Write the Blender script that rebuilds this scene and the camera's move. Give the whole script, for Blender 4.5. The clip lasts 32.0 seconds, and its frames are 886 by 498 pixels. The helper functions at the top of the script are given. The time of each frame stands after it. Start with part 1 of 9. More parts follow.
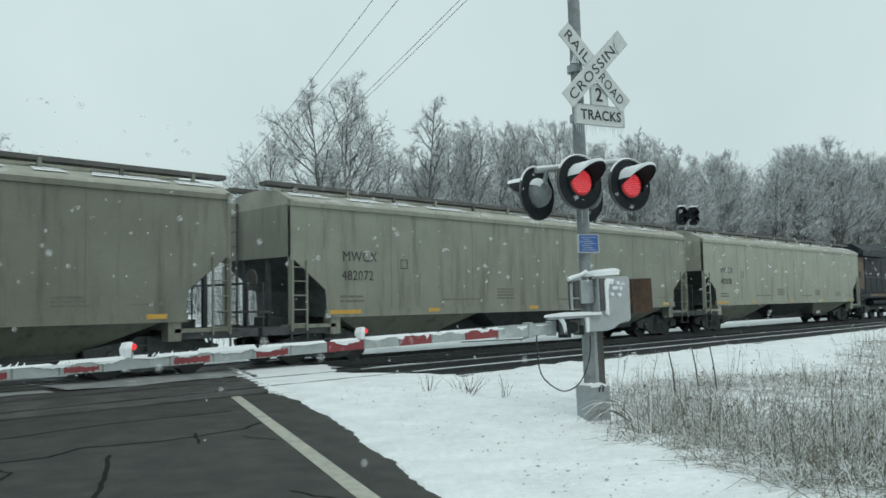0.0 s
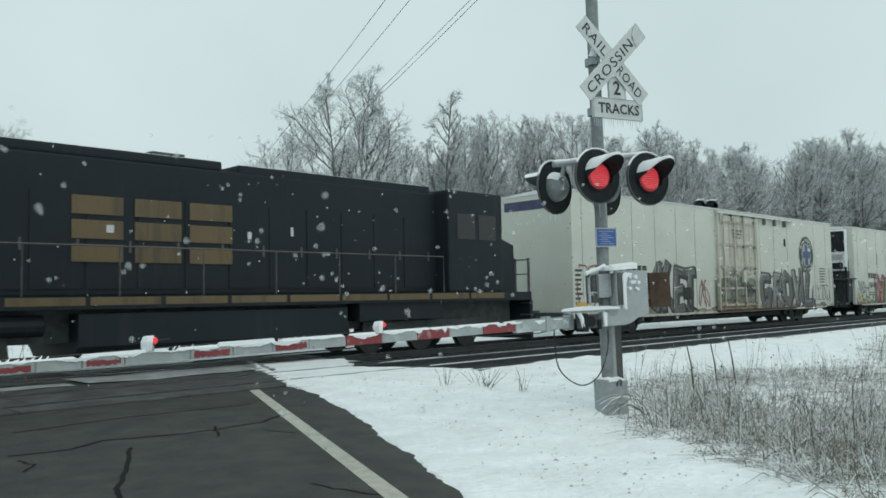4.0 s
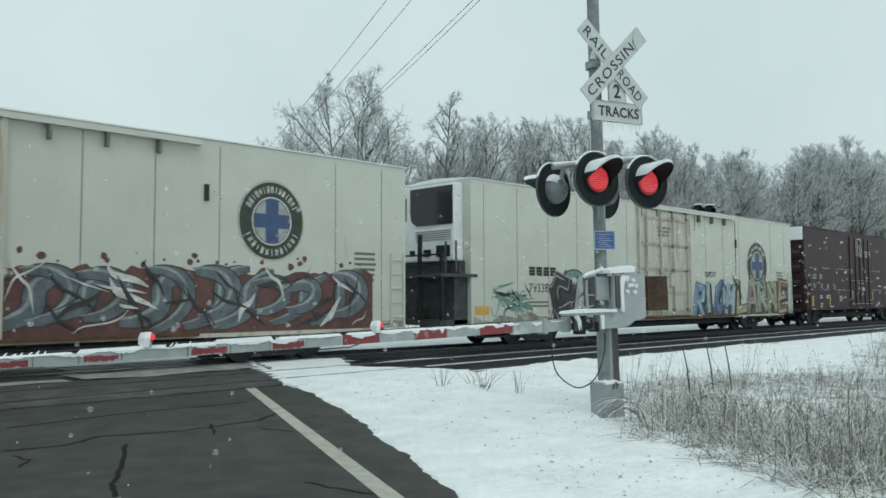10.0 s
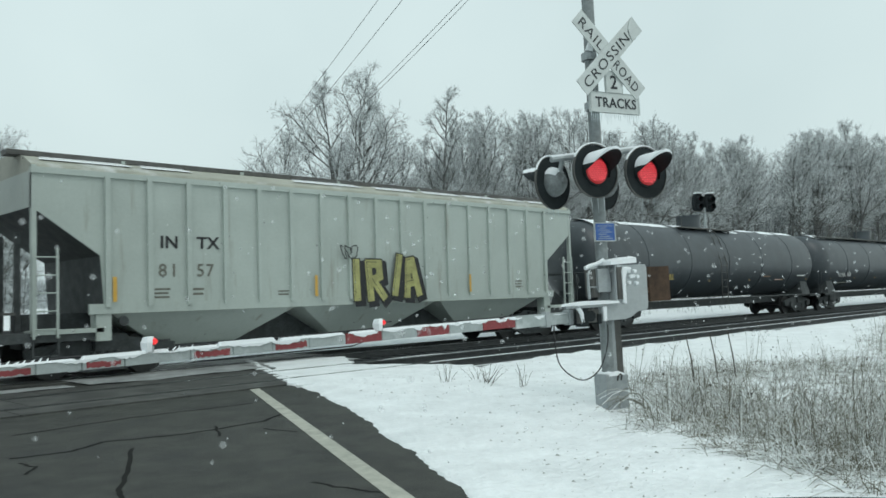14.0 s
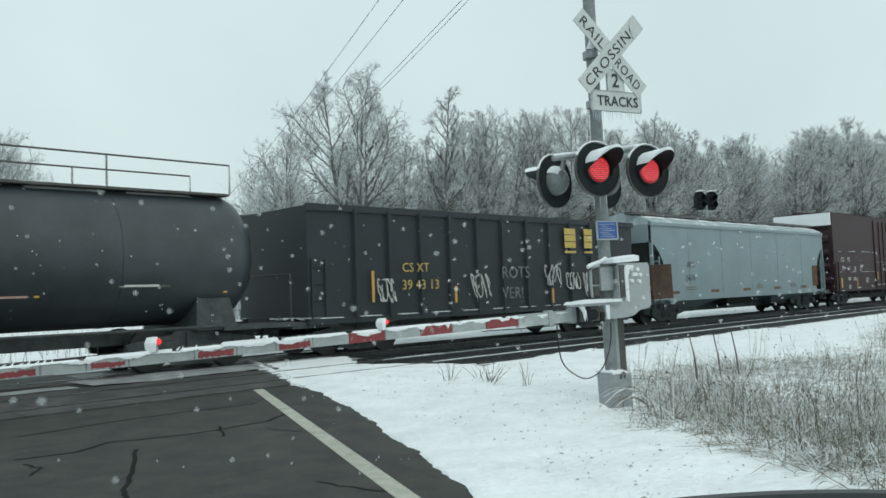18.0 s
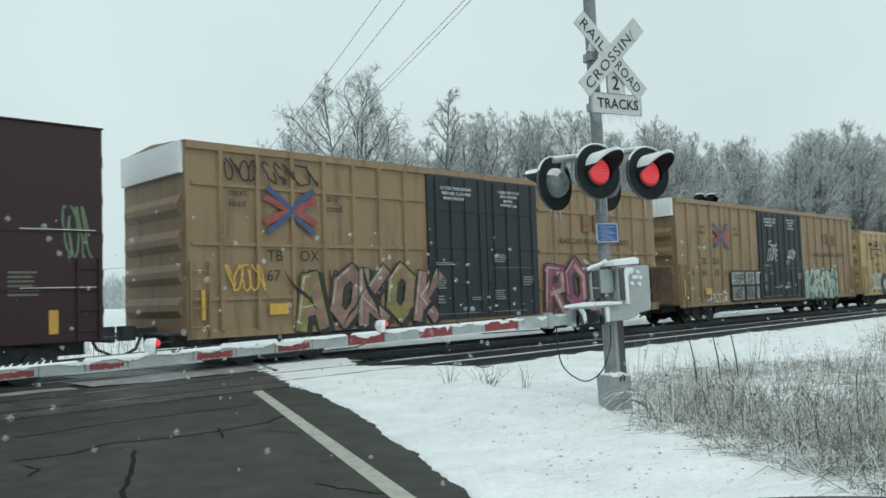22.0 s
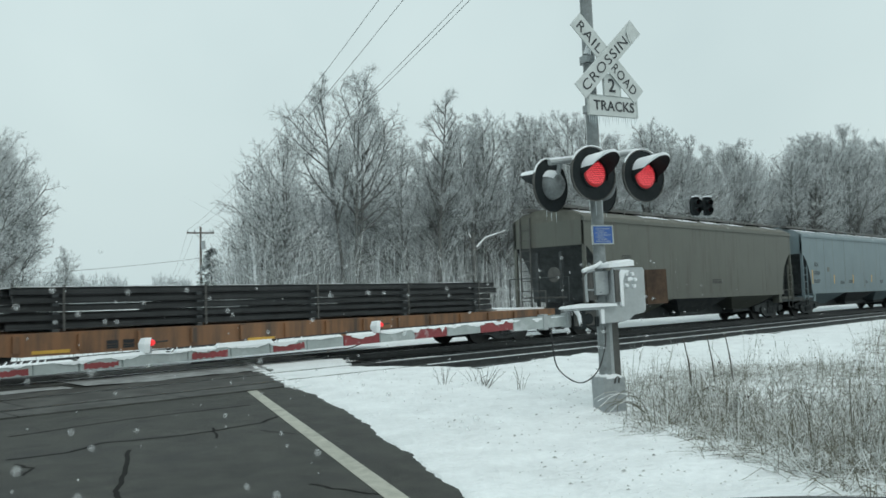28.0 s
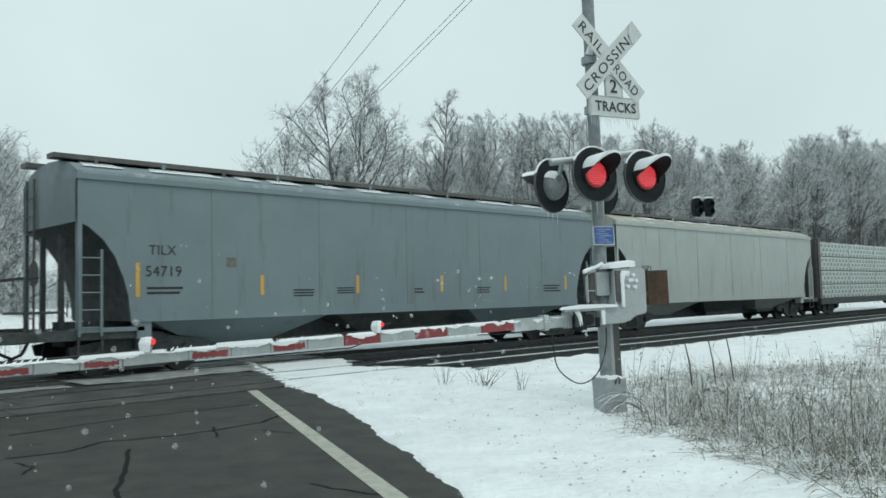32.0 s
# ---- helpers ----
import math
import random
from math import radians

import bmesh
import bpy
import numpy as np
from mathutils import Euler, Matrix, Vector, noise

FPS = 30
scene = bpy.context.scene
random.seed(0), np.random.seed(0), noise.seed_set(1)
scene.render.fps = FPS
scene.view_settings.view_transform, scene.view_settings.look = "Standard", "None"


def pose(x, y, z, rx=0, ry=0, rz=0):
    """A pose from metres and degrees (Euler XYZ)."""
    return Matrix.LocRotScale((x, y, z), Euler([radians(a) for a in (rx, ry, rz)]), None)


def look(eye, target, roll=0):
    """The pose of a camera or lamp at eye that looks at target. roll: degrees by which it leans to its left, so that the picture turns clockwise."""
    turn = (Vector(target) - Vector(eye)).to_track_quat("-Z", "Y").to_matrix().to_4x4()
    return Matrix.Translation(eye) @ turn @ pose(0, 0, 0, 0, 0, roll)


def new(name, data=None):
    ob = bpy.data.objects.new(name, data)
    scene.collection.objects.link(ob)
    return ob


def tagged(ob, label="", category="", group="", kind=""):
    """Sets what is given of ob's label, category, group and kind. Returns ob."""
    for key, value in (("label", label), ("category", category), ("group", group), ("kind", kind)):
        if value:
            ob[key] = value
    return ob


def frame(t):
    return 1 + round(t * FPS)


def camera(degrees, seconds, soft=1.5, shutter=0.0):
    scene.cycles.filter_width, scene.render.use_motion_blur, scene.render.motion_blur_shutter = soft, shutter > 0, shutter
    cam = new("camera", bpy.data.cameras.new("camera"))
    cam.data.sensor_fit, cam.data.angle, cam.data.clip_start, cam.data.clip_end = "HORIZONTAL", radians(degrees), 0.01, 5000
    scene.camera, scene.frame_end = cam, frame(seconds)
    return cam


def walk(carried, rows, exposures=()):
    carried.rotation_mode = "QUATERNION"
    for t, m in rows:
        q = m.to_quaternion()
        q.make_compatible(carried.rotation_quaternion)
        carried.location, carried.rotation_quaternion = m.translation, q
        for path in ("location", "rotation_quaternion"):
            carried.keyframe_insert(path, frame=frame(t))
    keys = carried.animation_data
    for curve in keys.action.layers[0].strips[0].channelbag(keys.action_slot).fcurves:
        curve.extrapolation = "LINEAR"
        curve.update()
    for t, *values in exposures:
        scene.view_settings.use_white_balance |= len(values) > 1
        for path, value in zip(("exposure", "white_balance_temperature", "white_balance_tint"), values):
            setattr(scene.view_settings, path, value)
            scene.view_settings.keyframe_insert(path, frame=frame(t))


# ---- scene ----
import functools

# The world: x along the railway, y across it, away from the road user, z up from the top of the rails.
cam = camera(56.86, 32.0, soft=1.6, shutter=0.08)
walk(cam, [
    (0, look((0.034, 0.002, 1.437), (14.319, 13.928, 2.775), -1.035)),
    (0.5, look((0.033, 0.002, 1.437), (14.322, 13.923, 2.790), -0.961)),
    (1, look((0.031, 0.002, 1.437), (14.310, 13.933, 2.797), -0.870)),
    (1.5, look((0.028, 0.002, 1.437), (14.277, 13.967, 2.774), -0.991)),
    (2, look((0.026, 0.002, 1.436), (14.220, 14.024, 2.743), -1.070)),
    (2.5, look((0.023, 0.001, 1.436), (14.130, 14.115, 2.713), -1.154)),
    (3, look((0.021, 0.002, 1.435), (14.057, 14.188, 2.681), -1.077)),
    (3.5, look((0.020, 0.002, 1.435), (14.022, 14.225, 2.651), -1.030)),
    (5.5, look((0.020, 0.003, 1.434), (14.067, 14.185, 2.611), -1.198)),
    (6, look((0.018, 0.003, 1.434), (14.071, 14.182, 2.585), -1.407)),
    (6.5, look((0.017, 0.002, 1.434), (14.076, 14.173, 2.597), -1.453)),
    (7, look((0.015, 0.002, 1.434), (14.068, 14.179, 2.598), -1.347)),
    (7.5, look((0.013, 0.002, 1.433), (14.063, 14.183, 2.589), -1.271)),
    (8, look((0.011, 0.002, 1.433), (14.062, 14.182, 2.587), -1.275)),
    (8.5, look((0.010, 0.002, 1.432), (14.075, 14.165, 2.627), -0.773)),
    (9, look((0.009, 0.003, 1.431), (14.066, 14.170, 2.654), -0.292)),
    (9.5, look((0.009, 0.004, 1.430), (14.049, 14.187, 2.663), -0.229)),
    (10, look((0.009, 0.005, 1.430), (14.056, 14.182, 2.662), -0.262)),
    (10.5, look((0.010, 0.007, 1.430), (14.058, 14.182, 2.670), -0.302)),
    (11, look((0.012, 0.008, 1.430), (14.020, 14.226, 2.633), -0.482)),
    (11.5, look((0.014, 0.009, 1.431), (14.028, 14.229, 2.537), -1.216)),
    (12, look((0.016, 0.009, 1.433), (14.073, 14.192, 2.474), -1.732)),
    (12.5, look((0.018, 0.010, 1.434), (14.085, 14.180, 2.508), -1.777)),
    (13, look((0.020, 0.010, 1.436), (14.077, 14.189, 2.530), -1.686)),
    (13.5, look((0.021, 0.010, 1.437), (14.057, 14.210, 2.530), -1.635)),
    (14, look((0.022, 0.010, 1.438), (14.056, 14.210, 2.558), -1.792)),
    (14.5, look((0.021, 0.009, 1.438), (14.058, 14.203, 2.591), -1.840)),
    (16.5, look((0.013, 0.009, 1.435), (14.017, 14.242, 2.511), -2.330)),
    (17, look((0.013, 0.009, 1.435), (13.998, 14.260, 2.526), -2.122)),
    (17.5, look((0.014, 0.009, 1.434), (13.993, 14.264, 2.536), -2.065)),
    (18, look((0.014, 0.010, 1.434), (14.012, 14.246, 2.545), -2.109)),
    (18.5, look((0.015, 0.010, 1.434), (14.022, 14.237, 2.554), -2.058)),
    (19, look((0.016, 0.011, 1.433), (14.023, 14.235, 2.566), -1.840)),
    (19.5, look((0.016, 0.011, 1.433), (14.021, 14.238, 2.568), -1.870)),
    (20, look((0.016, 0.012, 1.434), (14.029, 14.232, 2.560), -1.921)),
    (20.5, look((0.017, 0.013, 1.434), (14.047, 14.215, 2.568), -1.957)),
    (21, look((0.018, 0.014, 1.435), (14.034, 14.229, 2.573), -1.978)),
    (21.5, look((0.019, 0.014, 1.435), (14.028, 14.238, 2.562), -1.834)),
    (22, look((0.020, 0.014, 1.436), (14.019, 14.246, 2.593), -1.928)),
    (22.5, look((0.021, 0.014, 1.437), (14.022, 14.240, 2.626), -1.796)),
    (23, look((0.022, 0.012, 1.437), (14.033, 14.225, 2.660), -1.587)),
    (23.5, look((0.021, 0.010, 1.438), (14.036, 14.219, 2.673), -1.525)),
    (24, look((0.021, 0.009, 1.438), (14.046, 14.208, 2.666), -1.692)),
    (24.5, look((0.020, 0.008, 1.438), (14.054, 14.199, 2.662), -1.700)),
    (25, look((0.019, 0.008, 1.438), (14.041, 14.208, 2.680), -1.653)),
    (25.5, look((0.019, 0.007, 1.438), (14.042, 14.207, 2.680), -1.600)),
    (27.5, look((0.016, 0.004, 1.436), (14.075, 14.171, 2.648), -1.514)),
    (28, look((0.016, 0.004, 1.435), (14.084, 14.165, 2.615), -1.619)),
    (28.5, look((0.016, 0.004, 1.434), (14.095, 14.156, 2.588), -1.706)),
    (29, look((0.016, 0.005, 1.434), (14.100, 14.152, 2.587), -1.605)),
    (29.5, look((0.018, 0.005, 1.434), (14.092, 14.162, 2.592), -1.312)),
    (30, look((0.019, 0.006, 1.434), (14.090, 14.167, 2.587), -1.280)),
    (30.5, look((0.021, 0.007, 1.435), (14.084, 14.174, 2.611), -1.496)),
    (31, look((0.022, 0.007, 1.435), (14.074, 14.182, 2.630), -1.371)),
    (31.5, look((0.022, 0.007, 1.435), (14.059, 14.197, 2.636), -1.255)),
    (32, look((0.021, 0.007, 1.435), (14.070, 14.186, 2.622), -1.408)),
], exposures=((0, 0.0), (10.5, 0.02), (12.5, 0.11), (25.5, 0.11), (28, 0.03), (29.5, 0.09), (32, 0.11)))

# ---- light: an even overcast sky in light snowfall ----
world = bpy.data.worlds.new("overcast")
scene.world = world
world.use_nodes = True
wn, wl = world.node_tree.nodes, world.node_tree.links
sky = wn.new("ShaderNodeTexSky")
sky.sky_type, sky.sun_disc = "NISHITA", False
sky.sun_elevation, sky.sun_rotation = radians(38), radians(150)
sky.dust_density, sky.air_density = 6.0, 2.0
cloud = wn.new("ShaderNodeTexNoise")
cloud.inputs["Scale"].default_value, cloud.inputs["Detail"].default_value = 1.6, 4
ramp = wn.new("ShaderNodeValToRGB")
ramp.color_ramp.elements[0].position, ramp.color_ramp.elements[0].color = 0.3, (5.55, 6.85, 7.0, 1)
ramp.color_ramp.elements[1].position, ramp.color_ramp.elements[1].color = 0.7, (6.75, 8.1, 8.15, 1)
wmix = wn.new("ShaderNodeMixRGB")
wmix.inputs["Fac"].default_value = 0.94
coord = wn.new("ShaderNodeTexCoord")
wl.new(coord.outputs["Generated"], cloud.inputs["Vector"])
wl.new(cloud.outputs["Fac"], ramp.inputs["Fac"])
wl.new(sky.outputs["Color"], wmix.inputs["Color1"])
wl.new(ramp.outputs["Color"], wmix.inputs["Color2"])
wl.new(wmix.outputs["Color"], wn["Background"].inputs["Color"])
wn["Background"].inputs["Strength"].default_value = 0.1
sun = new("sun", bpy.data.lights.new("sun", "SUN"))
sun.data.energy, sun.data.angle, sun.data.color = 0.7, radians(25), (0.97, 1.0, 0.98)
sun.matrix_world = look((0, 0, 60), (22, 28, 0))
scene.view_settings.exposure = 0.0


# ---- mesh tools ----
class Shape:
    """Vertices and faces gathered piece by piece into one mesh."""

    def __init__(self):
        self.v, self.f = [], []

    def add(self, verts, faces):
        n = len(self.v)
        self.v += [tuple(p) for p in verts]
        self.f += [tuple(i + n for i in q) for q in faces]
        return self

    def box(self, x0, x1, y0, y1, z0, z1, c=0.0):
        """A box; c chamfers its four long corners round z."""
        if c <= 0:
            return self.add([(x0, y0, z0), (x1, y0, z0), (x1, y1, z0), (x0, y1, z0), (x0, y0, z1), (x1, y0, z1), (x1, y1, z1), (x0, y1, z1)],
                            [(0, 3, 2, 1), (4, 5, 6, 7), (0, 1, 5, 4), (1, 2, 6, 5), (2, 3, 7, 6), (3, 0, 4, 7)])
        ring = [(x0 + c, y0), (x1 - c, y0), (x1, y0 + c), (x1, y1 - c), (x1 - c, y1), (x0 + c, y1), (x0, y1 - c), (x0, y0 + c)]
        return self.prism([(a, b) for a, b in ring], "z", z0, z1)

    def prism(self, ring, axis, a, b):
        """A closed outline drawn along an axis: outline in (y, z) for x, (x, z) for y, (x, y) for z."""
        put = {"x": lambda p, s: (s, p[0], p[1]), "y": lambda p, s: (p[0], s, p[1]), "z": lambda p, s: (p[0], p[1], s)}[axis]
        n = len(ring)
        return self.add([put(p, a) for p in ring] + [put(p, b) for p in ring],
                        [tuple(range(n))[::-1], tuple(range(n, 2 * n))] + [(i, (i + 1) % n, n + (i + 1) % n, n + i) for i in range(n)])

    def loft(self, rings, caps=True):
        """Rings of equal count joined one to the next."""
        n = len(rings[0])
        faces = [(k * n + i, k * n + (i + 1) % n, (k + 1) * n + (i + 1) % n, (k + 1) * n + i) for k in range(len(rings) - 1) for i in range(n)]
        if caps:
            faces += [tuple(range(n))[::-1], tuple(range((len(rings) - 1) * n, len(rings) * n))]
        return self.add([p for r in rings for p in r], faces)

    def tube(self, points, r, n=6, r2=None):
        """A round bar through points, tapering to r2."""
        pts = [Vector(p) for p in points]
        rings = []
        for i, p in enumerate(pts):
            d = (pts[min(i + 1, len(pts) - 1)] - pts[max(i - 1, 0)]).normalized()
            a = d.cross(Vector((0, 0, 1)) if abs(d.z) < 0.9 else Vector((1, 0, 0))).normalized()
            b = d.cross(a)
            rr = r if r2 is None else r + (r2 - r) * i / (len(pts) - 1)
            rings.append([p + (a * math.cos(q) + b * math.sin(q)) * rr for q in (2 * math.pi * k / n for k in range(n))])
        return self.loft(rings)

    def disc(self, centre, axis, r, depth, n=24, r2=None):
        """A round plate or drum from centre along axis."""
        c, d = Vector(centre), Vector(axis).normalized()
        return self.tube([c, c + d * depth], r, n, r2)

    def bars(self, boxes):
        for b in boxes:
            self.box(*b)
        return self

    def move(self, m):
        self.v = [tuple(m @ Vector(p)) for p in self.v]
        return self

    def mesh(self, name, material, smooth=False):
        me = bpy.data.meshes.new(name)
        me.from_pydata(self.v, [], self.f)
        me.materials.append(material)
        if smooth:
            me.shade_smooth()
            me.set_sharp_from_angle(angle=radians(35))
        return me


LOOSE = {"sprayed_paint", "sprayed_pattern", "scrawl", "stencil", "arm_snow", "roof_snow", "top_snow", "emblem_legend", "emblem_block", "icicles", "icicle", "sprayed_letters"}


def part(name, shape, material, parent, label="", smooth=False, bevel=0.0):
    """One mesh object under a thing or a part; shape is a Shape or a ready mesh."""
    me = shape.mesh(name, material, smooth) if isinstance(shape, Shape) else shape
    if bevel:
        bm = bmesh.new()
        bm.from_mesh(me)
        bmesh.ops.recalc_face_normals(bm, faces=bm.faces)
        edges = [e for e in bm.edges if len(e.link_faces) == 2 and e.calc_face_angle(0) > 0.6]
        bmesh.ops.bevel(bm, geom=edges, offset=bevel, segments=2, affect="EDGES", profile=0.6)
        bm.to_mesh(me)
        bm.free()
        if smooth:
            me.set_sharp_from_angle(angle=radians(45))
    ob = new(name, me)
    ob.parent = parent
    if label:
        ob["label"] = label
    if name in LOOSE:
        tagged(ob, kind="stuff")
    return ob


def thing(name, label, category, m=None, group="", kind=""):
    """An Empty at a thing's base, for its parts."""
    ob = tagged(new(name), label, category, group, kind)
    ob.empty_display_size = 0.2
    if m is not None:
        ob.matrix_world = m
    return ob


def solid(name, shape, material, label, category, kind="", smooth=False, group="", bevel=0.0):
    """A thing that is one mesh."""
    ob = part(name, shape, material, None, "", smooth, bevel)
    return tagged(ob, label, category, group, kind)


def lettering(text, height, material, thick=0.004, bold=0.0, wide=1.0, spacing=1.0, name="lettering"):
    """A text as a mesh in the x-z plane that faces -y, from its lower left corner; capitals are height tall."""
    cu = bpy.data.curves.new("text", "FONT")
    cu.body, cu.size, cu.extrude, cu.offset, cu.space_character, cu.resolution_u = text, height / 0.70, thick / 2, bold, spacing, 3
    ob = bpy.data.objects.new("text", cu)
    me = bpy.data.meshes.new_from_object(ob)
    bpy.data.objects.remove(ob)
    bpy.data.curves.remove(cu)
    me.transform(Matrix.Diagonal((wide, 1, 1, 1)))
    me.transform(Matrix.Rotation(radians(90), 4, "X"))
    me.materials.clear()
    me.materials.append(material)
    me.name = name
    return me


# ---- materials ----
def mat(name, base, rough=0.6, metal=0.0, var=0.12, scale=3.0, fine=60.0, bump=0.0, dirt=None, dirt_at=0.55, streak=False, stretch=(1, 1, 1), coat=0.0, tight=0.2):
    """Paint, metal, earth: a base colour that varies at two scales, a dirt colour in patches or runs, and fine relief."""
    m = bpy.data.materials.new(name)
    m.use_nodes = True
    n, l = m.node_tree.nodes, m.node_tree.links
    bs = n["Principled BSDF"]
    co = n.new("ShaderNodeTexCoord")
    mp = n.new("ShaderNodeMapping")
    mp.inputs["Scale"].default_value = stretch
    l.new(co.outputs["Object"], mp.inputs["Vector"])
    big = n.new("ShaderNodeTexNoise")
    big.inputs["Scale"].default_value, big.inputs["Detail"].default_value, big.inputs["Roughness"].default_value = scale, 6, 0.62
    l.new(mp.outputs["Vector"], big.inputs["Vector"])
    small = n.new("ShaderNodeTexNoise")
    small.inputs["Scale"].default_value, small.inputs["Detail"].default_value = fine, 3
    l.new(co.outputs["Object"], small.inputs["Vector"])
    r1 = n.new("ShaderNodeValToRGB")
    r1.color_ramp.elements[0].position, r1.color_ramp.elements[1].position = 0.5 - tight, 0.5 + tight
    r1.color_ramp.elements[0].color = (*[c * (1 - var) for c in base], 1)
    r1.color_ramp.elements[1].color = (*[min(1, c * (1 + var)) for c in base], 1)
    l.new(big.outputs["Fac"], r1.inputs["Fac"])
    mx = n.new("ShaderNodeMixRGB")
    mx.blend_type = "MULTIPLY"
    mx.inputs["Fac"].default_value = min(1, var * 1.5)
    r2 = n.new("ShaderNodeValToRGB")
    r2.color_ramp.elements[0].position, r2.color_ramp.elements[1].position = 0.35, 0.65
    r2.color_ramp.elements[0].color, r2.color_ramp.elements[1].color = (0.6, 0.6, 0.6, 1), (1, 1, 1, 1)
    l.new(small.outputs["Fac"], r2.inputs["Fac"])
    l.new(r1.outputs["Color"], mx.inputs["Color1"])
    l.new(r2.outputs["Color"], mx.inputs["Color2"])
    colour = mx.outputs["Color"]
    if dirt:
        dn = n.new("ShaderNodeTexNoise")
        dn.inputs["Scale"].default_value, dn.inputs["Detail"].default_value, dn.inputs["Roughness"].default_value = 1.0, 8, 0.68
        dm = n.new("ShaderNodeMapping")
        dm.inputs["Scale"].default_value = (3.2, 3.2, 0.32) if streak else (scale * 0.5,) * 3
        dm.inputs["Location"].default_value = (7.3, 1.1, 4.7)
        l.new(co.outputs["Object"], dm.inputs["Vector"])
        l.new(dm.outputs["Vector"], dn.inputs["Vector"])
        dr = n.new("ShaderNodeValToRGB")
        dr.color_ramp.elements[0].position, dr.color_ramp.elements[1].position = dirt_at, min(1, dirt_at + 0.22)
        l.new(dn.outputs["Fac"], dr.inputs["Fac"])
        dx = n.new("ShaderNodeMixRGB")
        dx.inputs["Color2"].default_value = (*dirt, 1)
        l.new(dr.outputs["Color"], dx.inputs["Fac"])
        l.new(colour, dx.inputs["Color1"])
        colour = dx.outputs["Color"]
    l.new(colour, bs.inputs["Base Color"])
    bs.inputs["Roughness"].default_value, bs.inputs["Metallic"].default_value = rough, metal
    bs.inputs["Coat Weight"].default_value = coat
    if bump:
        bp = n.new("ShaderNodeBump")
        bp.inputs["Strength"].default_value, bp.inputs["Distance"].default_value = 0.6, bump
        l.new(small.outputs["Fac"], bp.inputs["Height"])
        l.new(bp.outputs["Normal"], bs.inputs["Normal"])
    return m


def glow(name, colour, strength, base=(0.3, 0.02, 0.02)):
    m = bpy.data.materials.new(name)
    m.use_nodes = True
    bs = m.node_tree.nodes["Principled BSDF"]
    bs.inputs["Base Color"].default_value = (*base, 1)
    bs.inputs["Emission Color"].default_value, bs.inputs["Emission Strength"].default_value = (*colour, 1), strength
    bs.inputs["Roughness"].default_value = 0.3
    return m


SNOW = mat("snow", (0.84, 0.87, 0.88), 0.75, var=0.10, scale=1.6, fine=13, bump=0.07)
CAP = mat("settled_snow", (0.83, 0.86, 0.88), 0.8, var=0.04, scale=8, fine=70, bump=0.004)
ASPHALT = mat("asphalt", (0.037, 0.038, 0.032), 0.66, var=0.55, scale=2.2, fine=85, tight=0.16, bump=0.016, dirt=(0.022, 0.023, 0.022), dirt_at=0.5)
PAINT_LINE = mat("worn_line_paint", (0.42, 0.42, 0.36), 0.7, var=0.2, scale=6, fine=50, dirt=(0.10, 0.10, 0.095), dirt_at=0.58)
CRACK = mat("tar_seal", (0.016, 0.016, 0.015), 0.8, var=0.3, scale=3)
CRACK.node_tree.nodes["Principled BSDF"].inputs["Specular IOR Level"].default_value = 0.1
CONCRETE = mat("crossing_panel", (0.068, 0.070, 0.065), 0.7, var=0.35, tight=0.1, scale=2, fine=40, bump=0.003, dirt=(0.036, 0.037, 0.035), dirt_at=0.48)
BALLAST = mat("wet_ballast", (0.058, 0.068, 0.071), 0.85, var=0.5, scale=14, fine=25, bump=0.03)
TIE = mat("wet_tie", (0.050, 0.057, 0.060), 0.8, var=0.3, scale=6)
RAIL = mat("rail_steel", (0.060, 0.066, 0.068), 0.55, 0.3, var=0.3, scale=5)
RAILTOP = mat("worn_rail_head", (0.42, 0.43, 0.44), 0.25, 1.0, var=0.1)
GALV = mat("galvanised_steel", (0.36, 0.39, 0.40), 0.5, 0.35, var=0.14, scale=9, fine=40)
ALU = mat("aluminium_paint", (0.40, 0.43, 0.44), 0.5, 0.2, var=0.1, scale=5, fine=30)
BLACK = mat("black_enamel", (0.020, 0.025, 0.027), 0.75, var=0.25, scale=6)
BLACK.node_tree.nodes["Principled BSDF"].inputs["Specular IOR Level"].default_value = 0.2
WHITE = mat("sign_white", (0.54, 0.575, 0.565), 0.5, var=0.1, scale=6, dirt=(0.68, 0.71, 0.72), dirt_at=0.55)
INK = mat("sign_black", (0.035, 0.04, 0.045), 0.7, var=0.4, scale=9, dirt=(0.35, 0.37, 0.38), dirt_at=0.62)


# ---- the setting ----
TRAIN_Y, NEAR_Y = 17.87, 13.57
ROAD = Vector((0.411, 0.912))          # the way of the road across the railway
SIDE = Vector((0.912, -0.411))         # to its right
EDGE = Vector((3.996, 4.501))            # on the right-hand edge line


def on_road(along, right, z=0.0):
    p = EDGE + ROAD * along + SIDE * right
    return (p.x, p.y, z)


EDGE_AT = ((-30, 0.40), (-0.21, 0.43), (0.15, 0.48), (0.95, 0.535), (2.17, 0.61), (4.07, 0.76), (5.36, 0.78), (7.0, 0.81), (8.0, 0.72), (8.72, 0.56), (13.0, 0.50), (130, 0.6))


def snow_edge(along):
    """How far right of the edge line the snow begins."""
    for (a0, e0), (a1, e1) in zip(EDGE_AT, EDGE_AT[1:]):
        if along <= a1:
            return e0 + (e1 - e0) * (along - a0) / (a1 - a0)
    return 0.6


def gauss(a, c, w):
    return math.exp(-((a - c) / w) ** 2)


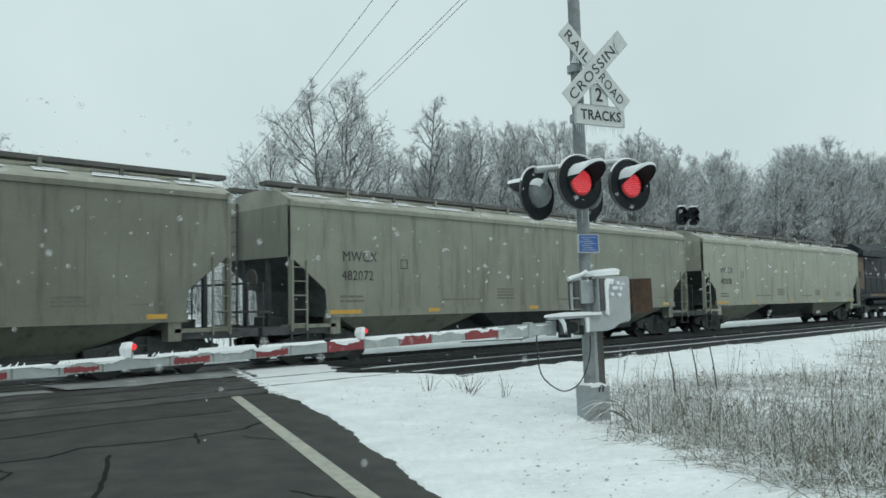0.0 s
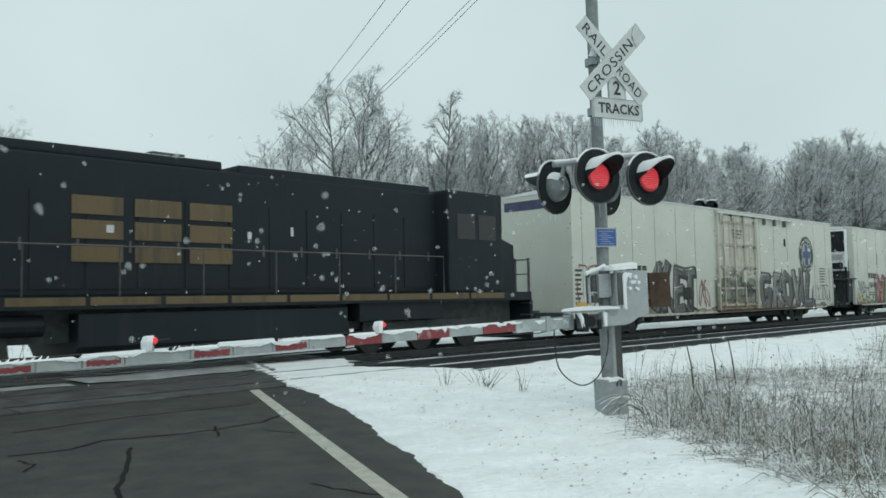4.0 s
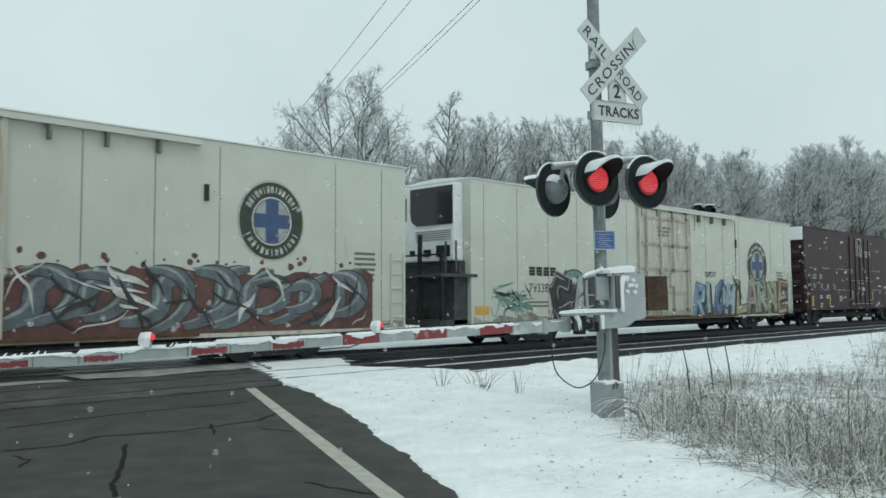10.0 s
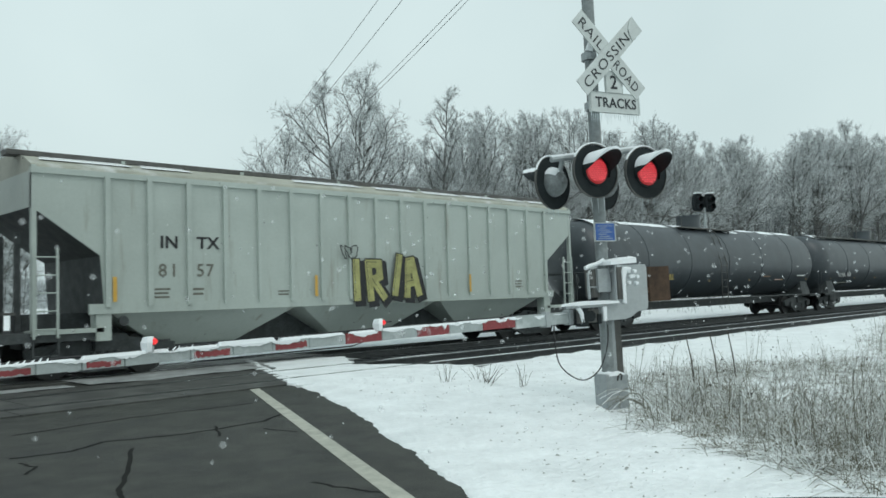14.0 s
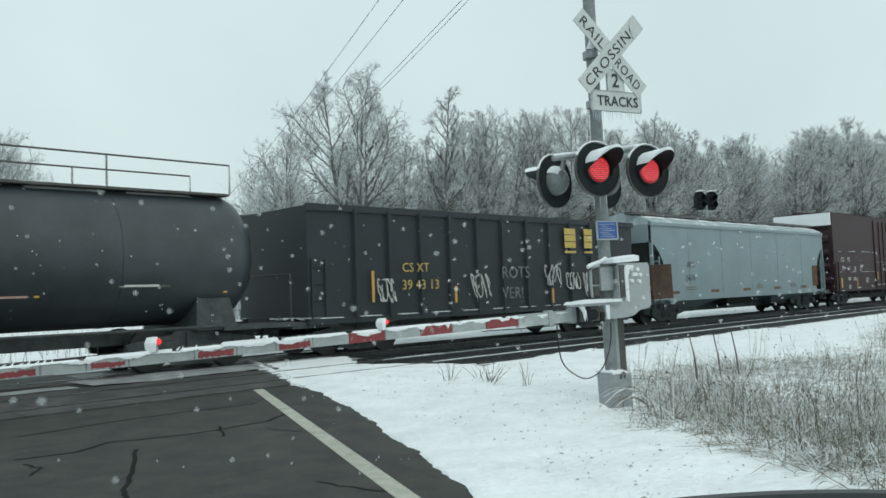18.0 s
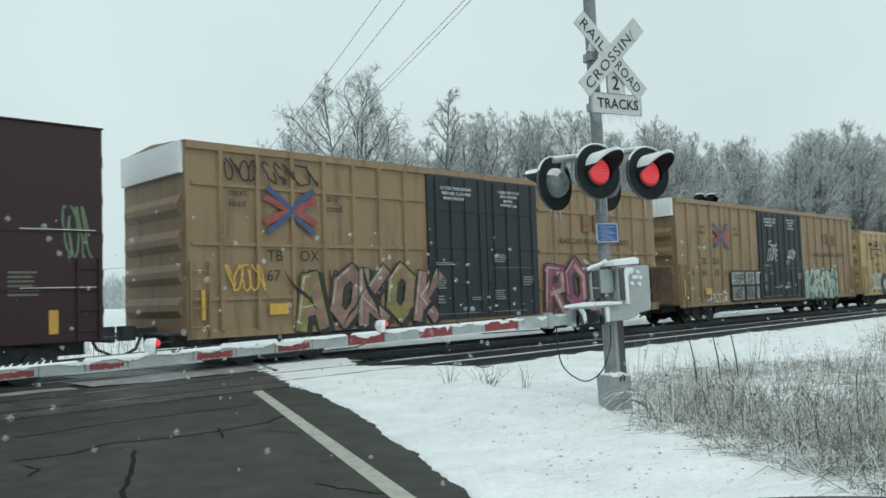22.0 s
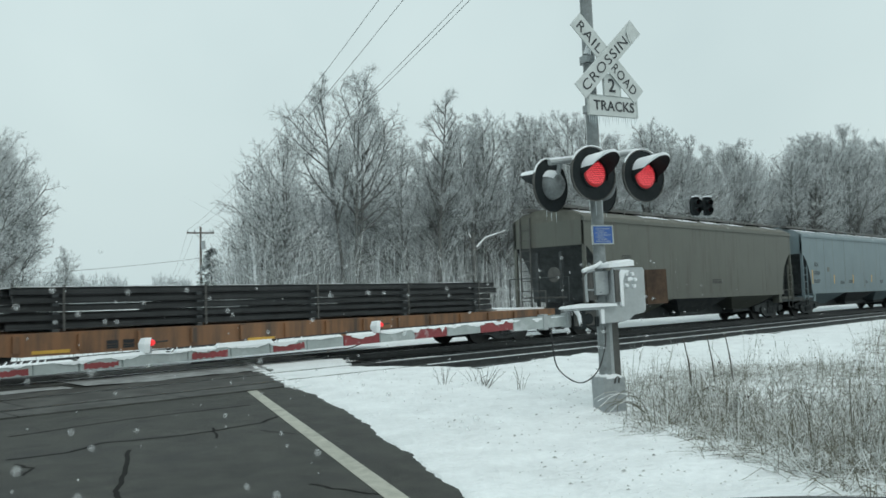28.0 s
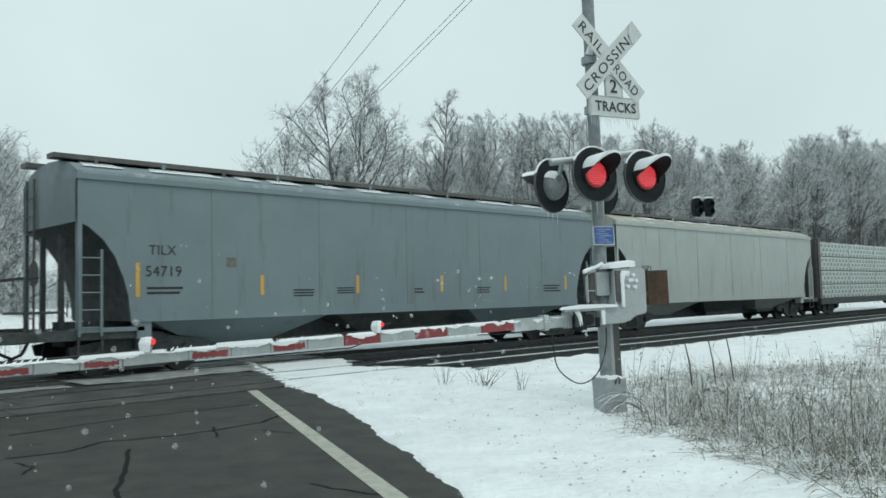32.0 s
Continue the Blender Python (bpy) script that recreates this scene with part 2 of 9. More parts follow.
def ground_height(x, y):
    """Snow: a shallow verge, the track bed cut into it, and a far rise."""
    p = Vector((x, y)) - EDGE
    right, along = p.dot(SIDE), p.dot(ROAD)
    z = -0.03 + 0.05 * noise.noise((x * 0.35, y * 0.35, 0.0)) + 0.03 * noise.noise((x * 1.7, y * 1.7, 3.0)) + 0.030 * noise.noise((x * 4.0, y * 4.0, 5.0)) + 0.020 * noise.noise((x * 9, y * 9, 2.0))
    if -8.2 < right < snow_edge(along) + 0.42:
        z = -0.12
    elif right < 3.5:
        z += 0.05 * min(1, max(0, right - 0.6))
    bed = 11.75 + 0.25 * noise.noise((x * 0.5, 0.0, 8.0))
    if bed < y < 19.35 + 0.25 * noise.noise((x * 0.6, 4.0, 1.0)):
        z = -0.36
    elif y >= 19.0:
        z += min(1.2, max(0.0, y - 20.6) * 0.02) - 0.10 * max(0.0, min(1.0, 20.6 - y))
    if y > 30:
        z += 1.5 * gauss(x, 2, 14) * gauss(y, 52, 12)
    return z


xs = sorted({round(v, 3) for v in [*np.arange(-40, 3, 2.0), *np.arange(3, 13, 0.11), *np.arange(13, 22, 0.22), *np.arange(22, 60, 0.8), *np.arange(60, 200, 5), *np.arange(200, 2600, 120), *np.arange(-2400, -40, 120)]})
ys = sorted({round(v, 3) for v in [*np.arange(-30, 1, 1.5), *np.arange(1, 12, 0.11), *np.arange(12, 13, 0.2), *np.arange(13, 24, 0.4), *np.arange(24, 60, 2.0), *np.arange(60, 200, 6), *np.arange(200, 2600, 120), *np.arange(-2400, -30, 120)]})
sheet = Shape()
nx = len(xs)
sheet.add([(x, y, ground_height(x, y) if abs(x) < 200 and abs(y) < 200 else 0.0) for y in ys for x in xs],
          [(j * nx + i, j * nx + i + 1, (j + 1) * nx + i + 1, (j + 1) * nx + i) for j in range(len(ys) - 1) for i in range(nx - 1)])
tagged(part("ground", sheet, SNOW, None, smooth=True), "snow-covered open ground round the crossing", "ground", kind="structure")

# the road: one sheet of asphalt, whose right-hand edge is nibbled by snow
road = Shape()
steps = [*np.arange(-30, -4, 2.0), *np.arange(-4, 16, 0.08), *np.arange(16, 130, 4.0)]
for k, a in enumerate(steps):
    e = snow_edge(a) + 0.45 + 0.06 * noise.noise((a * 0.8, 2.0, 0.0)) + 0.06 * noise.noise((a * 3.1, 5.0, 0.0)) + 0.035 * noise.noise((a * 9.0, 7.0, 0.0))
    zz = -0.03
    road.v += [on_road(a, -7.9, zz), on_road(a, -4, zz), on_road(a, e - 0.3, zz), on_road(a, e, zz - 0.06)]
    if k:
        b = 4 * (k - 1)
        road.f += [(b + i, b + i + 1, b + i + 5, b + i + 4) for i in range(3)]
# the ploughed rim of the snow, ragged where it lies on the asphalt
rim = Shape()
marks = [*np.arange(-30, -6, 0.3), *np.arange(-6, 15, 0.035)]
for k, a in enumerate(marks):
    e = snow_edge(a) + 0.07 * noise.noise((a * 0.9, 2.0, 0.0)) + 0.04 * noise.noise((a * 2.6, 5.0, 0.0)) + 0.02 * noise.noise((a * 8.0, 7.0, 0.0)) + 0.010 * noise.noise((a * 23.0, 3.0, 0.0))
    for d, z in ((0.0, -0.035), (0.025, -0.018), (0.10, -0.008), (0.26, 0.0), (0.5, 0.0), (0.95, -0.01)):
        q = on_road(a, e + d)
        g = ground_height(q[0], q[1]) if d > 0.45 else 0.0
        rim.v.append((q[0], q[1], g + (0.012 if d < 0.9 else -0.03) if d > 0.45 else z + 0.014 * noise.noise((q[0] * 6, q[1] * 6, 1.0)) * (d > 0.02)))
    if k:
        b = 6 * (k - 1)
        rim.f += [(b + i, b + i + 1, b + i + 7, b + i + 6) for i in range(5)]
tagged(part("snow_rim", rim, SNOW, None, smooth=True), "ragged rim of snow along the asphalt's edge", "snow", kind="structure")
tagged(part("road", road, ASPHALT, None), "wet dark asphalt road with tar-sealed cracks", "road", kind="structure")


def strip(points, width, z, shape=None):
    """A flat band of a few millimetres along points on the road."""
    s = shape or Shape()
    for (a0, r0), (a1, r1) in zip(points, points[1:]):
        d = Vector((a1 - a0, r1 - r0)).normalized() * width / 2
        q = [(a0 + d.y, r0 - d.x), (a0 - d.y, r0 + d.x), (a1 - d.y, r1 + d.x), (a1 + d.y, r1 - d.x)]
        base = [on_road(a, r, z) for a, r in q]
        s.add([(x, y, w + h) for h in (0, 0.004) for x, y, w in base], [(3, 2, 1, 0), (4, 5, 6, 7), (0, 1, 5, 4), (1, 2, 6, 5), (2, 3, 7, 6), (3, 0, 4, 7)])
    return s


tagged(part("edge_line", strip([(a, 0.0) for a in np.arange(-12, 8.9, 0.8)], 0.165, -0.0285), PAINT_LINE, None),
       "worn cream edge line painted on the asphalt", "road marking", kind="structure")


# ---- railway: two tracks, with a crossing surface where the road passes ----
bed = Shape()
for y0, y1 in ((11.6, 15.75), (15.75, 19.25)):
    bed.box(-160, 420, y0, y1, -0.5, -0.19)
tagged(part("track_bed", bed, BALLAST, None), "wet dark stone ballast under two railway tracks", "ballast", kind="structure")


def rail_profile(y):
    return [(y - 0.07, -0.17), (y + 0.07, -0.17), (y + 0.07, -0.15), (y + 0.012, -0.13), (y + 0.012, -0.045), (y + 0.036, -0.035), (y + 0.036, -0.004),
            (y - 0.036, -0.004), (y - 0.036, -0.035), (y - 0.012, -0.045), (y - 0.012, -0.13), (y - 0.07, -0.15)]


for yc in (NEAR_Y, TRAIN_Y):
    track = thing("railway_track", "dark steel rails on wet wooden ties", "railway track", kind="structure")
    for y in (yc - 0.75, yc + 0.75):
        r = part("rail", Shape().prism(rail_profile(y), "x", -160, 420), RAIL, track)
        part("rail_head", Shape().box(-160, 420, y - 0.03, y + 0.03, -0.003, 0.0), RAILTOP, r, "shiny worn rail head")
    tie = Shape().box(-0.115, 0.115, -1.3, 1.3, -0.20, -0.165).mesh("tie", TIE)
    for i in range(150):
        ob = part("tie", tie, TIE, track)
        ob.location = (-6 + i * 0.5, yc, 0)


# ---- the train: every car in its own space, x from its left end, y = 0 on the track's centre, z from the rail ----
NEAR = -1.55


def paint(name, base, dirt=(0.07, 0.06, 0.045), at=0.56, rough=0.55, var=0.08):
    return mat(name, base, rough, var=var, scale=0.8, fine=18, dirt=dirt, dirt_at=at, streak=True)


SAND = paint("sand_paint", (0.315, 0.335, 0.275), (0.14, 0.138, 0.11), 0.53)
SAND_ROOF = mat("sand_roof", (0.36, 0.365, 0.31), 0.6, var=0.15, scale=2, dirt=(0.7, 0.72, 0.74), dirt_at=0.56)
REEFER = paint("reefer_white", (0.54, 0.562, 0.505), (0.36, 0.32, 0.23), 0.62, var=0.06)
REEFER_ROOF = mat("reefer_roof", (0.74, 0.76, 0.77), 0.7, var=0.08)
DOORW = paint("door_white", (0.51, 0.50, 0.43), (0.24, 0.165, 0.095), 0.50)
DOORBAR = paint("door_bar_white", (0.43, 0.42, 0.36), (0.16, 0.10, 0.055), 0.48)
RUST = mat("rust", (0.115, 0.06, 0.03), 0.85, var=0.4, scale=5, fine=40, bump=0.002)
GREYBLUE = paint("grey_blue_paint", (0.17, 0.225, 0.245), (0.12, 0.13, 0.12), 0.56)
PALEGREY = paint("pale_grey_paint", (0.22, 0.29, 0.315), (0.16, 0.18, 0.18), 0.60)
RIBGREY = paint("light_grey_paint", (0.41, 0.46, 0.43), (0.20, 0.18, 0.14), 0.58)
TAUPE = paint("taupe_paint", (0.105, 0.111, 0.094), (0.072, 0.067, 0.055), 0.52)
MAROON = paint("maroon_paint", (0.032, 0.011, 0.015), (0.016, 0.010, 0.011), 0.55, 0.6)
OCHRE = paint("ochre_paint", (0.275, 0.186, 0.104), (0.125, 0.085, 0.052), 0.50)
YELLOWBOX = paint("railcar_yellow", (0.44, 0.315, 0.16), (0.17, 0.105, 0.055), 0.52)
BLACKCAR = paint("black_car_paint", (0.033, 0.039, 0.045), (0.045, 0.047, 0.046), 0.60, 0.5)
BLACKCAR.node_tree.nodes["Principled BSDF"].inputs["Specular IOR Level"].default_value = 0.25
NAVY = paint("navy_paint", (0.016, 0.022, 0.027), (0.030, 0.034, 0.035), 0.55, 0.55)
NAVY.node_tree.nodes["Principled BSDF"].inputs["Specular IOR Level"].default_value = 0.2
ORANGE = paint("dull_orange_paint", (0.15, 0.075, 0.03), (0.05, 0.038, 0.03), 0.46)
GOLD = paint("faded_gold", (0.13, 0.09, 0.042), (0.06, 0.047, 0.03), 0.50)
DECK = paint("flat_car_orange", (0.235, 0.115, 0.055), (0.07, 0.05, 0.038), 0.44)
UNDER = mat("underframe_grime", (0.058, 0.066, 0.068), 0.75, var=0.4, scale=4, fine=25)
WHEEL = mat("wheel_steel", (0.040, 0.042, 0.042), 0.6, 0.3, var=0.3, scale=6)
TREAD = mat("wheel_tread", (0.25, 0.25, 0.25), 0.35, 0.9, var=0.15)
STEELBAR = mat("dirty_bar", (0.10, 0.10, 0.095), 0.6, 0.2, var=0.25, scale=6)
MARK = mat("stencil_black", (0.022, 0.023, 0.026), 0.7, var=0.3, scale=8)
MARKW = mat("stencil_white", (0.60, 0.61, 0.60), 0.6, var=0.15, scale=8)
DIMWHITE = mat("worn_white_stencil", (0.27, 0.28, 0.28), 0.7, var=0.4, scale=14)
MARKY = mat("stencil_yellow", (0.55, 0.40, 0.10), 0.6, var=0.15, scale=8)
FAINT = mat("worn_stencil", (0.16, 0.16, 0.135), 0.7, var=0.3, scale=14)
TAPE = mat("yellow_reflector", (0.62, 0.36, 0.06), 0.4, var=0.12, scale=4)
BLUE = mat("emblem_blue", (0.050, 0.085, 0.19), 0.6, var=0.15, scale=5)
GLASS = mat("dark_glass", (0.012, 0.014, 0.016), 0.12, var=0.05)
SEAM = mat("panel_seam", (0.20, 0.195, 0.165), 0.8, var=0.35, scale=4)


def colour(name, base):
    return mat(name, base, 0.6, var=0.38, scale=2.6, fine=22, dirt=tuple(0.45 * c + 0.04 for c in base), dirt_at=0.53)


def truck_meshes(base=0.95, r=0.457):
    frame_ = Shape()
    half = base + 0.58
    ring = [(-half, 0.62), (-base - 0.12, 0.70), (-0.52, 0.78), (-0.42, 0.86), (0.42, 0.86), (0.52, 0.78), (base + 0.12, 0.70), (half, 0.62), (half - 0.05, 0.40), (base - 0.10, 0.30),
            (0.62, 0.20), (0.42, 0.12), (-0.42, 0.12), (-0.62, 0.20), (-base + 0.10, 0.30), (-half + 0.05, 0.40)]
    for y in (-1.06, 0.94):
        frame_.prism(ring, "y", y, y + 0.12)
    frame_.box(-0.22, 0.22, -1.15, 1.15, 0.52, 0.82)
    for sgn in (-1, 1):
        frame_.box(min(sgn * 0.40, sgn * 0.52), max(sgn * 0.40, sgn * 0.52), -0.85, 0.85, 0.22, 0.50)
    for y in (-1.14, 1.06):
        for k in (-0.24, -0.08, 0.08, 0.24):
            frame_.tube([(k, y + 0.04, 0.24), (k, y + 0.04, 0.52)], 0.055, 8)
        for x in (-base, base):
            frame_.tube([(x, y - 0.02, 0.46), (x, y + 0.12, 0.46)], 0.13, 10)
    ws = Shape()
    for y in (-0.82, 0.70):
        ws.disc((0, y, r), (0, 1, 0), r, 0.12, 28)
        ws.disc((0, y + (0.11 if y < 0 else -0.03), r), (0, 1, 0), r + 0.025, 0.04, 28)
        ws.disc((0, y - 0.05, r), (0, 1, 0), 0.15, 0.24, 12)
    ws.tube([(0, -0.98, r), (0, 0.98, r)], 0.075, 10)
    return frame_.mesh("truck", UNDER), ws.mesh("wheelset", WHEEL, True)


TRUCK_ME, WHEEL_ME = truck_meshes()
COUPLER_ME = Shape().box(0, 0.55, -0.09, 0.09, 0.76, 0.96).box(-0.28, 0.06, -0.16, 0.14, 0.70, 1.02, 0.04).tube([(0.1, -0.35, 0.85), (-0.1, -0.45, 0.52), (-0.35, -0.30, 0.38)], 0.035, 6).mesh("coupler", UNDER)


def running_gear(car, length, inset, axles=2):
    """Two trucks with their wheelsets, a coupler at either end, brake gear under the floor."""
    for x in (inset, length - inset):
        tr = part("truck", TRUCK_ME, UNDER, car, "grimy cast steel truck")
        tr.location = (x, 0, 0)
        for dx in (-0.95, 0.95):
            w = part("wheelset", WHEEL_ME, WHEEL, tr)
            w.location = (dx, 0, 0)
    for x, turn in ((-0.55, 0), (length + 0.55, 180)):
        c = part("coupler", COUPLER_ME, UNDER, car)
        c.location, c.rotation_euler = (x, 0, 0), (0, 0, radians(turn))


def put(car, me, x, z, y=NEAR - 0.006, name="lettering", label=""):
    ob = part(name, me, me.materials[0], car, label)
    ob.location = (x, y, z)
    return ob


def text(car, s, x, z, h, material, wide=1.0, y=NEAR - 0.006, bold=0.0, spacing=1.05):
    return put(car, lettering(s, h, material, 0.003, bold, wide, spacing), x, z, y)


def blocks(car, n, x0, x1, z0, z1, material, y=NEAR - 0.006, gap=0.28, name="emblem_block", shear=0.0):
    """A brand's name as a row of plain blocks."""
    w = (x1 - x0) / (n - gap)
    s = Shape()
    for i in range(n):
        a = x0 + i * w
        b, q = a + w * (1 - gap), shear * (z1 - z0)
        for f0, f1 in ((0.0, 0.31), (0.345, 0.655), (0.69, 1.0)):
            lo, hi = z0 + (z1 - z0) * f0, z0 + (z1 - z0) * f1
            s.add([(a + q * (lo - z0), y, lo), (b + q * (lo - z0), y, lo), (b + q * (hi - z0), y, hi), (a + q * (hi - z0), y, hi)], [(0, 1, 2, 3)])
    return part(name, s, material, car)


def small_print(car, rects, material=FAINT, y=NEAR - 0.005):
    """Stencils too small to read: plain bars."""
    for x0, x1, z0, z1, rows in rects:
        s, h = Shape(), (z1 - z0) / rows
        rnd = random.Random(int(x0 * 100 + z0 * 10))
        for i in range(rows):
            s.box(x0, x0 + (x1 - x0) * rnd.uniform(0.72, 1.0), y, y + 0.003, z0 + i * h, z0 + i * h + h * 0.5)
        part("stencil", s, material, car)


def patch(car, x0, x1, z0, z1, material, y=NEAR - 0.007, name="reflector"):
    return part(name, Shape().box(x0, x1, y, y + 0.006, z0, z1), material, car)


# block letters drawn with a fat cap: strokes in a unit box
LETTERS = {
    "A": (((0, 0), (0.35, 1), (0.65, 1), (1, 0)), ((0.2, 0.35), (0.8, 0.35))),
    "B": (((0, 0), (0, 1), (0.75, 0.95), (0.8, 0.6), (0.15, 0.52)), ((0.3, 0.5), (0.95, 0.4), (0.85, 0), (0, 0))),
    "C": (((0.95, 0.85), (0.4, 1), (0.05, 0.65), (0.05, 0.3), (0.4, 0), (0.95, 0.12)),),
    "D": (((0, 0), (0.05, 1), (0.6, 0.95), (1, 0.55), (0.7, 0.02), (0, 0)),),
    "E": (((1, 0.95), (0.05, 1), (0, 0), (1, 0.05)), ((0.05, 0.5), (0.8, 0.55))),
    "F": (((1, 0.95), (0.05, 1), (0, 0)), ((0.05, 0.5), (0.75, 0.55))),
    "G": (((1, 0.9), (0.3, 1), (0, 0.6), (0.15, 0.05), (0.75, 0), (1, 0.42), (0.5, 0.45)),),
    "I": (((0.45, 0), (0.55, 1)),),
    "K": (((0, 0), (0.05, 1)), ((1, 1), (0.12, 0.45), (1, 0))),
    "L": (((0.05, 1), (0, 0.02), (1, 0.05)),),
    "M": (((0, 0), (0.1, 1), (0.5, 0.45), (0.9, 1), (1, 0)),),
    "N": (((0, 0), (0.05, 1), (0.95, 0.05), (1, 1)),),
    "O": (((0.5, 1), (0.05, 0.75), (0.05, 0.25), (0.5, 0), (0.95, 0.25), (0.95, 0.75), (0.5, 1)),),
    "P": (((0, 0), (0.05, 1), (0.8, 0.95), (0.9, 0.55), (0.15, 0.45)),),
    "R": (((0, 0), (0.05, 1), (0.85, 0.95), (0.9, 0.58), (0.15, 0.5)), ((0.4, 0.5), (1, 0))),
    "S": (((1, 0.9), (0.35, 1), (0.05, 0.72), (0.9, 0.35), (0.7, 0), (0, 0.08)),),
    "T": (((0, 0.95), (1, 1)), ((0.5, 1), (0.45, 0))),
    "U": (((0.02, 1), (0.05, 0.2), (0.5, 0), (0.95, 0.2), (1, 1)),),
    "W": (((0, 1), (0.2, 0), (0.5, 0.6), (0.8, 0), (1, 1)),),
    "!": (((0.5, 1), (0.45, 0.35)), ((0.43, 0.1), (0.42, 0.0))),
}


def fat_stroke(s, pts, half, y):
    """A flat band through points with square ends, corners filled."""
    for k, ((a, b), (c, d)) in enumerate(zip(pts, pts[1:])):
        v = Vector((c - a, d - b))
        v = v.normalized() if v.length > 1e-5 else Vector((1, 0))
        p, e = Vector((-v.y, v.x)) * half, v * half * 0.75
        q = [(a - e.x - p.x, b - e.y - p.y), (c + e.x - p.x, d + e.y - p.y), (c + e.x + p.x, d + e.y + p.y), (a - e.x + p.x, b - e.y + p.y)]
        s.add([(g, y - 0.00004 * k, max(0.86, h)) for g, h in q], [(0, 1, 2, 3)])


def graffiti(car, s, x0, x1, z0, z1, fill, line, y=NEAR - 0.004, bold=0.06, wild=0.0, cloud=None, seed=1, shade=None):
    """A sprayed piece: a ragged cloud, then letter by letter a cast block, an outline, a fill and glints."""
    rnd = random.Random(seed)
    if cloud:
        blotch(car, x0 - 0.25, x1 + 0.25, max(0.9, z0 - 0.05), z1 - 0.1, cloud, y, seed)
    n, h = len(s), z1 - z0
    step = (x1 - x0) / n
    half = min(0.27, 0.10 * step + 0.03 + 0.25 * bold * h)
    fills, lines = [q if isinstance(q, tuple) else (q,) for q in (fill, line)]
    blocks_, glints = Shape(), Shape()
    inks = {}
    for k, ch in enumerate(s):
        if ch not in LETTERS:
            continue
        tilt, up, grow = rnd.uniform(-0.24, 0.24) * (0.4 + wild), rnd.uniform(-0.09, 0.07) * h * (0.5 + wild), rnd.uniform(0.96, 1.12)
        w, base = step * 0.78 * grow - half * 0.6, z0 + half * 0.9
        for m, stroke in enumerate(LETTERS[ch]):
            pts = []
            for a, b in stroke:
                a2, b2 = (a - 0.5) * w, b * (h - half * 1.8) * grow
                pts.append((x0 + (k + 0.5) * step + a2 + tilt * b2 + wild * 0.05 * math.sin(7 * b + k), base + up + b2 - 0.35 * tilt * a2 + wild * 0.05 * math.sin(5 * a + seed)))
            yy = y - 0.004 - 0.0030 * k - 0.00005 * m
            ink, edge = fills[k % len(fills)], lines[k % len(lines)]
            fat_stroke(blocks_, [(a + 0.10, b - 0.09) for a, b in pts], half + 0.07, yy)
            fat_stroke(inks.setdefault(edge, Shape()), pts, half + 0.035, yy - 0.0009)
            fat_stroke(inks.setdefault(ink, Shape()), pts, half, yy - 0.0018)
            if shade:
                fat_stroke(inks.setdefault(shade, Shape()), [(a + half * 0.2, b - half * 0.5) for a, b in pts[-3:]], half * 0.42, yy - 0.0023)
            fat_stroke(glints, [(a - half * 0.5, b + half * 0.45) for a, b in pts[:3]], half * 0.07, yy - 0.0027)
    part("sprayed_letters", blocks_, MARK if shade is None else colour_dark(lines[0]), car)
    for ink, shape in inks.items():
        part("sprayed_letters", shape, ink, car)
    part("sprayed_letters", glints, CHALK if shade else lines[0], car)
    line = lines[0]
    if x1 - x0 > 2 and wild > 0.35:
        flourish(car, x0, x1, z0, z1 + 0.05, line, line, y - 0.006 - 0.0030 * n, seed, int((x1 - x0) * 1.1))


@functools.cache
def colour_dark(material):
    """A near-black spray for the cast block of a piece."""
    return mat("spray_block", (0.03, 0.033, 0.034), 0.6, var=0.4, scale=3, fine=22)


def swoosh(pts, half, y, n=14, pointed=0.3):
    """A flat brush stroke along a smooth curve, thin at both ends."""
    s, row = Shape(), []
    for i in range(n + 1):
        f = i / n
        b = [(1 - f) ** 3, 3 * f * (1 - f) ** 2, 3 * f * f * (1 - f), f ** 3]
        c = Vector((sum(w * p[0] for w, p in zip(b, pts)), sum(w * p[1] for w, p in zip(b, pts))))
        d = [3 * (1 - f) ** 2, 6 * f * (1 - f), 3 * f * f]
        t = Vector((sum(w * (q[0] - p[0]) for w, p, q in zip(d, pts, pts[1:])), sum(w * (q[1] - p[1]) for w, p, q in zip(d, pts, pts[1:]))))
        t = t.normalized() if t.length > 1e-6 else Vector((1, 0))
        h = half * (pointed + (1 - pointed) * math.sin(math.pi * f) ** 0.6)
        row.append(((c.x - t.y * h, y, max(0.86, c.y + t.x * h)), (c.x + t.y * h, y, max(0.86, c.y - t.x * h))))
    s.add([p for r in row for p in r], [(2 * i, 2 * i + 1, 2 * i + 3, 2 * i + 2) for i in range(n)])
    return s


